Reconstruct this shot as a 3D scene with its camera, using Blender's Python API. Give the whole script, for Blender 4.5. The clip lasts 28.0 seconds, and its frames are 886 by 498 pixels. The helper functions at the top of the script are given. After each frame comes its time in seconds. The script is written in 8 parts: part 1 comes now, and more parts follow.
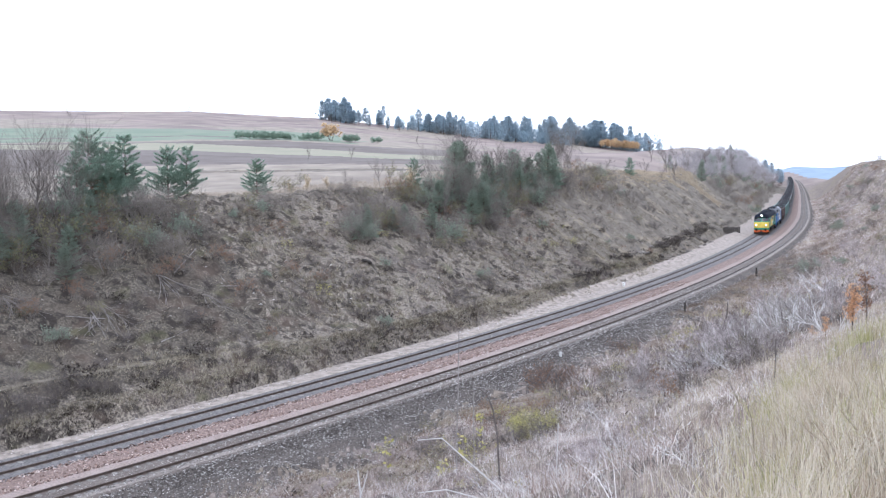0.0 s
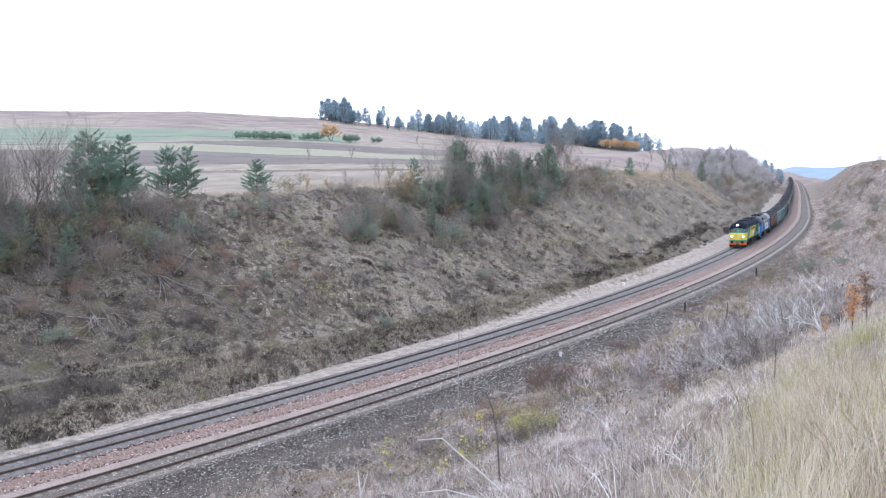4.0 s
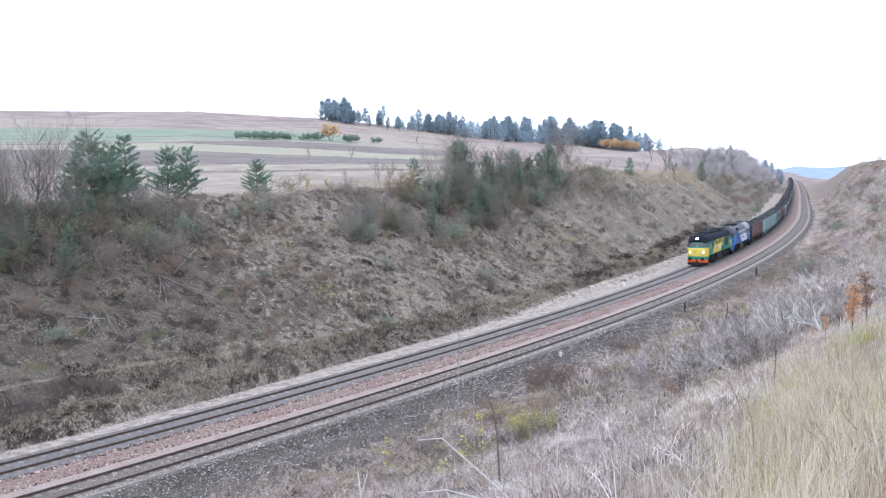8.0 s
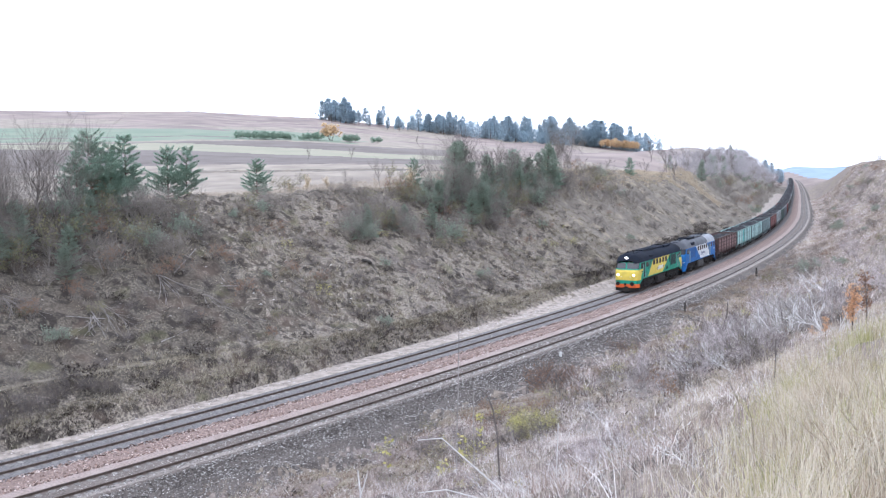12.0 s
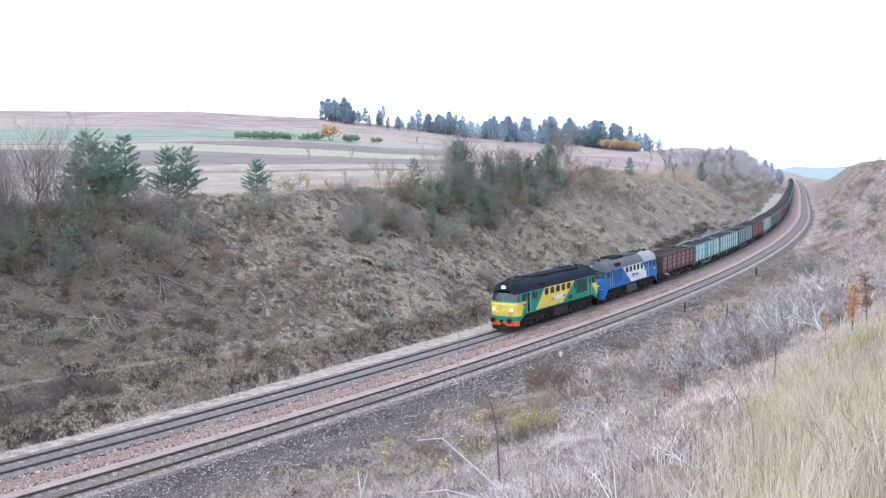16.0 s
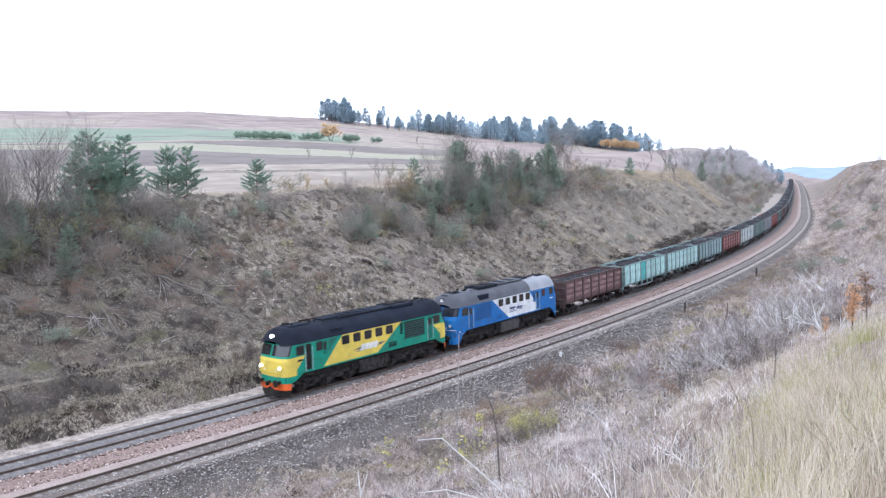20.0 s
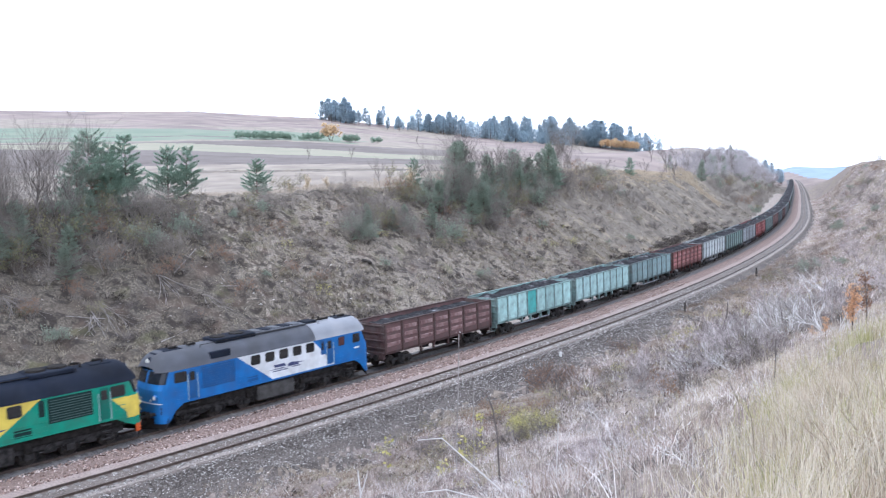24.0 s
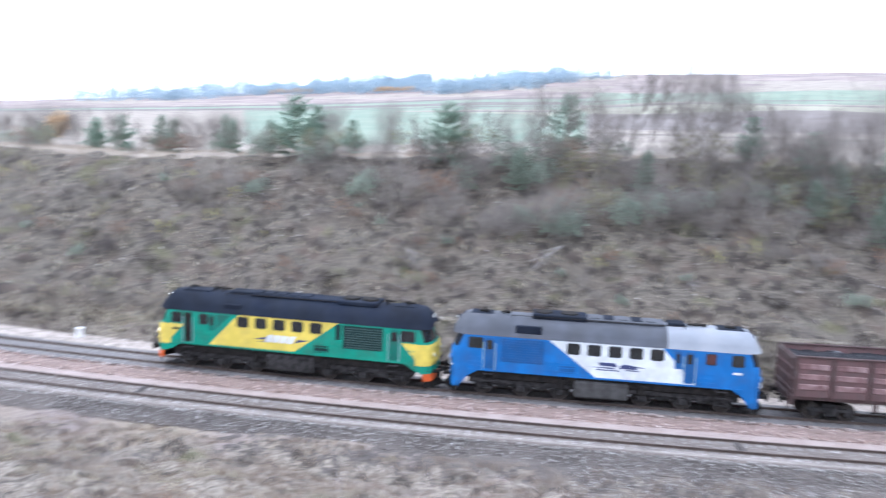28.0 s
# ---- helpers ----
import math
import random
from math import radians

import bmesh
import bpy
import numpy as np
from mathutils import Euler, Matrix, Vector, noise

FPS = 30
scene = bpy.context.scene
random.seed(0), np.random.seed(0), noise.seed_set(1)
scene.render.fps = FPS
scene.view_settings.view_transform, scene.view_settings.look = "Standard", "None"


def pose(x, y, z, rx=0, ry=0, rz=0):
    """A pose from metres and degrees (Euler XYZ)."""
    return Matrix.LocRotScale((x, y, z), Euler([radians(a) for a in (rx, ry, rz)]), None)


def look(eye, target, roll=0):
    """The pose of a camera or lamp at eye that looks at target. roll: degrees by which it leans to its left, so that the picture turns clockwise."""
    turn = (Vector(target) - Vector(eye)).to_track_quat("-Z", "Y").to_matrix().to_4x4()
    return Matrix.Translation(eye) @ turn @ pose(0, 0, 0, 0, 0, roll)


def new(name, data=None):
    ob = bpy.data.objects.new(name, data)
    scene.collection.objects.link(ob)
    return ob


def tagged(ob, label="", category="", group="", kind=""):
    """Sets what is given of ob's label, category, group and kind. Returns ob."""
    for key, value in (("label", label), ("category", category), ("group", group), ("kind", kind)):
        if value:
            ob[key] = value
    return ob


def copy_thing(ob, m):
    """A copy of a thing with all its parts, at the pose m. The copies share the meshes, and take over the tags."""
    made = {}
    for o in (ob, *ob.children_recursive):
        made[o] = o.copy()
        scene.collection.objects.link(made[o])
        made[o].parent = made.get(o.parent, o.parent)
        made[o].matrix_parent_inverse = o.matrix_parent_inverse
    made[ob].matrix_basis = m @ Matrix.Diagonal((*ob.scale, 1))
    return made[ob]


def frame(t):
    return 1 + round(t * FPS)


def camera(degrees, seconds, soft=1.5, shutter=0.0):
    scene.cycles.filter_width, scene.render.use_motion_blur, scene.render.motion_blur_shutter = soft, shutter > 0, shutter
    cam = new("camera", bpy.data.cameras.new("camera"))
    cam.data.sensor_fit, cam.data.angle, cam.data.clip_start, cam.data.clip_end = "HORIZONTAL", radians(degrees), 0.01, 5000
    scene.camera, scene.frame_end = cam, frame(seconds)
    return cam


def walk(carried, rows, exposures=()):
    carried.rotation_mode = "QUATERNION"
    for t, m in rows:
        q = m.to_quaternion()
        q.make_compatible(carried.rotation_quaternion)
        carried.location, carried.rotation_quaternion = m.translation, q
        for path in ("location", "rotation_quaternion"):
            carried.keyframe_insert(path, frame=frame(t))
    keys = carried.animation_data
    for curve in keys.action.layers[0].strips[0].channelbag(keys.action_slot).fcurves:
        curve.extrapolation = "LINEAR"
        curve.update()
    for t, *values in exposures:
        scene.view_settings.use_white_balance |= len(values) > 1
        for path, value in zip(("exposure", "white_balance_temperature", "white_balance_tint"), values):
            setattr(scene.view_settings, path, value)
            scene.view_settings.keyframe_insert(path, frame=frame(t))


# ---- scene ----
# ---------------------------------------------------------------- camera
EYE = (0.0, 0.0, 14.158)
cam = camera(56.16, 28.0, soft=1.25, shutter=0.65)
walk(cam, [
    (0.0, pose(*EYE, 85.0, 1.737, -0.152)),
    (24.8, pose(*EYE, 85.0, 1.737, -0.152)),
    (25.2, pose(*EYE, 85.02, 1.73, -0.12)),
    (25.5, pose(*EYE, 85.139, 1.662, 0.32)),
    (26.0, pose(*EYE, 84.909, 1.12, 7.477)),
    (26.5, pose(*EYE, 84.515, 0.288, 17.173)),
    (27.0, pose(*EYE, 83.968, -0.574, 28.224)),
    (27.5, pose(*EYE, 83.138, -1.393, 41.021)),
    (28.0, pose(*EYE, 82.157, -2.353, 52.652)),
], exposures=[(0.0, 0.69, 5680, 12), (6.0, 0.69, 5680, 12), (9.0, 0.81, 5680, 12), (15.0, 0.87, 5680, 12), (25.0, 0.89, 5580, 12), (26.5, 0.75, 5520, 12), (27.0, 0.92, 5520, 12), (27.5, 1.20, 5500, 12), (28.0, 1.33, 5480, 12)])

# ---------------------------------------------------------------- sky and light
world = bpy.data.worlds.new("overcast_sky")
scene.world = world
world.use_nodes = True
wt = world.node_tree
sky = wt.nodes.new("ShaderNodeTexSky")
sky.sky_type, sky.sun_disc = "NISHITA", False
sky.sun_elevation, sky.sun_rotation = radians(28), radians(215)
cloud = wt.nodes.new("ShaderNodeMix")
cloud.data_type = "RGBA"
cloud.inputs["Factor"].default_value = 0.93
cloud.inputs["B"].default_value = (11.0, 11.3, 11.9, 1)
back = wt.nodes["Background"]
back.inputs["Strength"].default_value = 0.11
wt.links.new(sky.outputs["Color"], cloud.inputs["A"])
wt.links.new(cloud.outputs["Result"], back.inputs["Color"])
sun = new("sun", bpy.data.lights.new("sun", "SUN"))
sun.data.energy, sun.data.angle, sun.data.color = 0.7, radians(25), (1.0, 0.95, 0.88)
sun.matrix_world = look((0, 0, 60), (18, 30, 20))

# ---------------------------------------------------------------- railway line
# heading and curvature of the far track's centre line, arc length s growing the way the train runs
S = np.linspace(-1000, 400, 2801)
SC = np.clip(S, -232, 130)
K0, K1, K2 = -0.0023971, -1.1932e-5, -1.438e-8
HEAD = 4.00697 + K0 * SC + K1 * SC ** 2 / 2 + K2 * SC ** 3 / 3 + (S - SC) * np.where(S > 0, 0.3 * (K0 + K1 * SC + K2 * SC ** 2), -0.00004)
STEP = S[1] - S[0]
CX = np.concatenate([[0], np.cumsum((np.cos(HEAD[1:]) + np.cos(HEAD[:-1])) / 2 * STEP)])
CY = np.concatenate([[0], np.cumsum((np.sin(HEAD[1:]) + np.sin(HEAD[:-1])) / 2 * STEP)])
I0 = int(np.argmin(np.abs(S)))
CX += -7.913 - CX[I0]
CY += 58.179 - CY[I0]
SPACING = 5.73          # between the two tracks' centre lines
GAUGE = 1.435


def on_line(s, d=0.0):
    """x, y, heading at arc length s, d metres to the side of the camera."""
    h = np.interp(s, S, HEAD)
    return np.interp(s, S, CX) - d * np.sin(h), np.interp(s, S, CY) + d * np.cos(h), h


def line_coords(x, y):
    """s and d of ground points."""
    x, y = np.asarray(x, float).ravel(), np.asarray(y, float).ravel()
    px, py = CX[::8], CY[::8]
    idx = np.empty(len(x), int)
    for a in range(0, len(x), 20000):
        b = slice(a, a + 20000)
        idx[b] = np.argmin((x[b, None] - px) ** 2 + (y[b, None] - py) ** 2, 1)
    i = np.clip(idx * 8, 0, len(S) - 1)
    rx, ry = x - CX[i], y - CY[i]
    c, n = np.cos(HEAD[i]), np.sin(HEAD[i])
    return S[i] + rx * c + ry * n, -rx * n + ry * c


def hash_noise(x, y, seed=0):
    """Smooth value noise in [0, 1], vectorised."""
    x, y = np.asarray(x, float), np.asarray(y, float)
    xi, yi = np.floor(x), np.floor(y)
    fx, fy = x - xi, y - yi
    fx, fy = fx * fx * (3 - 2 * fx), fy * fy * (3 - 2 * fy)

    def h(a, b):
        v = np.sin(a * 127.1 + b * 311.7 + seed * 74.7) * 43758.5453
        return v - np.floor(v)
    return (h(xi, yi) * (1 - fx) + h(xi + 1, yi) * fx) * (1 - fy) + (h(xi, yi + 1) * (1 - fx) + h(xi + 1, yi + 1) * fx) * fy


AZ_SKY = [-180, -100, -80, -63, -50, -37, -28, -16.5, -8.3, 1.4, 8.4, 14, 17.6, 21.8, 40, 180]
EL_SKY = [0.6, 0.7, 1.1, 2.6, 3.95, 4.75, 5.25, 5.38, 4.82, 3.62, 2.75, 1.88, 1.1, 0.25, 0.2, 0.2]
HILL_R = 850.0


PATH_S, PATH_E = [-60, -30, -9, -2, 4, 12, 20, 60], [6.6, 6.6, 6.7, 7.2, 7.6, 8.0, 8.1, 8.2]


def ground_height(x, y, rough=True):
    x, y = np.asarray(x, float).ravel(), np.asarray(y, float).ravel()
    s, d = line_coords(x, y)
    r, az = np.hypot(x, y), np.degrees(np.arctan2(x, y))
    # far bank and plateau
    crest = 12.9 + 1.5 * np.exp(-((s + 105) / 45) ** 2) - 1.9 * np.clip((s - 30) / 55, 0, 1)
    e = -d
    beyond, brow = np.interp(s, [-600, -430, -300], [0.3, 0.6, 1.0]), np.interp(s, [-900, -700, -480, -330, -235], [0.8, 1.4, 1.6, 1.25, 1.0])
    crest = crest * (beyond + (brow - beyond) * np.clip((90 - e) / 40, 0, 1))
    wob = (hash_noise(s / 9, s * 0 + 3) - 0.5) * 1.6
    e2 = e + wob * np.clip((e - 7) / 4, 0, 1)
    foot = np.interp(s, [-110, -64, -29, -11, 2, 16, 60, 90], [8.7, 7.5, 6.1, 5.6, 4.9, 4.6, 5.0, 5.8])
    u = np.clip((e2 - foot) / (28.5 - foot), 0, 1)
    step = np.clip((e2 - foot + 0.2) / 1.0, 0, 1)
    path = np.interp(s, PATH_S, PATH_E)
    bench = 0.6 * np.exp(-((e - path + 0.3) / 0.85) ** 2)
    far = -0.62 + 0.85 * step * step * (3 - 2 * step) + bench + (crest - 0.23) * u ** 1.12
    far = far - 0.5 * np.clip((u - 0.86) / 0.14, 0, 1) ** 2 * 0.6
    # near bank, camera on its brow
    wide = 9 + (d - 9) * np.interp(s, [-240, -140, -60], [2.4, 1.6, 1.0])
    near = np.interp(np.where(d > 9, wide, d), [-5, 9, 12.5, 15, 20, 26, 32, 38, 44, 46, 50, 60], [-0.62, -0.62, -0.55, 0.0, 1.5, 3.7, 6.2, 9.1, 12.1, 12.75, 13.2, 14.3])
    near = np.where(near > 0, near * np.interp(s, [-600, -450, -380], [0.3, 0.75, 1.0]), near)
    near += 0.55 * np.exp(-((d - 31) / 2.0) ** 2) * np.clip((-s - 20) / 30, 0, 1)
    z = np.where(d < -2, far, near)
    # fields rising to the skyline
    el = np.interp(az, AZ_SKY, EL_SKY)
    top = 14.16 + HILL_R * np.tan(np.radians(el))
    q = np.clip((r - 110) / (HILL_R - 110), 0, 1)
    rise = (top - 13.0) * (0.35 * q + 0.65 * q ** 1.6)
    rise = np.where(r > HILL_R, (top - 13.0) * np.clip(1 - ((r - HILL_R) / 900) ** 2, 0.0, 1), rise)
    blend = np.clip((e - 30) / 25, 0, 1) * (d < 0)
    z = z + rise * blend
    # low country and a wooded ridge beyond the cutting
    low = np.clip((r - 500) / 400, 0, 1) * np.clip((az - 15) / 6, 0, 1) * (az < 60) * np.clip((np.abs(d) - 16) / 30, 0, 1)
    z = z * (1 - low) + low * (-6 + 15 * np.exp(-((r - 3000) / 500) ** 2) * (0.7 + 0.5 * hash_noise(az / 2.5, az * 0, 40)))
    if rough:
        bank = np.clip((np.abs(d) - 8) / 3, 0, 1)
        z = z + bank * (0.75 * (hash_noise(x / 3.1, y / 3.1, 1) - 0.5) + 0.62 * (hash_noise(x / 1.1, y / 1.1, 2) - 0.5) + 0.30 * (hash_noise(x / 0.5, y / 0.5, 5) - 0.5)) * np.where(r < 8, 0.4, 1) * (1 - 0.75 * np.clip((e - 31) / 8, 0, 1)) * (1 - 0.8 * np.exp(-((e - path) / 0.55) ** 2))
    return z


# ---------------------------------------------------------------- materials
MATS = {}


def mat(name, colour, colour2=None, rough=0.8, metal=0.0, scale=3.0, bump=0.2, bump_scale=None, detail=4.0, emit=None, emit_power=0.0, spread=(0.35, 0.65), random_value=0.0, stain=None, stain_scale=0.6, stain_amount=0.5, island=False, spec=0.25, stain_from=0.42, mottles=()):
    """A node material: two colours mixed by noise, optional coarse stain, grain bump, random shade per object or island."""
    if name in MATS:
        return MATS[name]
    m = bpy.data.materials.new(name)
    m.use_nodes = True
    nt = m.node_tree
    N, L = nt.nodes, nt.links
    p = N["Principled BSDF"]
    p.inputs["Roughness"].default_value = rough
    p.inputs["Metallic"].default_value = metal
    p.inputs["Specular IOR Level"].default_value = spec
    tc = N.new("ShaderNodeTexCoord")
    nz = N.new("ShaderNodeTexNoise")
    nz.inputs["Scale"].default_value, nz.inputs["Detail"].default_value = scale, detail
    L.new(tc.outputs["Object"], nz.inputs["Vector"])
    rp = N.new("ShaderNodeMapRange")
    rp.inputs["From Min"].default_value, rp.inputs["From Max"].default_value = spread
    L.new(nz.outputs["Fac"], rp.inputs["Value"])
    mx = N.new("ShaderNodeMix")
    mx.data_type = "RGBA"
    mx.inputs["A"].default_value = (*colour, 1)
    mx.inputs["B"].default_value = (*(colour2 or [c * 0.75 for c in colour]), 1)
    L.new(rp.outputs["Result"], mx.inputs["Factor"])
    out = mx.outputs["Result"]
    if stain:
        n2 = N.new("ShaderNodeTexNoise")
        n2.inputs["Scale"].default_value, n2.inputs["Detail"].default_value = stain_scale, 5
        L.new(tc.outputs["Object"], n2.inputs["Vector"])
        r2 = N.new("ShaderNodeMapRange")
        r2.inputs["From Min"].default_value, r2.inputs["From Max"].default_value = stain_from, 0.68
        r2.inputs["To Max"].default_value = stain_amount
        L.new(n2.outputs["Fac"], r2.inputs["Value"])
        m2 = N.new("ShaderNodeMix")
        m2.data_type = "RGBA"
        m2.inputs["B"].default_value = (*stain, 1)
        L.new(r2.outputs["Result"], m2.inputs["Factor"])
        L.new(out, m2.inputs["A"])
        out = m2.outputs["Result"]
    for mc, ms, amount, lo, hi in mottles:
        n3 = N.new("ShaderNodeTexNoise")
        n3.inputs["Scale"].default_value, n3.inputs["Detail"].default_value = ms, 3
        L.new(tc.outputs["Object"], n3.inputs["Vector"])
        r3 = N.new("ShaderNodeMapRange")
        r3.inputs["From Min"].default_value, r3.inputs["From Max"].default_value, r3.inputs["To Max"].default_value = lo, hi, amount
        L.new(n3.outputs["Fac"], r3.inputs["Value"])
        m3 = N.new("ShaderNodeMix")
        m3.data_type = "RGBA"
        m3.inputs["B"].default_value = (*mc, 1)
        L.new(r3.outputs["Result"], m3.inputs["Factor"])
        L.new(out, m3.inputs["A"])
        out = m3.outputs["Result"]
    if random_value:
        hs = N.new("ShaderNodeHueSaturation")
        rr = N.new("ShaderNodeMapRange")
        rr.inputs["To Min"].default_value, rr.inputs["To Max"].default_value = 1 - random_value, 1 + random_value
        if island:
            src = N.new("ShaderNodeNewGeometry").outputs["Random Per Island"]
        else:
            src = N.new("ShaderNodeObjectInfo").outputs["Random"]
        L.new(src, rr.inputs["Value"])
        L.new(rr.outputs["Result"], hs.inputs["Value"])
        L.new(out, hs.inputs["Color"])
        out = hs.outputs["Color"]
    L.new(out, p.inputs["Base Color"])
    if bump:
        nb = N.new("ShaderNodeTexNoise")
        nb.inputs["Scale"].default_value, nb.inputs["Detail"].default_value = bump_scale or scale * 6, 5
        L.new(tc.outputs["Object"], nb.inputs["Vector"])
        bp = N.new("ShaderNodeBump")
        bp.inputs["Strength"].default_value, bp.inputs["Distance"].default_value = bump, 0.05
        L.new(nb.outputs["Fac"], bp.inputs["Height"])
        L.new(bp.outputs["Normal"], p.inputs["Normal"])
    if emit:
        p.inputs["Emission Color"].default_value = (*emit, 1)
        p.inputs["Emission Strength"].default_value = emit_power
    MATS[name] = m
    return m


# ---------------------------------------------------------------- mesh helpers
def mesh_of(name, verts, faces, material=None, smooth=False):
    me = bpy.data.meshes.new(name)
    me.from_pydata([tuple(v) for v in verts], [], faces)
    if material:
        for m in (material if isinstance(material, (list, tuple)) else [material]):
            me.materials.append(m)
    if smooth:
        me.polygons.foreach_set("use_smooth", [True] * len(me.polygons))
    me.update()
    return me


def part(name, bm, material, parent, label=""):
    """Link a bmesh (or mesh) as one mesh object under a thing."""
    if isinstance(bm, bmesh.types.BMesh):
        me = bpy.data.meshes.new(name)
        bm.to_mesh(me)
        bm.free()
        me.materials.append(material)
    else:
        me = bm
    ob = new(name, me)
    ob.parent = parent
    return tagged(ob, label)


def box(bm, lo, hi, bevel=0.0):
    m = bmesh.ops.create_cube(bm, size=1.0)["verts"]
    for v in m:
        v.co = Vector([(lo[i] + hi[i]) / 2 + v.co[i] * (hi[i] - lo[i]) for i in range(3)])
    if bevel:
        ed = list({e for v in m for e in v.link_edges})
        bmesh.ops.bevel(bm, geom=ed, offset=bevel, segments=1, affect="EDGES")
    return m


def tube(bm, a, b, r, r2=None, n=8):
    """A capped rod from a to b."""
    a, b = Vector(a), Vector(b)
    q = (b - a).to_track_quat("Z", "Y")
    r2 = r if r2 is None else r2
    lo = [bm.verts.new(a + q @ Vector((r * math.cos(k * math.tau / n), r * math.sin(k * math.tau / n), 0))) for k in range(n)]
    hi = [bm.verts.new(b + q @ Vector((r2 * math.cos(k * math.tau / n), r2 * math.sin(k * math.tau / n), 0))) for k in range(n)]
    for k in range(n):
        bm.faces.new((lo[k], lo[(k + 1) % n], hi[(k + 1) % n], hi[k]))
    bm.faces.new(lo[::-1])
    bm.faces.new(hi)


def sweep(profile, s0, s1, step, d0, z0, closed=True):
    """Verts and faces of a profile [(d, z)...] swept along the line at offset d0."""
    ss = np.arange(s0, s1 + step / 2, step)
    V, F = [], []
    n = len(profile)
    for s in ss:
        for d, z in profile:
            x, y, _ = on_line(s, d0 + d)
            V.append((float(x), float(y), z0 + z))
    for i in range(len(ss) - 1):
        for k in range(n if closed else n - 1):
            a, b = i * n + k, i * n + (k + 1) % n
            F.append((a, b, b + n, a + n))
    return V, F


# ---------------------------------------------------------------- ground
# painted shade of hollows, leaf litter, bleached grass and moss: colour, size, amount, range
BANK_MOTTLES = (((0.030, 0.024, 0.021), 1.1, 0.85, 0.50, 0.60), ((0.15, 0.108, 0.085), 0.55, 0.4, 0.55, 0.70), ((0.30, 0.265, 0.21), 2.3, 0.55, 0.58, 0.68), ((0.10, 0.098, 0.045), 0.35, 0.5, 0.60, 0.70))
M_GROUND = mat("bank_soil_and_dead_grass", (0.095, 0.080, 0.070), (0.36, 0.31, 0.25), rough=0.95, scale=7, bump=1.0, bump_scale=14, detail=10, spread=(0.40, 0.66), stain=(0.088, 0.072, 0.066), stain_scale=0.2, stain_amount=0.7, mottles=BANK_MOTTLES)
M_SOIL = mat("bare_pale_bank_soil", (0.20, 0.172, 0.14), (0.12, 0.102, 0.085), rough=0.95, scale=1.3, bump=0.7, bump_scale=5, detail=9, stain=(0.13, 0.112, 0.095), stain_scale=0.16, stain_amount=0.7, mottles=(((0.055, 0.046, 0.04), 0.8, 0.7, 0.58, 0.64), ((0.32, 0.265, 0.19), 0.25, 0.5, 0.55, 0.66)))
M_NEARBANK = mat("near_bank_litter", (0.27, 0.222, 0.205), (0.12, 0.098, 0.09), rough=0.95, scale=6, bump=0.9, bump_scale=18, detail=10, spread=(0.36, 0.66), stain=(0.27, 0.225, 0.15), stain_scale=0.13, stain_amount=0.7, mottles=(((0.06, 0.048, 0.042), 0.9, 0.6, 0.52, 0.66), ((0.19, 0.15, 0.125), 0.45, 0.45, 0.52, 0.66), ((0.26, 0.235, 0.13), 0.38, 0.4, 0.60, 0.70)))
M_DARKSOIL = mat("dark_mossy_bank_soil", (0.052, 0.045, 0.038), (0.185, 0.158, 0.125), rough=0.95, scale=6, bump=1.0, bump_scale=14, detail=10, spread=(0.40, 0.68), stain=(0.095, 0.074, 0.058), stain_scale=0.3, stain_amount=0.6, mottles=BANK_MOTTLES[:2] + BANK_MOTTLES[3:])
M_SAND = mat("sandy_track_side", (0.37, 0.318, 0.28), (0.20, 0.168, 0.146), rough=0.95, scale=1.6, bump=0.5, bump_scale=9, detail=8, spread=(0.4, 0.66))
M_GRAVEL = mat("dark_cinder_gravel", (0.115, 0.098, 0.088), (0.042, 0.036, 0.033), rough=0.95, scale=8, bump=1.0, bump_scale=9, detail=9, spread=(0.42, 0.6), stain=(0.14, 0.12, 0.108), stain_scale=0.35, stain_amount=0.7)
# distance haze put into the colour as pale blue
M_FOREST_HAZE = mat("hazy_blue_forest", (0.25, 0.32, 0.40), (0.19, 0.25, 0.32), rough=0.95, scale=0.02, bump=0)
M_FIELDS = [
    mat("straw_meadow", (0.30, 0.258, 0.212), (0.205, 0.172, 0.145), rough=0.95, scale=0.12, bump=0.3, bump_scale=1.5, detail=6),
    mat("ploughed_soil", (0.125, 0.104, 0.095), (0.17, 0.145, 0.132), rough=0.95, scale=0.06, bump=0.3, bump_scale=1.0, detail=6),
    mat("winter_crop_green", (0.15, 0.195, 0.145), (0.20, 0.228, 0.17), rough=0.95, scale=0.05, bump=0.3, bump_scale=1.0),
    mat("stubble_pale", (0.285, 0.262, 0.20), (0.245, 0.238, 0.175), rough=0.95, scale=0.06, bump=0.3, bump_scale=1.0),
    mat("heath_hill", (0.28, 0.225, 0.20), (0.17, 0.135, 0.125), rough=0.95, scale=0.035, bump=0.3, bump_scale=0.7, detail=8),
]


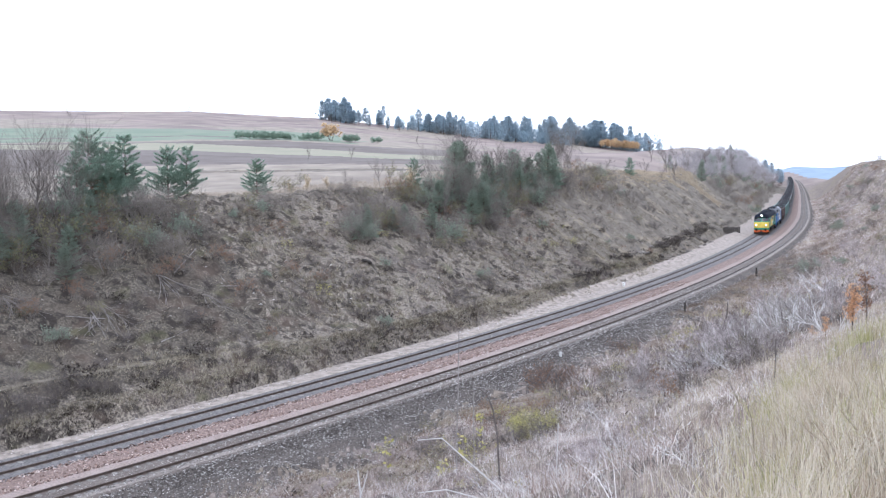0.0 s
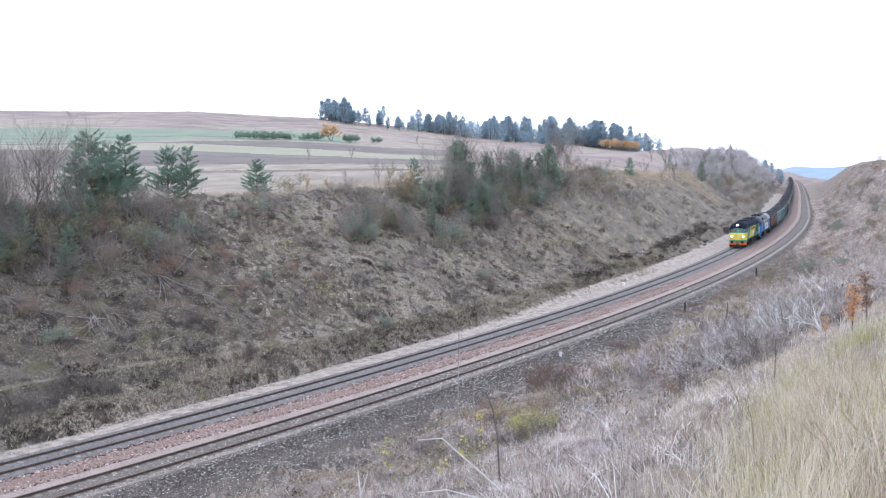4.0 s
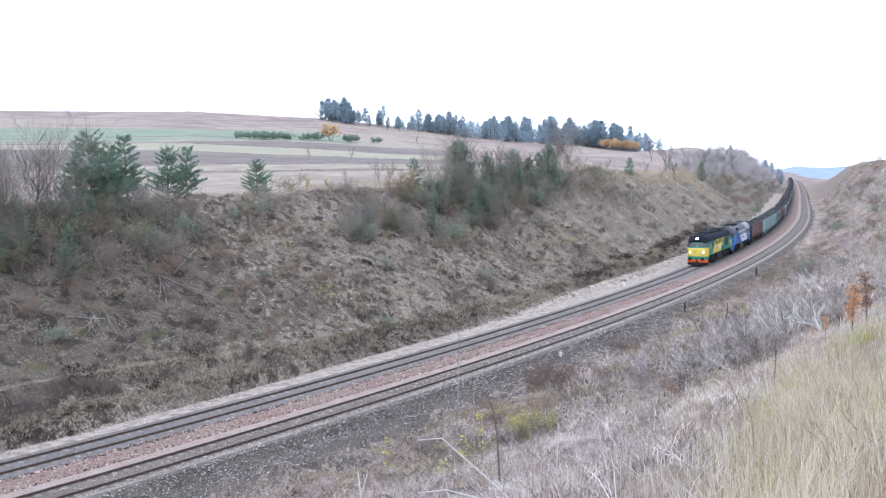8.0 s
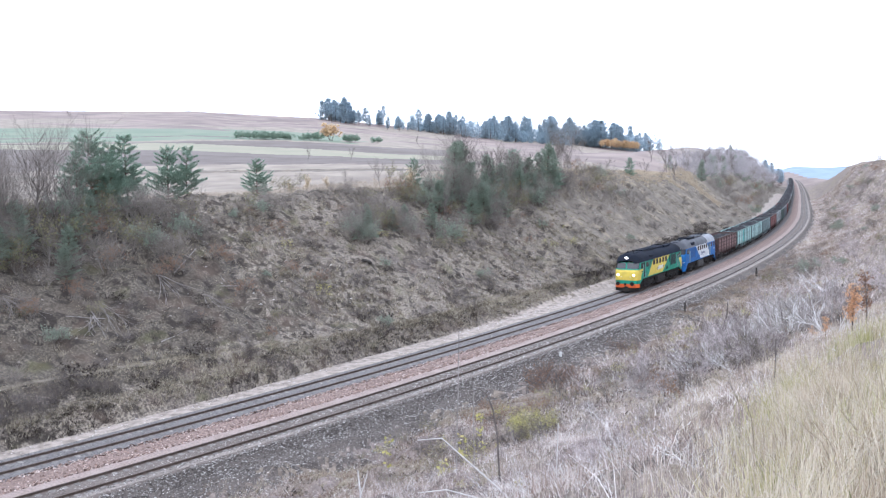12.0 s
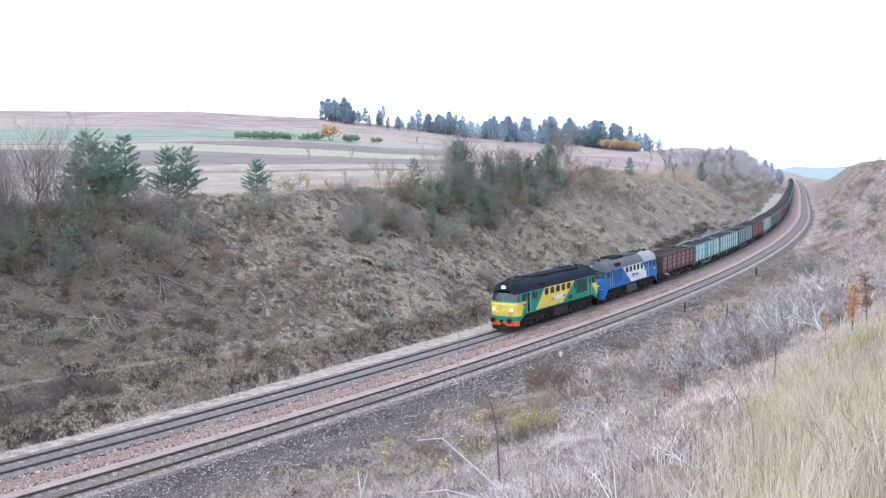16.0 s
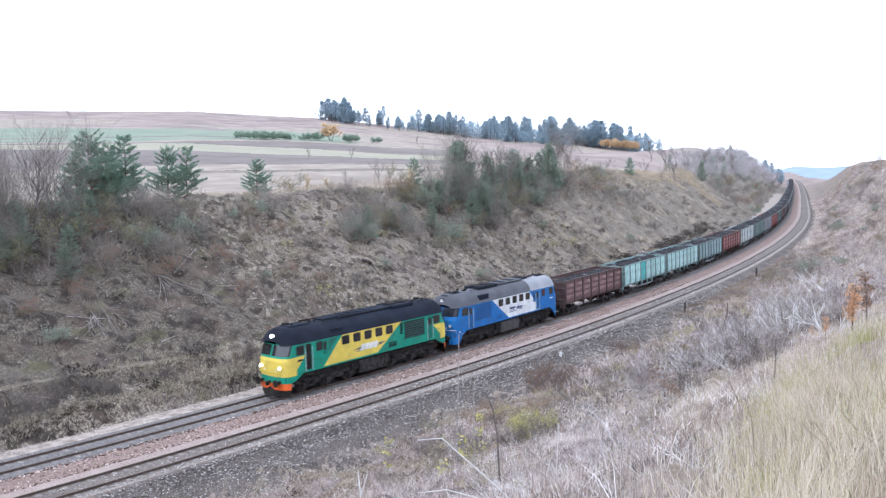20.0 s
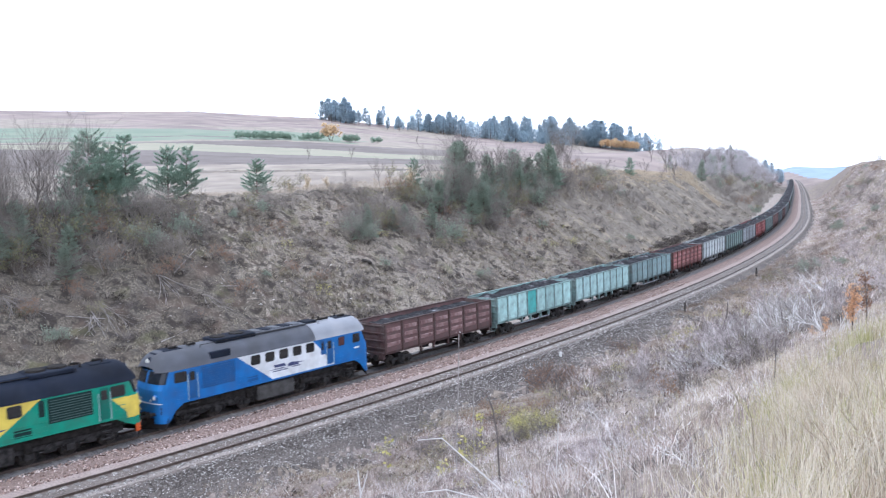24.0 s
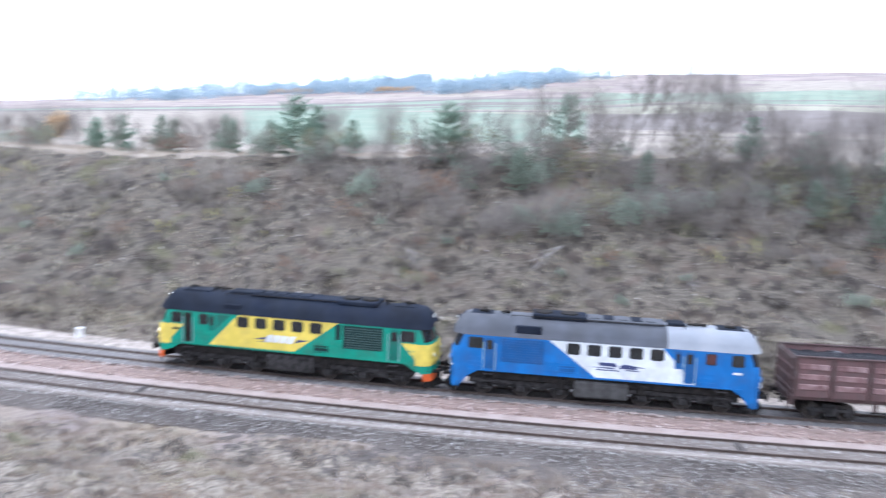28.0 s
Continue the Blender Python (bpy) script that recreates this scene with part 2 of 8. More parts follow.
def build_ground():
    rings = list(np.arange(0.6, 110, 0.36))
    while rings[-1] < 4200:
        rings.append(rings[-1] + max(0.36, (rings[-1] - 60) * 0.0095))
    rings = np.array(rings)
    az = np.concatenate([np.arange(-86, 36, 0.25), np.arange(36, 274, 3.5)])
    nr, na = len(rings), len(az)
    A, Rr = np.meshgrid(np.radians(az), rings)
    X, Y = Rr * np.sin(A), Rr * np.cos(A)
    Z = ground_height(X, Y)
    V = np.stack([X.ravel(), Y.ravel(), Z], 1)
    V = np.vstack([V, [[0, 0, ground_height([0.0], [0.0])[0]]]])
    i, j = np.meshgrid(np.arange(nr - 1), np.arange(na), indexing="ij")
    j2 = (j + 1) % na
    F = np.stack([i * na + j, (i + 1) * na + j, (i + 1) * na + j2, i * na + j2], -1).reshape(-1, 4)
    me = bpy.data.meshes.new("ground")
    centre = len(V) - 1
    tri = [(centre, k, (k + 1) % na) for k in range(na)]
    me.vertices.add(len(V))
    me.vertices.foreach_set("co", V.ravel())
    nl = F.size + 3 * len(tri)
    me.loops.add(nl)
    me.loops.foreach_set("vertex_index", np.concatenate([F.ravel(), np.array(tri).ravel()]))
    me.polygons.add(len(F) + len(tri))
    me.polygons.foreach_set("loop_start", np.concatenate([np.arange(len(F)) * 4, len(F) * 4 + np.arange(len(tri)) * 3]))
    me.update(calc_edges=True)
    # surface kinds
    cx, cy = V[F].mean(1)[:, 0], V[F].mean(1)[:, 1]
    s, d = line_coords(cx, cy)
    r, a = np.hypot(cx, cy), np.degrees(np.arctan2(cx, cy))
    wob = 0.9 * (hash_noise(cx / 2.2, cy / 2.2, 9) - 0.5) + 0.9 * (hash_noise(cx / 0.7, cy / 0.7, 10) - 0.5)
    kind = np.zeros(len(F), int)
    foot = np.interp(s, [-110, -64, -29, -11, 2, 16, 60, 90], [8.7, 7.5, 6.1, 5.6, 4.9, 4.6, 5.0, 5.8])
    kind[(d < 3) & (-d < foot - 0.7) & (s > -420)] = 1
    kind[d > 3] = 8
    grain = np.sin(cx * 91.7 + cy * 37.3) * 43758.5453
    grain = grain - np.floor(grain)
    kind[(d > 6) & (d < 11.6 + wob * 2 + 3.0 * (grain - 0.5)) & (s > -100 + wob * 12 + 14 * (grain - 0.5)) & (s < 46 + 10 * wob + 16 * (grain - 0.5))] = 2
    kind[(-d > foot) & (s < -66 + wob * 14)] = 10
    kind[(-d > np.where(s > 6, 6.6, 9.2) + wob) & (d < 0) & (s > -9 + 5 * wob + 16 * (grain - 0.5))] = 11
    kind[(d > 11.2 + 2 * wob + 3.0 * (grain - 0.5)) & (d < 40) & (s > 30 + 8 * wob + 10 * (grain - 0.5))] = 0
    away = (-d > 31 + wob * 2) & (d < 0)
    q = r + 4 * (hash_noise(cx / 60, cy / 60, 21) - 0.5)
    # strips of fields beyond the crest: meadow, plough, stubble, plough, green crop, straw, heath
    turn = [-40, -19, -11, -3, 8]
    b1, b2 = np.interp(a, turn, [200, 195, 185, 178, 170]), np.interp(a, turn, [300, 300, 265, 250, 235])
    b3, b4 = np.interp(a, turn, [355, 357, 322, 292, 275]), np.interp(a, turn, [365, 362, 382, 352, 330])
    b5 = np.interp(a, turn, [510, 515, 590, 540, 480])
    for lo, k in ((0, 3), (b1, 4), (b2, 6), (b3, 4), (b4, 3), (b4 + 14, 5), (b5, 3), (b5 + 170, 7)):
        kind[away & (q > lo)] = k
    kind[away & (a > -5.5 + 3 * (hash_noise(cx / 40, cy / 40, 23) - 0.5)) & (q > b4) & (q < b5)] = 3
    kind[away & (a < -18.6) & (np.abs(q - 362) < 5)] = 4
    kind[away & (a < -18.6) & (q > b3) & (q < 357)] = 5
    kind[away & (a < -13) & (np.abs(q - 414) < 4)] = 4
    kind[away & (np.abs(q - b1 + 22) < 3.5)] = 10
    heath = hash_noise(cx / 90, cy / 45, 22)
    kind[away & (q > 520) & (heath > 0.52)] = 7
    kind[away & (q > 640) & (heath < 0.36)] = 3
    kind[away & (a < -43) & (q > 145) & (q < np.interp(a, [-60, -44], [390, 322]))] = 5
    kind[away & (a < -43) & (q > 430) & (q < 465)] = 4
    kind[away & (a < -43) & (q > 500) & (q < 525)] = 4
    kind[away & (a < -66) & (q > 130) & (q < 430)] = 3
    kind[away & (a > 3) & (q > 130)] = 3
    kind[away & (a > 1) & (q > 260) & (hash_noise(cx / 30, cy / 55, 25) > 0.45)] = 7
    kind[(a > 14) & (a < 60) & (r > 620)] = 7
    # low country and ridge take the haze-blue forest colour
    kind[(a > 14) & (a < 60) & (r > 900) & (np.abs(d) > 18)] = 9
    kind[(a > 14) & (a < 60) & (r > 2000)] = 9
    me.polygons.foreach_set("material_index", np.concatenate([kind, np.full(len(tri), 8)]))
    me.polygons.foreach_set("use_smooth", [True] * len(me.polygons))
    for m in [M_GROUND, M_SAND, M_GRAVEL] + M_FIELDS + [M_NEARBANK, M_FOREST_HAZE, M_SOIL, M_DARKSOIL]:
        me.materials.append(m)
    return tagged(new("ground", me), "brown autumn cutting with dead grass and fields behind", "ground", kind="structure")


build_ground()

M_BALLAST = mat("grey_ballast", (0.27, 0.235, 0.213), (0.13, 0.112, 0.10), rough=0.95, scale=7, bump=1.0, bump_scale=11, detail=8, spread=(0.4, 0.62), stain=(0.34, 0.30, 0.275), stain_scale=0.9, stain_amount=0.5)
M_BALLAST_DARK = mat("sooty_grey_ballast", (0.165, 0.138, 0.123), (0.078, 0.065, 0.058), rough=0.95, scale=7, bump=1.0, bump_scale=11, detail=8, spread=(0.4, 0.62), stain=(0.22, 0.19, 0.17), stain_scale=0.7, stain_amount=0.4)
M_BALLAST_PINK = mat("pinkish_ballast", (0.33, 0.262, 0.237), (0.19, 0.148, 0.133), rough=0.95, scale=9, bump=1.0, bump_scale=12, detail=8, spread=(0.4, 0.62), stain=(0.38, 0.32, 0.295), stain_scale=0.8, stain_amount=0.5)
M_BALLAST_RED = mat("rusty_ballast", (0.30, 0.218, 0.19), (0.10, 0.072, 0.062), rough=0.95, scale=9, bump=1.0, bump_scale=10, detail=8, spread=(0.4, 0.62), stain=(0.20, 0.148, 0.13), stain_scale=0.4, stain_amount=0.5)
M_BALLAST_FAR = mat("blue_grey_ballast", (0.18, 0.168, 0.165), (0.082, 0.076, 0.075), rough=0.95, scale=8, bump=1.0, bump_scale=11, detail=8, spread=(0.4, 0.62), stain=(0.22, 0.205, 0.20), stain_scale=0.7, stain_amount=0.35)
M_RAIL = mat("worn_rail_steel", (0.10, 0.078, 0.068), (0.15, 0.115, 0.10), rough=0.5, metal=0.4, scale=4, bump=0.1)
M_SLEEPER = mat("concrete_sleeper", (0.24, 0.22, 0.207), (0.15, 0.136, 0.127), rough=0.9, scale=6, bump=0.3, random_value=0.25, island=True)


def build_track():
    S0, S1 = -860, 150
    for name, d0, m, prof, label in (
        ("ballast_bed", 0.0, M_BALLAST_FAR, [(-3.0, -0.7), (-1.7, -0.15), (1.75, -0.148), (1.95, -0.16), (2.3, -0.75), (-2.9, -0.9)], "grey stone ballast under the far track"),
        ("ballast_bed", SPACING, M_BALLAST_DARK, [(-1.75, -0.8), (-1.55, -0.147), (1.6, -0.147), (1.75, -0.24), (1.75, -0.9), (-1.5, -0.9)], "dark grey stone ballast under the near track"),
        ("ballast_shoulder", SPACING, M_BALLAST, [(1.02, -0.3), (1.06, -0.125), (1.5, -0.13), (1.75, -0.27), (1.8, -0.6), (1.4, -0.8)], "pale grey ballast shoulder beside the near track"),
        ("ballast_shoulder", SPACING, M_BALLAST_PINK, [(-1.95, -0.35), (-1.9, -0.115), (-1.02, -0.12), (-0.98, -0.35)], "pale ballast edge between the rusty heap and the near track"),
        ("cinder_slope", SPACING, M_GRAVEL, [(1.45, -0.32), (1.55, -0.18), (2.5, -0.52), (3.0, -0.66), (3.0, -0.9), (1.6, -0.9)], "dark cinder slope below the ballast shoulder"),
        ("ballast_strip", SPACING / 2, M_BALLAST_RED, [(-1.25, -0.8), (-1.1, -0.19), (-0.5, -0.08), (0.5, -0.09), (1.35, -0.17), (1.35, -0.8)], "rusty red ballast heaped between the tracks"),
    ):
        V, F = sweep(prof, S0, S1, 1.0, d0, 0.0)
        tagged(new(name, mesh_of(name, V, F, m)), label, "ballast", kind="structure")
    railp = [(-0.07, -0.172), (0.07, -0.172), (0.07, -0.155), (0.012, -0.13), (0.012, -0.045), (0.036, -0.035), (0.036, -0.003), (0.028, 0.0), (-0.028, 0.0), (-0.036, -0.003), (-0.036, -0.035), (-0.012, -0.045), (-0.012, -0.13), (-0.07, -0.155)]
    for d0, lab in ((0.0, "the train's track"), (SPACING, "the empty near track")):
        for side in (-1, 1):
            V, F = sweep(railp, S0, S1, 1.0, d0 + side * (GAUGE / 2 + 0.036), 0.0)
            tagged(new("rail", mesh_of("rail", V, F, M_RAIL)), "dark worn steel rail of " + lab, "rail", "rails of the line", kind="structure")
        V, F = [], []
        prof = [(-1.3, -0.245), (1.3, -0.245), (1.3, -0.16), (1.0, -0.135), (0.45, -0.135), (0.2, -0.16), (-0.2, -0.16), (-0.45, -0.135), (-1.0, -0.135), (-1.3, -0.16)]
        for k in range(int((S1 - S0) / 0.6)):
            s = S0 + k * 0.6 + random.uniform(-0.02, 0.02)
            n0 = len(V)
            for e in (-0.12, 0.12):
                for d, z in prof:
                    x, y, _ = on_line(s + e, d0 + d)
                    V.append((float(x), float(y), z))
            n = len(prof)
            F += [(n0 + i, n0 + (i + 1) % n, n0 + n + (i + 1) % n, n0 + n + i) for i in range(n)]
            F += [tuple(range(n0 + n - 1, n0 - 1, -1)), tuple(range(n0 + n, n0 + 2 * n))]
        tagged(new("sleepers", mesh_of("sleepers", V, F, M_SLEEPER)), "concrete sleepers half sunk in ballast under " + lab, "sleepers", kind="stuff")


build_track()


def build_sand_strip():
    """Trodden pale strip between the ballast and the foot of the far bank."""
    V, F = [], []
    ss = np.arange(-420, 130, 0.5)
    foot = np.interp(ss, [-110, -64, -29, -11, 2, 16, 60, 90], [8.7, 7.5, 6.1, 5.6, 4.9, 4.6, 5.0, 5.8])
    for i, s in enumerate(ss):
        out = foot[i] - 0.35 + 0.3 * float(hash_noise(s / 3.0, 0.5, 31)) + 0.2 * float(hash_noise(s / 0.9, 0.5, 32))
        for k in range(7):
            d = -2.7 - (out - 2.7) * k / 6
            x, y, _ = on_line(s, d)
            V.append((float(x), float(y), -0.56 + 0.03 * float(hash_noise(s / 1.3, k * 1.0, 33)) - 0.02 * k / 6))
    for i in range(len(ss) - 1):
        for k in range(6):
            a = i * 7 + k
            F.append((a, a + 7, a + 8, a + 1))
    tagged(new("sand_strip", mesh_of("sand_strip", V, F, M_SAND, True)), "pale trodden sandy strip beside the far track", "path", kind="structure")


build_sand_strip()

# ---------------------------------------------------------------- train positions
RUN = [(0, -145.3), (3, -122.0), (8, -85.0), (11, -63.3), (14, -42.6), (17, -22.4), (20, -2.58), (23, 17.2), (25, 30.2), (26.5, 40.1), (28, 49.8)]


def train_at(t):
    """Arc length of the leading locomotive's middle, a cubic through RUN."""
    T, Q = [a for a, _ in RUN], [b for _, b in RUN]
    g = np.gradient(Q, T)
    i = min(max(int(np.searchsorted(T, t, "right")) - 1, 0), len(T) - 2)
    h = T[i + 1] - T[i]
    u = (t - T[i]) / h
    return float((2 * u ** 3 - 3 * u ** 2 + 1) * Q[i] + (u ** 3 - 2 * u ** 2 + u) * h * g[i] + (3 * u ** 2 - 2 * u ** 3) * Q[i + 1] + (u ** 3 - u ** 2) * h * g[i + 1])


def vehicle_pose(s, half):
    """Pose of a vehicle whose bogies stand half a metre count before and behind s."""
    xa, ya, _ = on_line(s + half)
    xb, yb, _ = on_line(s - half)
    return pose((xa + xb) / 2, (ya + yb) / 2, 0, 0, 0, math.degrees(math.atan2(ya - yb, xa - xb)))
# ---------------------------------------------------------------- train: materials
def paint(name, c, dirt=(0.06, 0.05, 0.045), amount=0.45, rough=0.5, rnd=0.0):
    return mat(name, c, [k * 0.82 for k in c], rough=rough, scale=1.6, bump=0.06, bump_scale=20, stain=dirt, stain_scale=1.3, stain_amount=amount, random_value=rnd)


M_BLACK = mat("oily_black_steel", (0.012, 0.011, 0.011), (0.028, 0.025, 0.023), rough=0.8, scale=5, bump=0.3, stain=(0.03, 0.026, 0.023), stain_scale=2.5, stain_amount=0.5, spec=0.08)
M_FRAME = mat("dusty_bogie_steel", (0.05, 0.046, 0.045), (0.014, 0.013, 0.013), rough=0.85, scale=4, bump=0.3, spec=0.12)
M_WHEEL = mat("wheel_steel", (0.085, 0.072, 0.064), (0.04, 0.035, 0.032), rough=0.6, metal=0.3, scale=6, bump=0.2)
M_GLASS = mat("dark_cab_glass", (0.012, 0.014, 0.016), (0.02, 0.022, 0.024), rough=0.08, scale=2, bump=0, spec=0.9)
M_RUBBER = mat("window_rubber", (0.03, 0.03, 0.032), rough=0.7, scale=8, bump=0.1)
M_LAMP_ON = mat("headlamp_lit", (0.9, 0.88, 0.8), rough=0.2, bump=0, emit=(1.0, 0.95, 0.85), emit_power=6.0)
M_LAMP_OFF = mat("headlamp_lens", (0.75, 0.75, 0.70), (0.6, 0.6, 0.56), rough=0.15, bump=0)
M_WHITE = paint("white_paint", (0.72, 0.74, 0.76), dirt=(0.35, 0.34, 0.33), amount=0.4)
M_GLASS_DIM = mat("dull_cab_glass", (0.012, 0.016, 0.024), (0.02, 0.024, 0.034), rough=0.25, scale=2, bump=0, spec=0.35)
M_TANK = mat("dusty_grey_tank", (0.075, 0.072, 0.07), (0.04, 0.038, 0.037), rough=0.7, scale=2, bump=0.1)
M_GREEN = paint("green_loco_paint", (0.018, 0.27, 0.18), amount=0.35)
M_GREEN_DARK = paint("dark_green_panel_paint", (0.012, 0.15, 0.11), amount=0.35)
M_YELLOW = paint("yellow_loco_paint", (0.72, 0.56, 0.10), dirt=(0.35, 0.27, 0.08), amount=0.4)
M_ORANGE = paint("orange_buffer_beam", (0.75, 0.13, 0.025), amount=0.35)
M_BLUE = paint("blue_loco_paint", (0.02, 0.15, 0.43), dirt=(0.05, 0.09, 0.2), amount=0.4)
M_BLUE_DARK = paint("blue_panel_paint", (0.02, 0.10, 0.28), dirt=(0.05, 0.08, 0.16), amount=0.4)
M_ROOF_DARK = mat("sooty_dark_roof", (0.014, 0.018, 0.03), (0.02, 0.024, 0.035), rough=0.8, scale=0.8, bump=0.1, stain=(0.01, 0.011, 0.014), stain_scale=0.6, stain_amount=0.6, spec=0.06)
M_ROOF_GREY = mat("grey_loco_roof", (0.085, 0.09, 0.108), (0.058, 0.062, 0.075), rough=0.6, scale=0.8, bump=0.1, stain=(0.05, 0.05, 0.055), stain_scale=0.5, stain_amount=0.7)
M_ROOF_PALE = mat("pale_grey_cab_roof", (0.25, 0.262, 0.29), (0.20, 0.21, 0.235), rough=0.55, scale=0.8, bump=0.1, stain=(0.25, 0.25, 0.26), stain_scale=0.7, stain_amount=0.5)
M_GRILLE = mat("dark_louvre_metal", (0.006, 0.02, 0.019), (0.012, 0.032, 0.03), rough=0.7, scale=4, bump=0.1)
M_SLAT = mat("worn_louvre_edge", (0.10, 0.15, 0.14), (0.05, 0.08, 0.075), rough=0.6, scale=4, bump=0.1)
M_BLIND = mat("brown_window_blind", (0.10, 0.035, 0.03), (0.06, 0.026, 0.026), rough=0.7, scale=4, bump=0.1)
M_COAL = mat("black_coal", (0.010, 0.010, 0.012), (0.03, 0.029, 0.033), rough=0.75, scale=3.5, bump=0.9, bump_scale=9, stain=(0.42, 0.41, 0.43), stain_scale=0.5, stain_amount=0.8, stain_from=0.57, spec=0.1)
M_GRAB = mat("worn_pale_rail_paint", (0.36, 0.46, 0.48), (0.26, 0.34, 0.36), rough=0.6, scale=5, bump=0)
M_LOGO = mat("dark_logo_paint", (0.06, 0.07, 0.16), rough=0.5, scale=4, bump=0)


def wheelset(name, r, parent, x, z=None):
    bm = bmesh.new()
    for sgn in (-1, 1):
        tube(bm, (0, sgn * 0.69, 0), (0, sgn * 0.72, 0), r + 0.03, n=20)
        tube(bm, (0, sgn * 0.72, 0), (0, sgn * 0.83, 0), r, n=20)
        for k in range(6):
            a = k * math.tau / 6
            tube(bm, (0.28 * r * math.cos(a), sgn * 0.845, 0.28 * r * math.sin(a)), (0.78 * r * math.cos(a), sgn * 0.835, 0.78 * r * math.sin(a)), 0.05, n=5)
        tube(bm, (0, sgn * 0.83, 0), (0, sgn * 0.9, 0), r * 0.3, n=10)
    tube(bm, (0, -0.7, 0), (0, 0.7, 0), 0.09, n=8)
    ob = part(name, bm, M_WHEEL, parent)
    ob.location = (x, 0, r if z is None else z)
    return ob


def coil(bm, x, y, z0, z1, r=0.09):
    n = 4
    for k in range(n):
        z = z0 + (z1 - z0) * (k + 0.1) / n
        tube(bm, (x, y, z), (x, y, z + (z1 - z0) / n * 0.6), r, n=8)


# ---------------------------------------------------------------- locomotive
PLAN = [(7.30, 1.475), (7.75, 1.46), (8.02, 1.36), (8.18, 1.15), (8.27, 0.80), (8.32, 0.40), (8.335, 0.0)]


def rake(z):
    """How far the cab front leans back at height z."""
    if z < 2.42:
        return 0.0
    if z < 3.45:
        return 0.36 * (z - 2.42)
    return 0.37 + 0.55 * (z - 3.45) ** 1.3


def outline(k, z, grow=0.0):
    """Point k of the rounded cab plan (0 side, 6 middle, 12 other side) at height z."""
    i = k if k <= 6 else 12 - k
    x, y = PLAN[i]
    lean = 0 if i == 0 else 1
    y = y * (1 + grow / 1.475) if i < 6 else 0
    return x - rake(z) * lean + grow, y if k <= 6 else -y


def front_patch(bm, ks, zs, end, grow):
    """A sheet of the cab front over outline points ks and heights zs, at the end +1 or -1."""
    rows = []
    for z in zs:
        row = []
        for k in ks:
            i, f = int(k), k - int(k)
            a = outline(i, z, grow)
            b = outline(min(i + 1, 12), z, grow)
            row.append(bm.verts.new((end * (a[0] + (b[0] - a[0]) * f), a[1] + (b[1] - a[1]) * f, z)))
        rows.append(row)
    for r0, r1 in zip(rows, rows[1:]):
        for a in range(len(ks) - 1):
            f = (r0[a], r0[a + 1], r1[a + 1], r1[a])
            bm.faces.new(f if end < 0 else f[::-1])


def side_panel(bm, pts, side, y=1.475, t=0.012):
    """A flat plate of outline pts (x, z) on the body side."""
    fr = [bm.verts.new((x, side * (y + t), z)) for x, z in pts]
    bk = [bm.verts.new((x, side * (y - 0.02), z)) for x, z in pts]
    bm.faces.new(fr)
    bm.faces.new(bk[::-1])
    n = len(pts)
    for i in range(n):
        bm.faces.new((fr[i], bk[i], bk[(i + 1) % n], fr[(i + 1) % n]))
    bmesh.ops.recalc_face_normals(bm, faces=bm.faces)


def rect(x0, x1, z0, z1):
    return [(x0, z0), (x1, z0), (x1, z1), (x0, z1)]


def rounded(x0, x1, z0, z1, c=0.07):
    return [(x0 + c, z0), (x1 - c, z0), (x1, z0 + c), (x1, z1 - c), (x1 - c, z1), (x0 + c, z1), (x0, z1 - c), (x0, z0 + c)]


SILL, GUTTER = 1.48, 3.48


def roof_z(y, w=1.475):
    u = min(abs(y) / w, 1)
    return GUTTER + 1.02 * (1 - u ** 2.6) ** 0.62


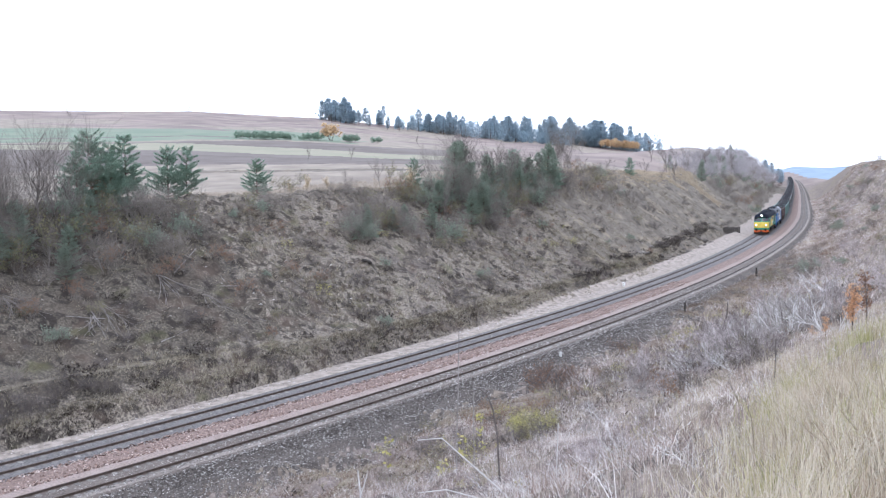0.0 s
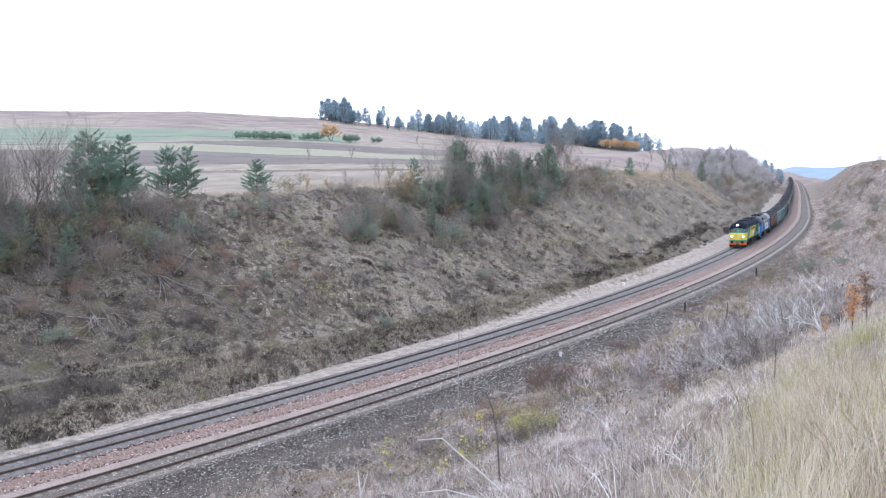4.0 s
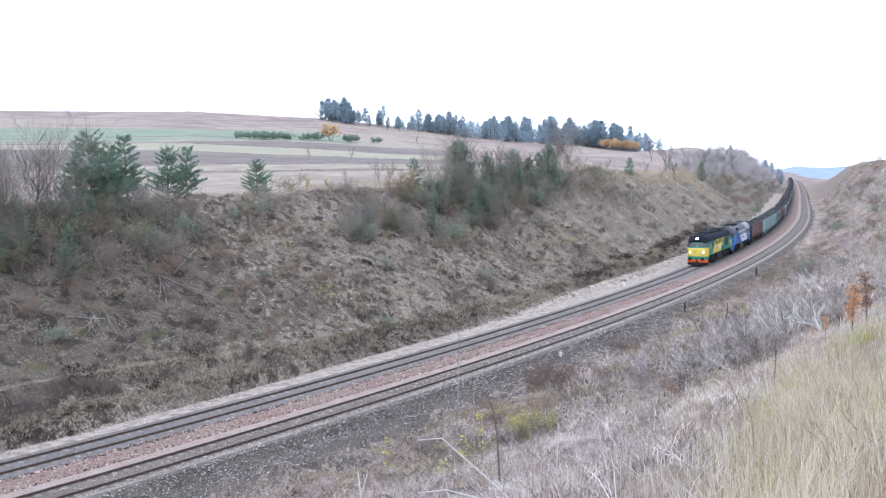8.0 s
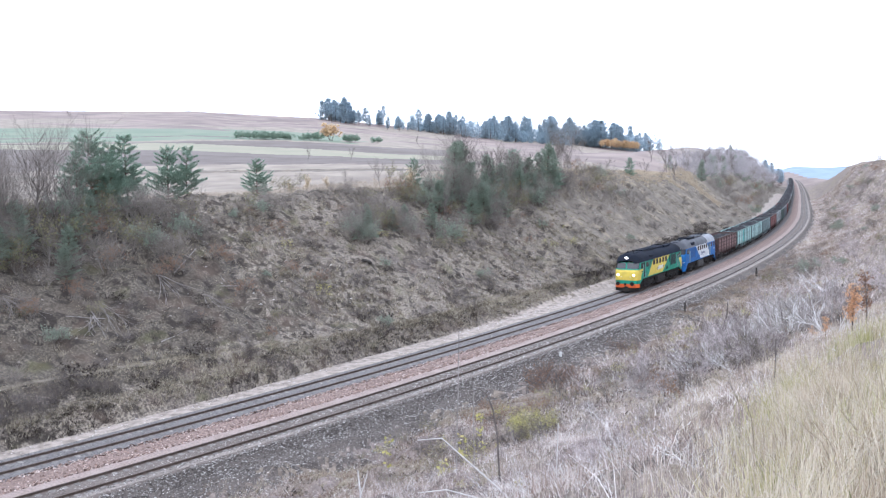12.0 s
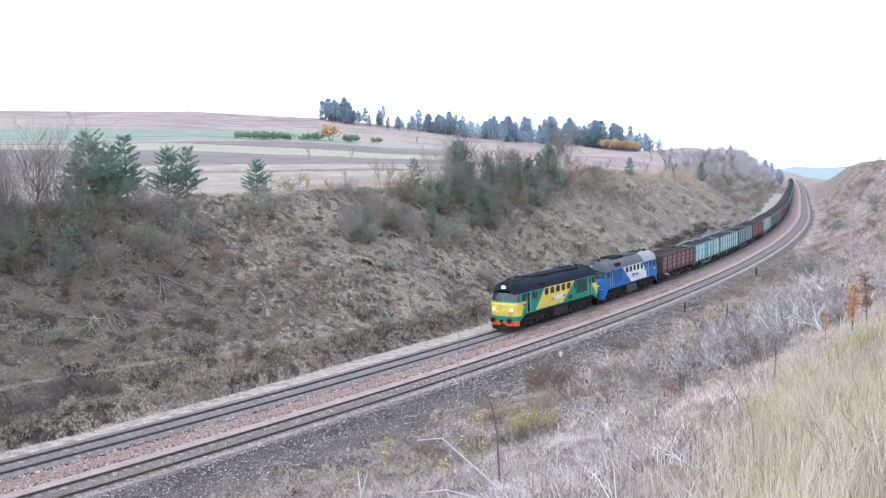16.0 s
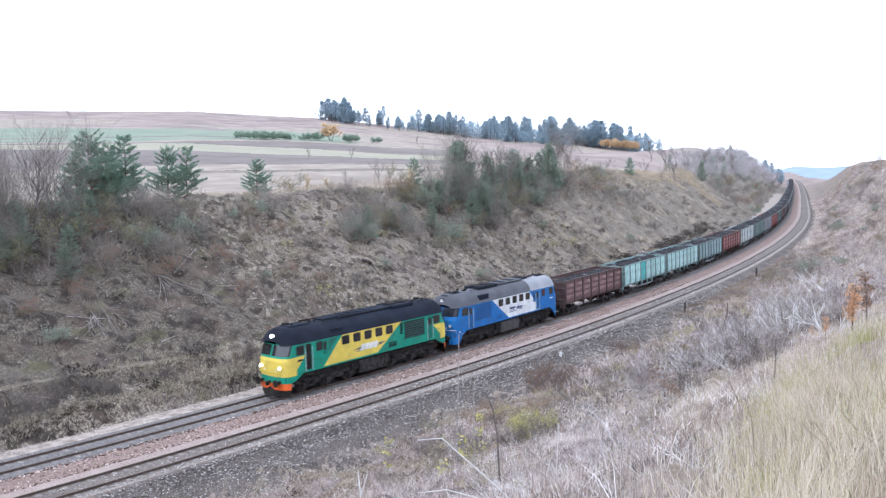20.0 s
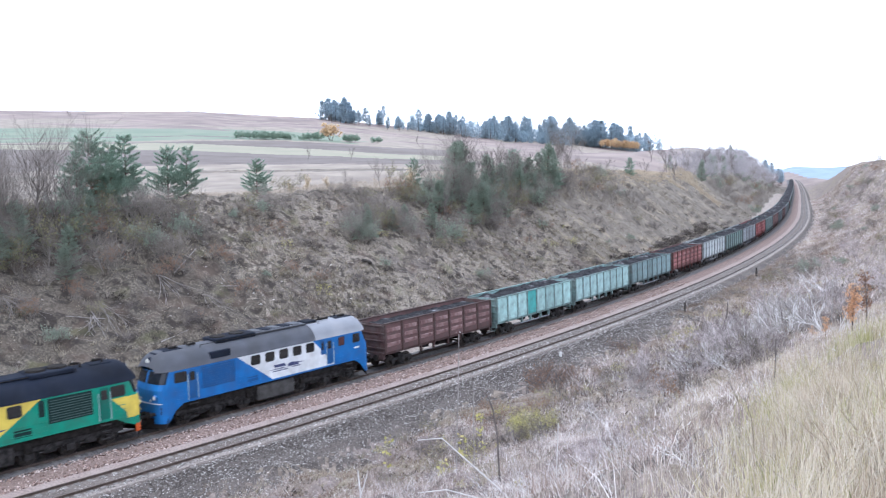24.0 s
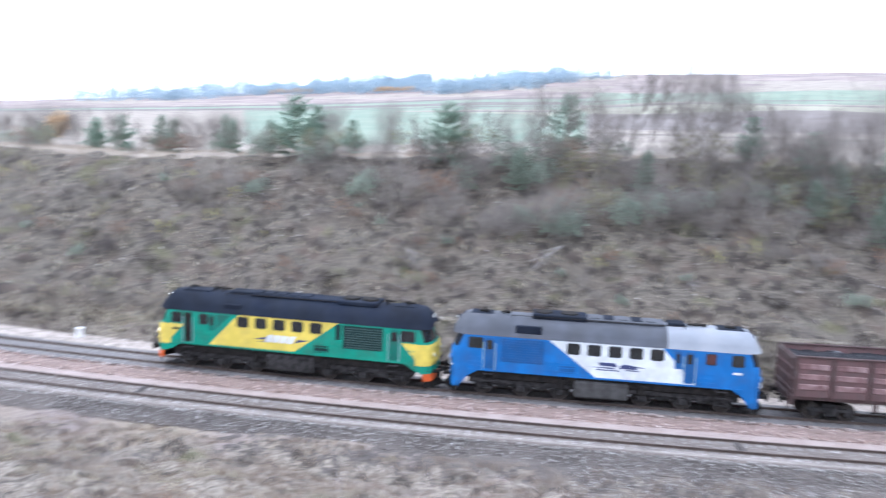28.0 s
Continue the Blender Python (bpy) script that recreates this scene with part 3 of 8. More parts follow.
def locomotive(label, body, stripe, roof, cab_roof, dark_panel, nose, beam, lit, reverse):
    loco = tagged(new("locomotive"), label, "locomotive", "locomotives of the train")
    # body shell below the gutter: rounded ends joined by flat sides
    bm = bmesh.new()
    zs = [SILL, 1.75, 2.42, 2.6, 3.0, GUTTER]
    rows = []
    for z in zs:
        ring = [bm.verts.new((outline(k, z)[0], outline(k, z)[1], z)) for k in range(13)]
        ring += [bm.verts.new((-outline(k, z)[0], outline(k, z)[1], z)) for k in range(12, -1, -1)]
        rows.append(ring)
    n = len(rows[0])
    for r0, r1 in zip(rows, rows[1:]):
        for i in range(n):
            bm.faces.new((r0[i], r0[(i + 1) % n], r1[(i + 1) % n], r1[i]))
    bm.faces.new(rows[0])
    bmesh.ops.recalc_face_normals(bm, faces=bm.faces)
    part("body", bm, body, loco)
    # roof in three lengths
    ys = [1.5, 1.475, 1.38, 1.2, 0.95, 0.6, 0.25, 0.0]
    ys = ys + [-y for y in ys[-2::-1]]

    def roof_piece(name, xs, m):
        b = bmesh.new()
        prev = None
        for x in xs:
            ax = abs(x)
            row = []
            for y in ys:
                z = roof_z(y) if abs(y) < 1.49 else GUTTER - 0.03
                px = x
                if ax > 7.3:
                    f = (ax - 7.3) / 1.0
                    z = GUTTER - 0.03 + (z - GUTTER + 0.03) * max(0.0, 1 - f ** 2.2)
                    wy = 1 - 0.42 * f ** 2
                    row.append(b.verts.new((px, y * wy, z)))
                else:
                    row.append(b.verts.new((px, y, z)))
            if prev:
                for a in range(len(ys) - 1):
                    b.faces.new((prev[a], prev[a + 1], row[a + 1], row[a]))
            prev = row
        bmesh.ops.recalc_face_normals(b, faces=b.faces)
        ob = part(name, b, m, loco)
        ob.data.polygons.foreach_set("use_smooth", [True] * len(ob.data.polygons))
        return ob
    mid = 3.3 if reverse else 4.3
    roof_piece("cab_roof", [mid, 5.3, 6.4, 7.3, 7.6, 7.85, 8.05, 8.18], cab_roof)
    roof_piece("roof", [-5.2, -3, -1, 1, 3, mid], roof)
    roof_piece("cab_roof", [-8.18, -8.05, -7.85, -7.6, -7.3, -6.4, -5.2], roof)
    # roof equipment
    gear = [(-4.9, -2.6, 0.85, 4.36, 4.62, "fan_housing", M_ROOF_DARK), (-2.62, 2.72, 0.66, 4.40, 4.58, "hatch", M_ROOF_DARK), (2.7, 4.1, 0.5, 4.40, 4.62, "exhaust_housing", M_ROOF_DARK), (5.3, 7.0, 0.55, 4.36, 4.54, "cab_roof_box", M_ROOF_DARK), (-7.1, -5.9, 0.5, 4.36, 4.52, "cab_roof_box", M_ROOF_DARK)]
    if reverse:
        gear = [(-3.9, -0.95, 0.75, 4.38, 4.66, "fan_housing", M_ROOF_DARK), (-0.95, 3.2, 0.66, 4.40, 4.58, "hatch", roof), (3.35, 4.3, 0.5, 4.38, 4.62, "exhaust_housing", M_ROOF_DARK), (5.9, 7.4, 0.55, 4.32, 4.50, "cab_roof_box", M_ROOF_DARK), (-7.3, -6.0, 0.5, 4.34, 4.50, "cab_roof_box", M_ROOF_DARK)]
    for x0, x1, w, z0, z1, nm, m in gear:
        b = bmesh.new()
        box(b, (x0, -w, z0), (x1, w, z1), 0.05)
        part(nm, b, m, loco)
    for k in range(5):
        b = bmesh.new()
        box(b, (-0.8 + k * 0.75, -0.5, 4.56), (-0.25 + k * 0.75, 0.5, 4.63), 0.02)
        part("hatch_cover", b, M_ROOF_DARK if k % 2 else roof, loco)
    # fan rings, horns and rods on the roof
    for x in (-3.3, -1.9) if reverse else (-4.3, -3.2):
        b = bmesh.new()
        tube(b, (x, 0, 4.6), (x, 0, 4.72), 0.52, 0.48, n=18)
        part("fan_ring", b, M_BLACK, loco)
    for x in (-6.6, -5.4, 4.6, 5.1, 6.6):
        b = bmesh.new()
        tube(b, (x, 0.32, 4.4), (x, 0.32, 4.68), 0.07, 0.05, n=8)
        part("exhaust_pipe", b, M_BLACK, loco)
        b = bmesh.new()
        tube(b, (x - 0.25, -0.3, 4.58), (x + 0.3, -0.3, 4.6), 0.05, 0.09, n=8)
        part("horn", b, M_BLACK, loco)
    for sgn in (-1, 1):
        b = bmesh.new()
        for x in (-5.0, 4.2):
            tube(b, (x, sgn * 0.75, 4.35), (x, sgn * 0.75, 4.55), 0.02, n=5)
        tube(b, (-5.0, sgn * 0.75, 4.52), (4.2, sgn * 0.75, 4.52), 0.02, n=5)
        part("roof_walk_rail", b, M_BLACK, loco)
        b = bmesh.new()
        x0 = -4.75 if reverse else 3.0
        box(b, (x0, sgn * 1.3 - 0.14, 3.68), (x0 + (1.4 if reverse else 1.05), sgn * 1.3 + 0.1, 4.1 if reverse else 4.0), 0.03)
        part("roof_side_vent", b, M_ROOF_DARK, loco)
    # ends
    for end in (1, -1):
        b = bmesh.new()
        front_patch(b, [1.6, 2, 3, 4, 5, 5.8], [2.76, 3.05, 3.44], end, 0.012)
        part("windscreen", b, M_GLASS_DIM if reverse else M_GLASS, loco, "dark raked windscreen pane")
        b = bmesh.new()
        front_patch(b, [6.2, 7, 8, 9, 10, 10.4], [2.76, 3.05, 3.44], end, 0.012)
        part("windscreen", b, M_GLASS_DIM if reverse else M_GLASS, loco, "dark raked windscreen pane")
        if nose:
            b = bmesh.new()
            front_patch(b, list(range(0, 13)), [1.42, 2.1, 2.42, 2.62], end, 0.008)
            part("nose_panel", b, nose, loco)
            for side in (-1, 1):
                b = bmesh.new()
                side_panel(b, [(end * 7.35, 1.72), (end * 7.35, 2.64), (end * 6.5, 2.64)], side, t=0.006)
                side_panel(b, [(end * 7.36, 2.42), (end * 7.36, 2.62), (end * 7.68, 2.62), (end * 7.68, 2.42)], side, t=0.006)
                part("nose_flash", b, nose, loco)
        # skirt and buffer beam
        b = bmesh.new()
        low = 0.95 if nose else 0.5
        front_patch(b, [1, 2, 3, 4], [low, SILL + 0.02], end, 0.002)
        front_patch(b, [8, 9, 10, 11], [low, SILL + 0.02], end, 0.002)
        front_patch(b, list(range(3, 10)), [0.95 if nose else 1.2, SILL + 0.02], end, 0.0)
        for side in (-1, 1):
            v = [b.verts.new((end * x, side * 1.46, z)) for x, z in ((7.75, low), (7.75, SILL), (6.7, SILL), (7.25, 1.15))]
            b.faces.new(v)
        part("front_skirt", b, body, loco)
        b = bmesh.new()
        front_patch(b, list(range(1, 12)) if nose else list(range(3, 10)), [0.55, 0.98] if nose else [0.82, 1.26], end, 0.02)
        part("buffer_beam", b, beam, loco)
        b = bmesh.new()
        for side in (-1, 1):
            v = [b.verts.new(p) for p in ((end * 8.75, 0, 0.16), (end * 7.9, side * 1.45, 0.16), (end * 7.75, side * 1.5, 0.85), (end * 8.3, 0, 0.85))]
            b.faces.new(v)
        part("snow_plough", b, M_BLACK, loco, "dark steel snow plough")
        for side in (-1, 1):
            b = bmesh.new()
            tube(b, (end * 8.2, side * 0.875, 1.06), (end * 8.62, side * 0.875, 1.06), 0.11, n=10)
            tube(b, (end * 8.62, side * 0.875, 1.06), (end * 8.68, side * 0.875, 1.06), 0.24, n=14)
            part("buffer", b, M_BLACK, loco)
            b = bmesh.new()
            tube(b, (end * 8.05, side * 0.95, 2.02), (end * 8.3, side * 0.95, 2.02), 0.18, 0.15, n=14)
            hl = part("headlamp", b, nose or body, loco)
            b = bmesh.new()
            tube(b, (end * 8.28, side * 0.95, 2.02), (end * 8.335, side * 0.95, 2.02), 0.125, 0.11, n=14)
            part("lens", b, M_LAMP_ON if lit and end > 0 else M_LAMP_OFF, hl)
            b = bmesh.new()
            tube(b, (end * 8.26, side * 0.55, 1.83), (end * 8.32, side * 0.55, 1.83), 0.07, n=8)
            part("marker_lamp", b, M_LAMP_OFF, loco)
            b = bmesh.new()
            tube(b, (end * 8.2, side * 0.12, 2.62), (end * 7.95, side * 0.5, 3.3), 0.015, n=4)
            part("wiper", b, M_BLACK, loco)
        b = bmesh.new()
        tube(b, (end * 7.45, 0, 4.02), (end * 8.02, 0, 3.98), 0.25, 0.21, n=14)
        box(b, (min(end * 7.0, end * 7.7), -0.34, 3.9), (max(end * 7.0, end * 7.7), 0.34, 4.42), 0.06)
        hl = part("roof_headlamp", b, M_ROOF_DARK, loco)
        b = bmesh.new()
        tube(b, (end * 8.02, 0, 3.98), (end * 8.07, 0, 3.975), 0.17, n=14)
        part("lens", b, M_LAMP_ON if lit and end > 0 else M_LAMP_OFF, hl)
        b = bmesh.new()
        tube(b, (end * 8.6, 0, 1.06), (end * 8.15, 0, 1.06), 0.07, n=6)
        box(b, (min(end * 8.5, end * 8.72), -0.09, 0.85), (max(end * 8.5, end * 8.72), 0.09, 1.12), 0.02)
        part("coupling", b, M_BLACK, loco)
        for k in range(2):
            b = bmesh.new()
            pts = [outline(i, 1.8, 0.07) for i in ((2, 3, 4, 5, 6) if k == 0 else (6, 7, 8, 9, 10))]
            for a, c in zip(pts, pts[1:]):
                tube(b, (end * a[0], a[1], 1.68), (end * c[0], c[1], 1.68), 0.022, n=5)
            part("hand_rail", b, nose or M_WHITE, loco)
    # sides
    for side in (-1, 1):
        b = bmesh.new()
        dx = -0.35 if reverse else -0.28
        side_panel(b, [(5.2 + dx, SILL + 0.1), (0.0 + dx, SILL + 0.1), (-2.6 + dx, GUTTER - 0.02), (3.4 + dx, GUTTER - 0.02)], side, t=0.004)
        st = part("stripe", b, stripe, loco)
        for pts in ([(2.5, 2.14), (1.7, 2.3), (1.7, 2.14)], [(2.3, 2.0), (1.6, 2.0), (1.5, 2.12)], [(0.0, 2.08), (-0.9, 2.28), (-0.2, 2.3)]) if nose else ([(2.7, 2.26), (1.5, 2.42), (1.2, 2.28)], [(1.3, 2.0), (0.0, 2.0), (0.0, 2.06), (1.1, 2.06)], [(2.3, 2.06), (1.6, 2.06), (1.5, 2.12), (2.2, 2.12)]):
            b = bmesh.new()
            side_panel(b, [(x + dx, z) for x, z in pts], side, t=0.009)
            part("logo", b, M_LOGO, st)
        for pts in ([(x0, 2.02), (x0 + 0.37, 2.02), (x0 + 0.16, 2.45), (x0 - 0.21, 2.45)] for x0 in (0.12, 0.55, 0.98, 1.41)) if nose else ([(-0.4, 2.16), (1.0, 2.1), (0.9, 2.2)], [(0.2, 2.26), (1.1, 2.24), (1.0, 2.44), (0.1, 2.44)], [(1.2, 2.16), (2.2, 2.16), (2.1, 2.26), (1.3, 2.28)]):
            b = bmesh.new()
            side_panel(b, [(x + dx, z) for x, z in pts], side, t=0.012)
            part("logo_bar", b, M_WHITE if nose else M_LOGO, st)
        for k in range(5):
            x = 3.05 - k * 1.1 + dx * 0.7
            b = bmesh.new()
            side_panel(b, rounded(x - 0.36, x + 0.36, 2.74, 3.36, 0.08), side, t=0.016)
            w = part("side_window", b, M_RUBBER, loco)
            b = bmesh.new()
            side_panel(b, rounded(x - 0.32, x + 0.32, 2.78, 3.32, 0.06), side, t=0.022)
            part("pane", b, M_GLASS, w)
        for x0, x1, m in ((6.62, 7.28, M_GLASS), (-7.28, -6.45, M_GLASS), (5.3 if reverse else 5.0, 5.85 if reverse else 5.55, M_BLIND if reverse else M_GLASS)):
            b = bmesh.new()
            side_panel(b, rounded(x0, x1, 2.72, 3.34), side, t=0.016)
            w = part("cab_window", b, M_RUBBER, loco)
            b = bmesh.new()
            side_panel(b, rounded(x0 + 0.05, x1 - 0.05, 2.77, 3.29, 0.05), side, t=0.022)
            part("pane", b, m, w)
        for x0, x1, open_door in ((4.25, 4.72, False), (-6.35, -5.85, False), (3.72, 4.06, False)) if reverse else ((6.0, 6.45, True), (-6.35, -5.85, False), (4.56, 4.96, False)):
            b = bmesh.new()
            side_panel(b, rounded(x0, x1, 2.38 if x0 in (4.56, 3.72) else SILL + 0.15, 3.35, 0.05), side, t=0.01)
            # the open doorway is a flat plate, the shade inside painted as black
            dr = part("side_door", b, M_BLACK if open_door else dark_panel, loco, "open doorway, dark inside" if open_door else "")
            if not open_door:
                b = bmesh.new()
                side_panel(b, rounded(x0 + 0.08, x1 - 0.08, 2.7, 3.22, 0.05), side, t=0.016)
                part("pane", b, M_GLASS, dr)
        for x in (4.18, 4.8, -5.78, -6.42) if reverse else (5.93, 6.53, -5.78, -6.42):
            b = bmesh.new()
            tube(b, (x, side * 1.53, SILL + 0.1), (x, side * 1.53, 3.1), 0.024, n=6)
            for z in (SILL + 0.15, 3.05):
                tube(b, (x, side * 1.47, z), (x, side * 1.53, z), 0.018, n=5)
            part("grab_rail", b, M_GRAB, loco)
        # radiator louvre
        b = bmesh.new()
        side_panel(b, rect(-5.45, -3.15, 2.05, 3.36), side, t=0.008)
        lv = part("louvre", b, M_GRILLE if not reverse else dark_panel, loco)
        for x in (-5.5, -3.15):
            b = bmesh.new()
            side_panel(b, rect(x, x + 0.05, 2.0, 3.4), side, t=0.03)
            part("louvre_frame", b, body, lv)
        if not reverse:
            b = bmesh.new()
            side_panel(b, rect(-3.0, -2.7, 2.5, 3.36), side, t=0.008)
            part("dark_panel", b, M_GRILLE, loco)
            b = bmesh.new()
            side_panel(b, [(4.46, 2.52), (4.46, 3.36), (3.62, 3.36)], side, t=0.008)
            part("dark_panel", b, M_GREEN_DARK, loco)
        for k in range(9):
            b = bmesh.new()
            z = 2.13 + k * 0.135
            side_panel(b, rect(-5.42, -3.28, z, z + 0.028), side, t=0.03)
            part("slat", b, M_SLAT if not reverse else dark_panel, lv)
        b = bmesh.new()
        side_panel(b, rect(-2.3, -1.45, 1.68, 2.08), side, t=0.01)
        part("vent_panel", b, M_GRILLE if not reverse else dark_panel, loco)
        # pressed ribs along the sides
        for z in (1.72, 1.95, 2.2):
            for x0, x1 in ((-7.25, -6.5), (4.9, 5.85), (-3.1, -1.0 - (z - 1.5))):
                b = bmesh.new()
                side_panel(b, rect(x0, x1, z, z + 0.035), side, t=0.02)
                part("side_rib", b, body, loco)
        b = bmesh.new()
        side_panel(b, rect(-7.35, 7.35, SILL, SILL + 0.05), side, t=0.02)
        part("sill_line", b, body, loco)
        b = bmesh.new()
        side_panel(b, rect(6.75, 7.2, 2.3, 2.42), side, t=0.02)
        part("number_bar", b, M_WHITE if reverse else M_GRILLE, loco)
    # underframe, tank, bogies
    b = bmesh.new()
    box(b, (-8.1, -1.3, 1.02), (8.1, 1.3, SILL), 0.03)
    part("underframe", b, M_BLACK, loco)
    b = bmesh.new()
    box(b, (-1.45, -1.42, 0.34), (1.45, 1.42, 1.3), 0.1)
    part("fuel_tank", b, M_TANK if reverse else M_FRAME, loco)
    for x0 in (-2.3, 1.95):
        b = bmesh.new()
        box(b, (x0, -1.4, 0.75), (x0 + 0.35, 1.4, 1.3), 0.04)
        part("battery_box", b, M_BLACK, loco)
    for x in (6.2, -6.1):
        for side in (-1, 1):
            b = bmesh.new()
            for z in (0.55, 0.95, 1.3):
                box(b, (x - 0.28, side * 1.5 - 0.1, z), (x + 0.28, side * 1.5 + 0.1, z + 0.04))
            for dx in (-0.27, 0.27):
                tube(b, (x + dx, side * 1.5, 0.55), (x + dx, side * 1.5, 1.5), 0.02, n=5)
            part("step_ladder", b, M_FRAME, loco)
    for bx in (4.3, -4.3):
        b = bmesh.new()
        for side in (-1, 1):
            y = side * 1.12
            box(b, (-2.9, y - 0.08, 0.72), (2.9, y + 0.08, 1.0), 0.03)
            for ax in (-2.1, 0, 2.1):
                box(b, (ax - 0.24, y - 0.02 * side - 0.14, 0.34), (ax + 0.24, y + 0.14, 0.72), 0.04)
                for dx in (-0.42, 0.42):
                    coil(b, ax + dx, y + side * 0.03, 0.38, 0.75)
            for ax in (-1.05, 1.05):
                box(b, (ax - 0.3, y - 0.05, 0.5), (ax + 0.3, y + 0.12, 0.75), 0.03)
                tube(b, (ax, y + side * 0.1, 0.95), (ax + 0.4, y + side * 0.1, 0.55), 0.05, n=6)
        box(b, (-2.6, -1.1, 0.6), (2.6, 1.1, 0.8))
        bg = part("bogie", b, M_FRAME, loco)
        bg.location = (bx, 0, 0)
        for ax in (-2.1, 0, 2.1):
            WHEELS.append((wheelset("wheelset", 0.525, bg, ax), 0.525, -1 if reverse else 1))
    return loco


WHEELS = []
loco1 = locomotive("green and yellow diesel locomotive with lit headlamps leading the train", M_GREEN, M_YELLOW, M_ROOF_DARK, M_ROOF_DARK, M_GREEN_DARK, M_YELLOW, M_ORANGE, True, False)
loco2 = locomotive("blue and white diesel locomotive with grey roof, second in the train", M_BLUE, M_WHITE, M_ROOF_GREY, M_ROOF_PALE, M_BLUE_DARK, None, M_BLUE, False, True)
TRAIN = [(loco1, 0.0, 4.3, 0), (loco2, -17.45, 4.3, 180)]


# ---------------------------------------------------------------- coal wagons
def coal_mesh(seed, heap, level):
    """A heaped coal load for the inside of a wagon."""
    nx, ny = 44, 12
    V, F = [], []
    for i in range(nx + 1):
        for j in range(ny + 1):
            x, y = -6.4 + 12.8 * i / nx, -1.38 + 2.76 * j / ny
            u = 1 - abs(y) / 1.4
            h = level + heap * u * (0.6 + 0.4 * math.sin(x * 0.95 + seed)) * min(1, (6.5 - abs(x)) / 1.2)
            h += (0.1 if heap < 0.2 else 0.28) * (float(hash_noise(x * 1.6 + seed * 9, y * 1.6, seed)) - 0.5) + 0.14 * (float(hash_noise(x * 4 + seed, y * 4, seed + 3)) - 0.5)
            V.append((x, y, h))
    for i in range(nx):
        for j in range(ny):
            a = i * (ny + 1) + j
            F.append((a, a + ny + 1, a + ny + 2, a + 1))
    return mesh_of("coal_load", V, F, M_COAL)


WL, WH, WZ0, WZ1 = 6.6, 1.46, 1.40, 3.58


def wagon_panel_mesh(w, ridged):
    bm = bmesh.new()
    box(bm, (-w / 2, -0.03, WZ0), (w / 2, 0.03, WZ1 - 0.1))
    if ridged:
        for z in (1.78, 2.32, 2.86):
            box(bm, (-w / 2 + 0.22, 0.0, z), (w / 2 - 0.22, 0.075, z + 0.3), 0.03)
    else:
        for z in (1.52,):
            box(bm, (-w / 2 + 0.1, 0.0, z), (w / 2 - 0.1, 0.05, z + 0.1), 0.02)
    for f in bm.faces:
        f.material_index = 1 if ridged and f.calc_center_median().y > 0.045 else 0
    me = bpy.data.meshes.new("panel")
    bm.to_mesh(me)
    bm.free()
    return me


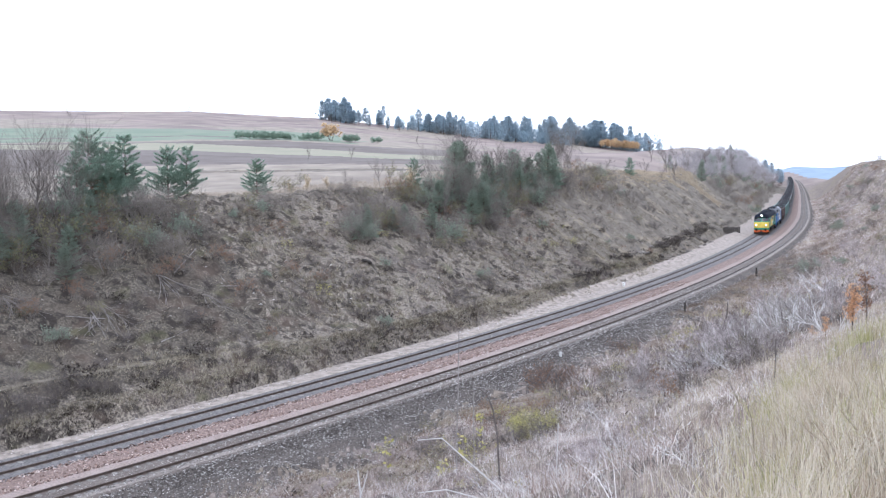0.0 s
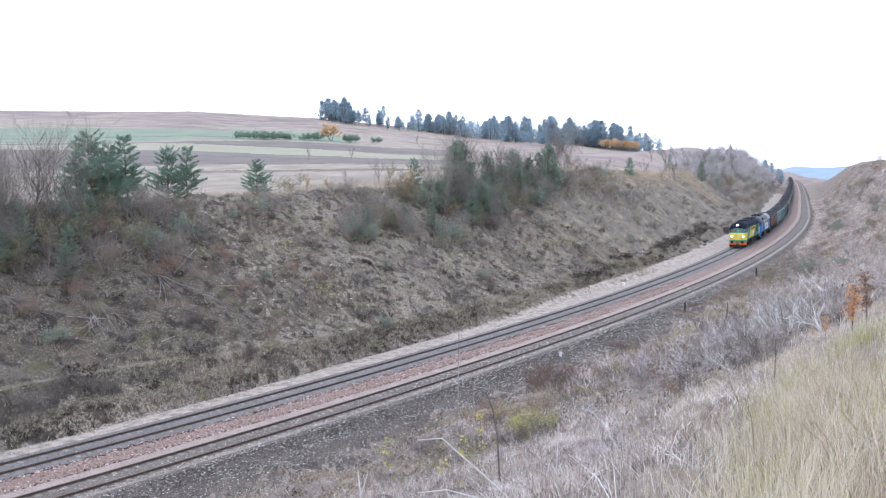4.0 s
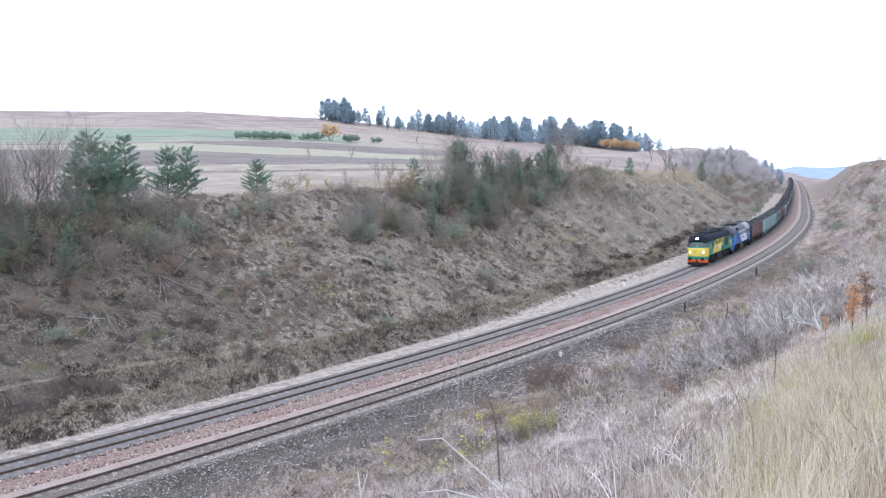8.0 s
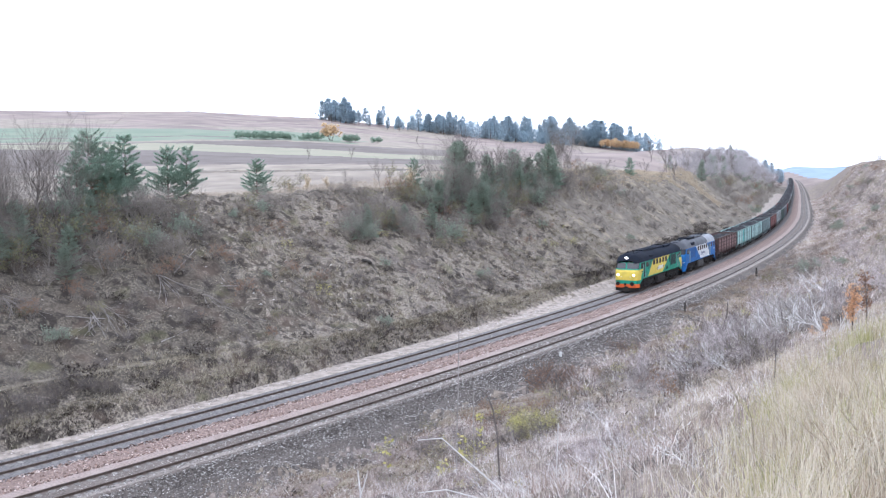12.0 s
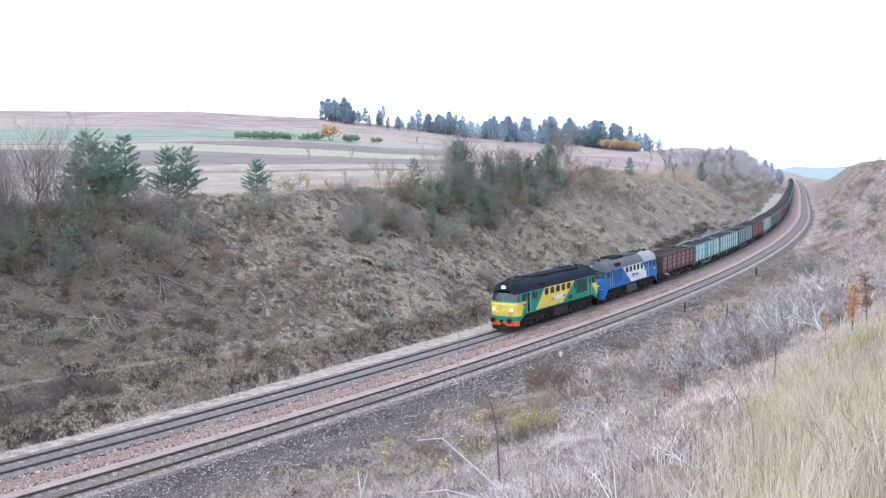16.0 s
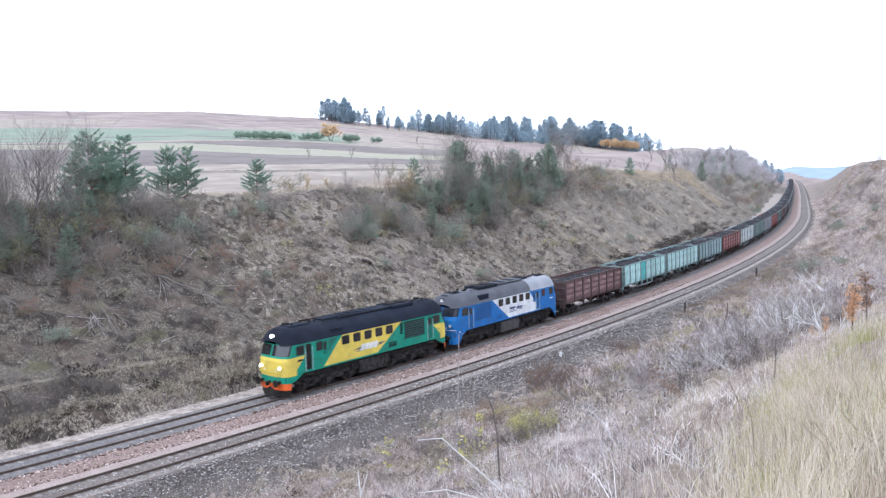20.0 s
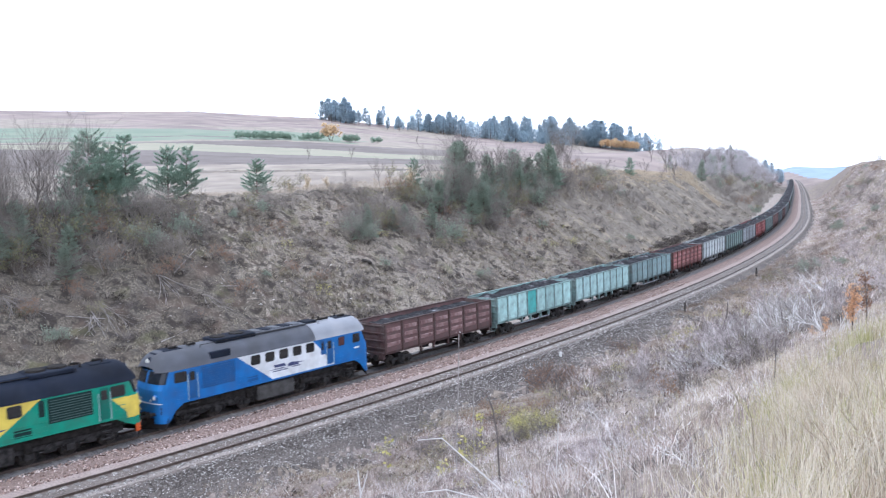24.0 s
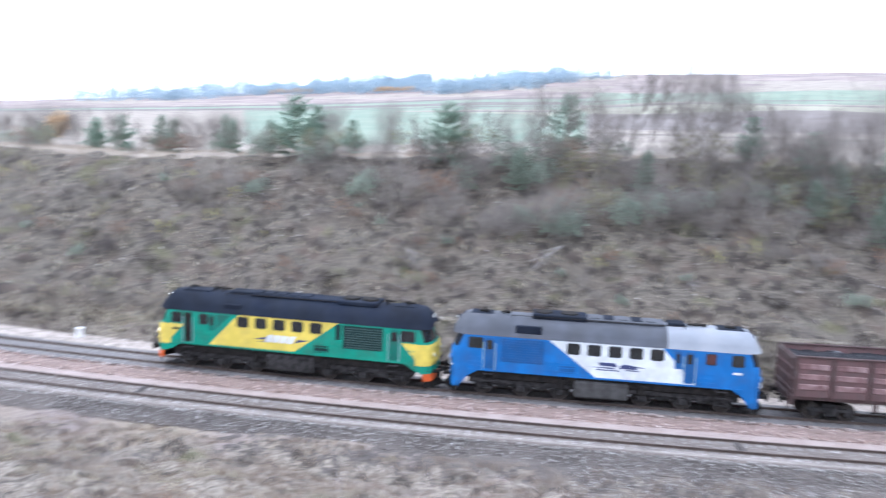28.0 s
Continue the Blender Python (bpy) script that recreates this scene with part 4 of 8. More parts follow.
def wagon(c, label, ridged=False, odd=None, seed=0, heap=0.35, level=3.25, panels=8, keyed=True, dirt=(0.09, 0.075, 0.07)):
    m = paint("wagon_paint_%d" % seed, c, dirt=dirt, amount=0.5, rough=0.75, rnd=0.2)
    mp = paint("wagon_frame_paint_%d" % seed, [k * 0.5 for k in c], dirt=dirt, amount=0.7, rough=0.75)
    wg = tagged(new("coal_wagon"), label, "wagon", "coal wagons of the train")
    pw = 2 * WL / panels
    pm = wagon_panel_mesh(pw, ridged)
    pm.materials.append(m)
    if ridged:
        pm.materials.append(mat("wagon_ridge_dust_%d" % seed, [k * 1.05 for k in c], [k * 1.5 + 0.03 for k in c], rough=0.85, scale=1.4, bump=0.1, bump_scale=20, stain=(0.42, 0.31, 0.305), stain_scale=1.6, stain_amount=0.75, stain_from=0.46, random_value=0.2))
    odd_mesh = None
    if odd:
        odd_mesh = pm.copy()
        odd_mesh.materials[0] = paint("patched_panel_paint", odd, amount=0.4, rough=0.7)
    b = bmesh.new()
    box(b, (-0.07, -0.02, WZ0 - 0.12), (0.07, 0.09, WZ1 - 0.1), 0.015)
    post = bpy.data.meshes.new("post")
    b.to_mesh(post)
    b.free()
    post.materials.append(mp)
    for side in (-1, 1):
        for k in range(panels):
            me = odd_mesh if (odd_mesh and side == 1 and k == 4) else pm
            ob = part("side_panel", me, None, wg)
            ob.matrix_basis = pose(-WL + (k + 0.5) * pw, side * WH, 0, 0, 0, 0 if side > 0 else 180)
        for k in range(panels + 1):
            ob = part("side_post", post, None, wg)
            ob.matrix_basis = pose(-WL + k * pw, side * (WH + 0.02), 0, 0, 0, 0 if side > 0 else 180)
        b = bmesh.new()
        box(b, (-WL - 0.05, side * WH - 0.06, WZ1 - 0.1), (WL + 0.05, side * WH + 0.1, WZ1), 0.02)
        part("top_rail", b, mp, wg)
        b = bmesh.new()
        box(b, (-WL, side * 1.32 - 0.1, 1.2), (WL, side * 1.32 + 0.1, WZ0), 0.02)
        for x in (-2.4, -0.9, 0.9, 2.4):
            box(b, (x - 0.08, side * 1.3 - 0.06, 0.78), (x + 0.08, side * 1.3 + 0.12, 1.25))
        part("sole_bar", b, mp, wg)
        b = bmesh.new()
        tube(b, (-2.6, side * 1.3, 0.7), (2.6, side * 1.3, 0.7), 0.05, n=6)
        part("door_rod", b, M_ROOF_PALE if seed % 2 else M_FRAME, wg)
    for end in (-1, 1):
        b = bmesh.new()
        box(b, (end * WL - 0.04, -WH, WZ0), (end * WL + 0.04, WH, WZ1 - 0.06))
        for z in (1.62, 2.18, 2.74, 3.3):
            box(b, (min(end * WL, end * (WL + 0.13)), -WH + 0.03, z), (max(end * WL, end * (WL + 0.13)), WH - 0.03, z + 0.12), 0.02)
        part("end_wall", b, mp, wg)
        b = bmesh.new()
        box(b, (end * WL - 0.08, -1.4, 0.9), (end * WL + 0.12, 1.4, 1.4), 0.02)
        part("buffer_beam", b, mp, wg)
        for side in (-1, 1):
            b = bmesh.new()
            tube(b, (end * (WL + 0.1), side * 0.875, 1.06), (end * (WL + 0.4), side * 0.875, 1.06), 0.1, n=8)
            tube(b, (end * (WL + 0.4), side * 0.875, 1.06), (end * (WL + 0.45), side * 0.875, 1.06), 0.23, n=10)
            part("buffer", b, M_BLACK, wg)
        b = bmesh.new()
        for y in (0.95, 1.3):
            tube(b, (end * (WL + 0.16), y, 0.6), (end * (WL + 0.16), y, 3.4), 0.02, n=4)
        for z in (0.7, 1.2, 1.7, 2.3, 2.9):
            tube(b, (end * (WL + 0.16), 0.95, z), (end * (WL + 0.16), 1.3, z), 0.015, n=4)
        part("end_ladder", b, mp, wg)
        b = bmesh.new()
        tube(b, (end * (WL + 0.1), 0, 1.05), (end * (WL + 0.5), 0, 1.03), 0.06, n=6)
        part("coupling", b, M_BLACK, wg)
        b = bmesh.new()
        for side in (-1, 1):
            y = side * 1.05
            box(b, (-1.2, y - 0.08, 0.52), (1.2, y + 0.08, 0.72), 0.03)
            box(b, (-0.3, y - 0.1, 0.3), (0.3, y + 0.1, 0.85), 0.04)
            for ax in (-0.9, 0.9):
                box(b, (ax - 0.17, y - 0.1, 0.3), (ax + 0.17, y + 0.12, 0.62), 0.03)
        box(b, (-0.35, -1.1, 0.45), (0.35, 1.1, 0.95))
        bg = part("bogie", b, M_FRAME, wg)
        bg.location = (end * 4.5, 0, 0)
        for ax in (-0.9, 0.9):
            w = wheelset("wheelset", 0.46, bg, ax)
            if keyed:
                WHEELS.append((w, 0.46, 1))
    b = bmesh.new()
    box(b, (-WL, -WH + 0.02, WZ0), (WL, WH - 0.02, WZ0 + 0.06))
    box(b, (-WL + 0.1, -0.25, 0.95), (WL - 0.1, 0.25, WZ0))
    tube(b, (-1.5, 0.55, 0.85), (-0.3, 0.55, 0.85), 0.2, n=10)
    box(b, (0.6, -0.6, 0.75), (1.3, 0.6, 1.05))
    part("floor", b, M_FRAME, wg)
    part("coal_load", coal_mesh(seed, heap, level), None, wg, "heaped black coal")
    return wg


COLOURS = [
    ((0.145, 0.083, 0.08), "brown ridged steel wagon loaded with coal", True, None),
    ((0.40, 0.60, 0.58), "pale teal open wagon with one bright repainted panel", False, (0.10, 0.42, 0.40)),
    ((0.40, 0.58, 0.57), "pale teal weathered open wagon loaded with coal", False, None),
    ((0.24, 0.34, 0.35), "grey-green weathered open wagon loaded with coal", False, None),
    ((0.19, 0.072, 0.068), "rust red ridged open wagon loaded with coal", True, None),
    ((0.50, 0.55, 0.56), "whitish grey open wagon loaded with coal", False, None),
    ((0.17, 0.25, 0.24), "dark green open wagon loaded with coal", False, None),
    ((0.33, 0.36, 0.39), "pale grey open wagon loaded with coal", False, None),
    ((0.25, 0.065, 0.065), "bright red open wagon loaded with coal", True, None),
    ((0.21, 0.29, 0.29), "grey-teal open wagon loaded with coal", False, None),
    ((0.16, 0.085, 0.085), "dark brown open wagon loaded with coal", True, None),
    ((0.20, 0.25, 0.27), "slate grey open wagon loaded with coal", False, None),
]
models = []
for i, (c, lab, ridged, odd) in enumerate(COLOURS):
    w = wagon(c, lab, ridged, odd, seed=i, heap=0.08 if i == 0 else 0.42, level=3.24 if i == 0 else 3.36, panels=7 if ridged else 8, keyed=i < 9)
    models.append(w)
    TRAIN.append((w, -33.85 - 14.2 * i, 4.5, 0))
for i in range(len(COLOURS), 46):
    w = copy_thing(models[(3, 10, 11, 6, 9, 10, 7)[i % 7]], pose(0, 0, 0))
    TRAIN.append((w, -33.85 - 14.2 * i, 4.5, 0))
# ---------------------------------------------------------------- vegetation: materials
def ramp_mat(name, colours, rough=0.9, island=True, scale=0.0, thin=0.45):
    """Colours picked at random per leaf or blade (or per object), with a slow drift over the ground."""
    m = bpy.data.materials.new(name)
    m.use_nodes = True
    N, L = m.node_tree.nodes, m.node_tree.links
    p = N["Principled BSDF"]
    p.inputs["Roughness"].default_value = rough
    p.inputs["Specular IOR Level"].default_value = 0.15
    src = N.new("ShaderNodeNewGeometry").outputs["Random Per Island"] if island else N.new("ShaderNodeObjectInfo").outputs["Random"]
    cr = N.new("ShaderNodeValToRGB")
    while len(cr.color_ramp.elements) < len(colours):
        cr.color_ramp.elements.new(0.5)
    for k, (e, c) in enumerate(zip(cr.color_ramp.elements, colours)):
        e.position, e.color = k / max(1, len(colours) - 1), (*c, 1)
    if scale:
        tc = N.new("ShaderNodeTexCoord")
        nz = N.new("ShaderNodeTexNoise")
        nz.inputs["Scale"].default_value, nz.inputs["Detail"].default_value = scale, 6
        L.new(tc.outputs["Object"], nz.inputs["Vector"])
        mp = N.new("ShaderNodeMapRange")
        mp.inputs["From Min"].default_value, mp.inputs["From Max"].default_value = 0.36, 0.62
        L.new(nz.outputs["Fac"], mp.inputs["Value"])
        mx = N.new("ShaderNodeMath")
        mx.operation = "MULTIPLY_ADD"
        mx.inputs[1].default_value = 0.38
        L.new(mp.outputs["Result"], mx.inputs[0])
        n5 = N.new("ShaderNodeTexNoise")
        n5.inputs["Scale"].default_value, n5.inputs["Detail"].default_value = 3.5, 2
        L.new(tc.outputs["Object"], n5.inputs["Vector"])
        p5 = N.new("ShaderNodeMapRange")
        p5.inputs["From Min"].default_value, p5.inputs["From Max"].default_value = 0.40, 0.64
        p5.inputs["To Max"].default_value = 0.40
        L.new(n5.outputs["Fac"], p5.inputs["Value"])
        m4 = N.new("ShaderNodeMath")
        m4.operation = "MULTIPLY_ADD"
        m4.inputs[1].default_value = 0.22
        L.new(src, m4.inputs[0])
        L.new(p5.outputs["Result"], m4.inputs[2])
        L.new(m4.outputs[0], mx.inputs[2])
        src = mx.outputs[0]
    L.new(src, cr.inputs["Fac"])
    L.new(cr.outputs["Color"], p.inputs["Base Color"])
    tl = N.new("ShaderNodeBsdfTranslucent")
    L.new(cr.outputs["Color"], tl.inputs["Color"])
    ms = N.new("ShaderNodeMixShader")
    ms.inputs["Fac"].default_value = thin
    L.new(p.outputs["BSDF"], ms.inputs[1])
    L.new(tl.outputs["BSDF"], ms.inputs[2])
    L.new(ms.outputs["Shader"], N["Material Output"].inputs["Surface"])
    MATS[name] = m
    return m


M_TWIG = mat("grey_brown_twigs", (0.155, 0.133, 0.118), (0.265, 0.237, 0.212), rough=0.9, scale=1.2, bump=0, random_value=0.2)
M_TWIG_NEAR = mat("grey_bramble_stems", (0.18, 0.15, 0.146), (0.54, 0.48, 0.475), rough=0.9, scale=3, bump=0, random_value=0.2)
M_TWIG_PALE = mat("weathered_grey_wood", (0.66, 0.64, 0.63), (0.45, 0.43, 0.42), rough=0.9, scale=2, bump=0)
M_TRUNK = mat("grey_brown_bark", (0.125, 0.107, 0.096), (0.225, 0.20, 0.182), rough=0.95, scale=1.5, bump=0.2, random_value=0.2)
M_BARK = mat("pine_bark", (0.15, 0.105, 0.08), (0.09, 0.07, 0.06), rough=0.95, scale=3, bump=0.4)
M_NEEDLE = ramp_mat("pine_needles", [(0.18, 0.26, 0.205), (0.25, 0.34, 0.265), (0.34, 0.42, 0.32)], thin=0.65)
M_NEEDLE_OLD = ramp_mat("grey_green_needles", [(0.20, 0.25, 0.205), (0.27, 0.325, 0.26), (0.36, 0.40, 0.31)], thin=0.6)
# paled towards blue: aerial haze is in the needle colour
M_NEEDLE_HAZE = ramp_mat("hazed_wood_needles", [(0.30, 0.38, 0.44), (0.37, 0.46, 0.52), (0.44, 0.52, 0.57)], thin=0.6)
M_LARCH = ramp_mat("golden_larch_needles", [(0.60, 0.42, 0.24), (0.68, 0.51, 0.32), (0.54, 0.41, 0.28)])
M_ORANGE_LEAF = ramp_mat("orange_oak_leaves", [(0.56, 0.31, 0.17), (0.72, 0.47, 0.28), (0.46, 0.26, 0.16)], thin=0.6)
M_YELLOW_LEAF = ramp_mat("yellow_green_leaves", [(0.48, 0.44, 0.13), (0.40, 0.39, 0.16), (0.58, 0.50, 0.24)])
M_OLIVE_LEAF = ramp_mat("faded_olive_leaves", [(0.16, 0.17, 0.09), (0.23, 0.22, 0.12), (0.30, 0.26, 0.15)])
M_RUST_LEAF = ramp_mat("rust_brown_leaves", [(0.28, 0.15, 0.09), (0.20, 0.12, 0.085), (0.34, 0.21, 0.13)])
M_TUFT = ramp_mat("bank_dead_grass", [(0.042, 0.036, 0.03), (0.085, 0.073, 0.058), (0.165, 0.142, 0.11), (0.31, 0.272, 0.205), (0.50, 0.45, 0.35), (0.68, 0.625, 0.52)], scale=0.22, thin=0.2)
M_MEADOW = ramp_mat("pale_meadow_grass", [(0.38, 0.325, 0.265), (0.50, 0.435, 0.36), (0.30, 0.24, 0.185)])
M_TAN = ramp_mat("tan_brow_grass", [(0.42, 0.35, 0.26), (0.51, 0.43, 0.33), (0.34, 0.285, 0.21)])
M_STRAW = ramp_mat("tall_straw_grass", [(0.13, 0.10, 0.075), (0.27, 0.21, 0.155), (0.48, 0.395, 0.30), (0.72, 0.655, 0.55), (0.50, 0.43, 0.27), (0.40, 0.385, 0.17)], scale=1.1, thin=0.25)
M_WEED = ramp_mat("grey_dead_weeds", [(0.11, 0.08, 0.069), (0.25, 0.185, 0.156), (0.42, 0.34, 0.30), (0.63, 0.56, 0.525), (0.84, 0.79, 0.765), (0.55, 0.47, 0.34)], scale=0.28, thin=0.2)
M_NEAR_WEED = ramp_mat("brown_dead_weeds", [(0.07, 0.05, 0.04), (0.14, 0.10, 0.078), (0.235, 0.175, 0.135), (0.30, 0.24, 0.185), (0.42, 0.36, 0.30), (0.33, 0.29, 0.15)], scale=0.35, thin=0.2)
M_TUSSOCK = ramp_mat("bleached_tussock_grass", [(0.22, 0.185, 0.135), (0.36, 0.315, 0.235), (0.55, 0.50, 0.41)], thin=0.3)
M_TWIG_DARK = mat("dark_dead_wood", (0.085, 0.071, 0.067), (0.175, 0.152, 0.143), rough=0.9, scale=3, bump=0)
M_DEAD_BRANCH = mat("dry_grey_branches", (0.36, 0.33, 0.315), (0.23, 0.21, 0.2), rough=0.9, scale=2, bump=0)
# also carries the shade of undercuts and hollows in its dark colour
M_DEBRIS_SHADE = ramp_mat("roots_soil_and_shade", [(0.028, 0.023, 0.021), (0.055, 0.045, 0.04), (0.10, 0.083, 0.073)])


# ---------------------------------------------------------------- vegetation: builders
class Plant:
    """Collects thin rods and leaves for one mesh."""

    def __init__(self):
        self.V, self.F = [], []

    def rod(self, a, b, r0, r1, n=3):
        a, b = Vector(a), Vector(b)
        q = (b - a).to_track_quat("Z", "Y")
        k0 = len(self.V)
        for p, r in ((a, r0), (b, r1)):
            for k in range(n):
                an = k * math.tau / n
                self.V.append(p + q @ Vector((r * math.cos(an), r * math.sin(an), 0)))
        for k in range(n):
            self.F.append((k0 + k, k0 + (k + 1) % n, k0 + n + (k + 1) % n, k0 + n + k))

    def leaf(self, c, d, size, width):
        d = Vector(d).normalized()
        s = d.cross(Vector((random.gauss(0, 1), random.gauss(0, 1), random.gauss(0, 1)))).normalized() * width / 2
        c = Vector(c)
        k = len(self.V)
        self.V += [c - s, c + s, c + d * size]
        self.F.append((k, k + 1, k + 2))

    def oval(self, c, d, size):
        d = Vector(d).normalized()
        s = d.cross(Vector((random.gauss(0, 1), random.gauss(0, 1), random.gauss(0, 1)))).normalized() * size * 0.35
        c = Vector(c)
        k = len(self.V)
        self.V += [c, c + d * size * 0.5 + s, c + d * size, c + d * size * 0.5 - s]
        self.F.append((k, k + 1, k + 2, k + 3))

    def mesh(self, name, m, smooth=False):
        return mesh_of(name, self.V, self.F, m, smooth)


def rand_dir(up=0.0):
    v = Vector((random.gauss(0, 1), random.gauss(0, 1), random.gauss(0, 1) + up))
    return v.normalized()


def grow(pl, p, d, length, r, depth, tips, spread=0.5, up=0.25, kids=(2, 4)):
    """Branch recursively; tips collects the twig ends."""
    steps = 2 if depth > 0 else 1
    for k in range(steps):
        d = (d + rand_dir(up) * 0.16).normalized()
        q = p + d * length / steps
        pl.rod(p, q, r * (1 - 0.35 * k / steps), r * (1 - 0.35 * (k + 1) / steps))
        p = q
        if depth > 0:
            for _ in range(random.randint(*kids) if k == steps - 1 else random.randint(1, 2)):
                nd = (d + rand_dir(up) * spread * 1.6).normalized()
                grow(pl, p, nd, length * random.uniform(0.5, 0.8), r * 0.55, depth - 1, tips, spread, up, kids)
    if depth == 0:
        tips.append((p, d))


def shrub_mesh(seed, h=2.2, stems=9, depth=2, leaf=None, leaves=0, leaf_size=0.1, r=0.016, wide=0.6, twig=None, up=0.25, spread=0.5):
    """A leafless or thinly leaved shrub, about h metres high. Returns twig mesh and leaf mesh or None."""
    random.seed(seed)
    pl, tips = Plant(), []
    for _ in range(stems):
        a = random.uniform(0, math.tau)
        d = Vector((math.cos(a) * wide, math.sin(a) * wide, 1)).normalized()
        b = Vector((math.cos(a), math.sin(a), 0)) * random.uniform(0, 0.25 * h * wide)
        grow(pl, b - Vector((0, 0, 0.15)), d, h * random.uniform(0.4, 0.6), r * h / 2, depth, tips, spread, up)
    lm = None
    if leaf:
        lf = Plant()
        for _ in range(leaves):
            p, d = random.choice(tips)
            lf.oval(p - d * random.uniform(0, 0.35) + rand_dir() * 0.08, rand_dir(-0.2), leaf_size * random.uniform(0.6, 1.3))
        lm = lf.mesh("foliage", leaf)
    return pl.mesh("twigs", twig or M_TWIG), lm


def pine_meshes(seed, h=6.0, needle=None, sparse=1.0, bare=0.12, width=0.30, tufts=16, big=1.0):
    """A young pine: trunk and whorled, upswept limbs as one mesh, brushes of needles along the shoots as another."""
    random.seed(seed)
    tr, nd = Plant(), Plant()
    n = 8
    pts = [Vector((0, 0, -0.2))]
    for k in range(n):
        pts.append(pts[-1] + Vector((random.gauss(0, 0.03), random.gauss(0, 0.03), (h + 0.2) / n)))
    for k in range(n):
        tr.rod(pts[k], pts[k + 1], 0.085 * h / 6 * (1 - k / n) + 0.012, 0.085 * h / 6 * (1 - (k + 1) / n) + 0.01, n=6)

    def brush(p, q, count, size):
        """Needles set round the shoot from p to q, pointing along it."""
        d = (q - p).normalized()
        for _ in range(count):
            nd.leaf(p.lerp(q, random.random()), d * 0.8 + rand_dir(0.25), random.uniform(0.14, 0.26) * size, 0.042 * size)

    z = h * bare
    while z < h * 0.93:
        u = z / h
        reach = h * width * (min(1.0, 0.6 + 2.2 * (u - bare)) * (1 - u) ** 0.8 + 0.05) * random.uniform(0.8, 1.15)
        c = pts[min(n - 1, int(u * n))].lerp(pts[min(n, int(u * n) + 1)], u * n - int(u * n))
        a0 = random.uniform(0, math.tau)
        for b in range(random.randint(6, 8)):
            if random.random() > sparse:
                continue
            a = a0 + b * math.tau / 7 + random.gauss(0, 0.3)
            rl = reach * random.uniform(0.6, 1.2)
            d = Vector((math.cos(a), math.sin(a), random.uniform(-0.15, 0.35) + 0.35 * u))
            elbow = c + d * rl * 0.6
            tip = elbow + Vector((d.x, d.y, d.z + random.uniform(0.1, 0.5))) * rl * 0.4
            tr.rod(c, elbow, 0.02, 0.012)
            tr.rod(elbow, tip, 0.012, 0.006)
            for k in range(max(3, int(rl / 0.085 / big))):
                f = 0.25 + 0.75 * random.random()
                q = c.lerp(elbow, f / 0.6) if f < 0.6 else elbow.lerp(tip, (f - 0.6) / 0.4)
                away = Vector((-d.y, d.x, 0)) * random.uniform(-0.9, 0.9)
                e = q + (d * 0.5 + away + Vector((0, 0, random.uniform(0.0, 0.5)))) * random.uniform(0.22, 0.45) * min(1.0, rl)
                brush(q, e, tufts, big)
            brush(elbow, tip, tufts * 2, big)
        z += h * 0.05 * random.uniform(0.6, 1.4)
    top = Vector((pts[-1].x, pts[-1].y, h))
    brush(top - Vector((0, 0, 0.1 * h)), top, 26, big * 0.8)
    for k in range(4):
        a = random.uniform(0, math.tau)
        base = top - Vector((0, 0, random.uniform(0.06, 0.12) * h))
        brush(base, base + Vector((0.3 * math.cos(a), 0.3 * math.sin(a), 0.45)) * h / 6, 14, big * 0.8)
    return tr.mesh("trunk", M_BARK), nd.mesh("crown", needle or M_NEEDLE)


def tree_meshes(seed, h=7.0, leaf=None, leaves=0, leaf_size=0.25, depth=4, spread=0.45):
    """A bare deciduous tree; optional leaves."""
    random.seed(seed)
    pl, tips = Plant(), []
    grow(pl, Vector((0, 0, -0.3)), Vector((0, 0, 1)), h * 0.36, 0.0105 * h, depth, tips, spread, 0.6, (2, 4))
    lf = None
    if leaf:
        lp = Plant()
        for _ in range(leaves):
            p, d = random.choice(tips)
            lp.oval(p - d * random.uniform(0, 0.6) + rand_dir() * 0.3, rand_dir(-0.3), leaf_size * random.uniform(0.6, 1.4))
        lf = lp.mesh("foliage", leaf)
    return pl.mesh("trunk_and_branches", M_TRUNK), lf


def ground_at(s, d):
    x, y, _ = on_line(s, d)
    return float(x), float(y), float(ground_height([x], [y], False)[0])


def plant(name, meshes, names, x, y, z, size, label, cat_, group="", lean=0.0):
    """Put a plant made of one or more meshes at a place, turned at random."""
    rot = Matrix.Translation((x, y, z)) @ Euler((random.uniform(-lean, lean), random.uniform(-lean, lean), random.uniform(0, math.tau))).to_matrix().to_4x4() @ Matrix.Diagonal((size * random.uniform(0.9, 1.1), size * random.uniform(0.9, 1.1), size, 1))
    ms = [(m, n) for m, n in zip(meshes, names) if m]
    if len(ms) == 1:
        ob = new(name, ms[0][0])
    else:
        ob = new(name)
        for m, n in ms:
            part(n, m, None, ob)
    ob.matrix_basis = rot
    return tagged(ob, label, cat_, group)


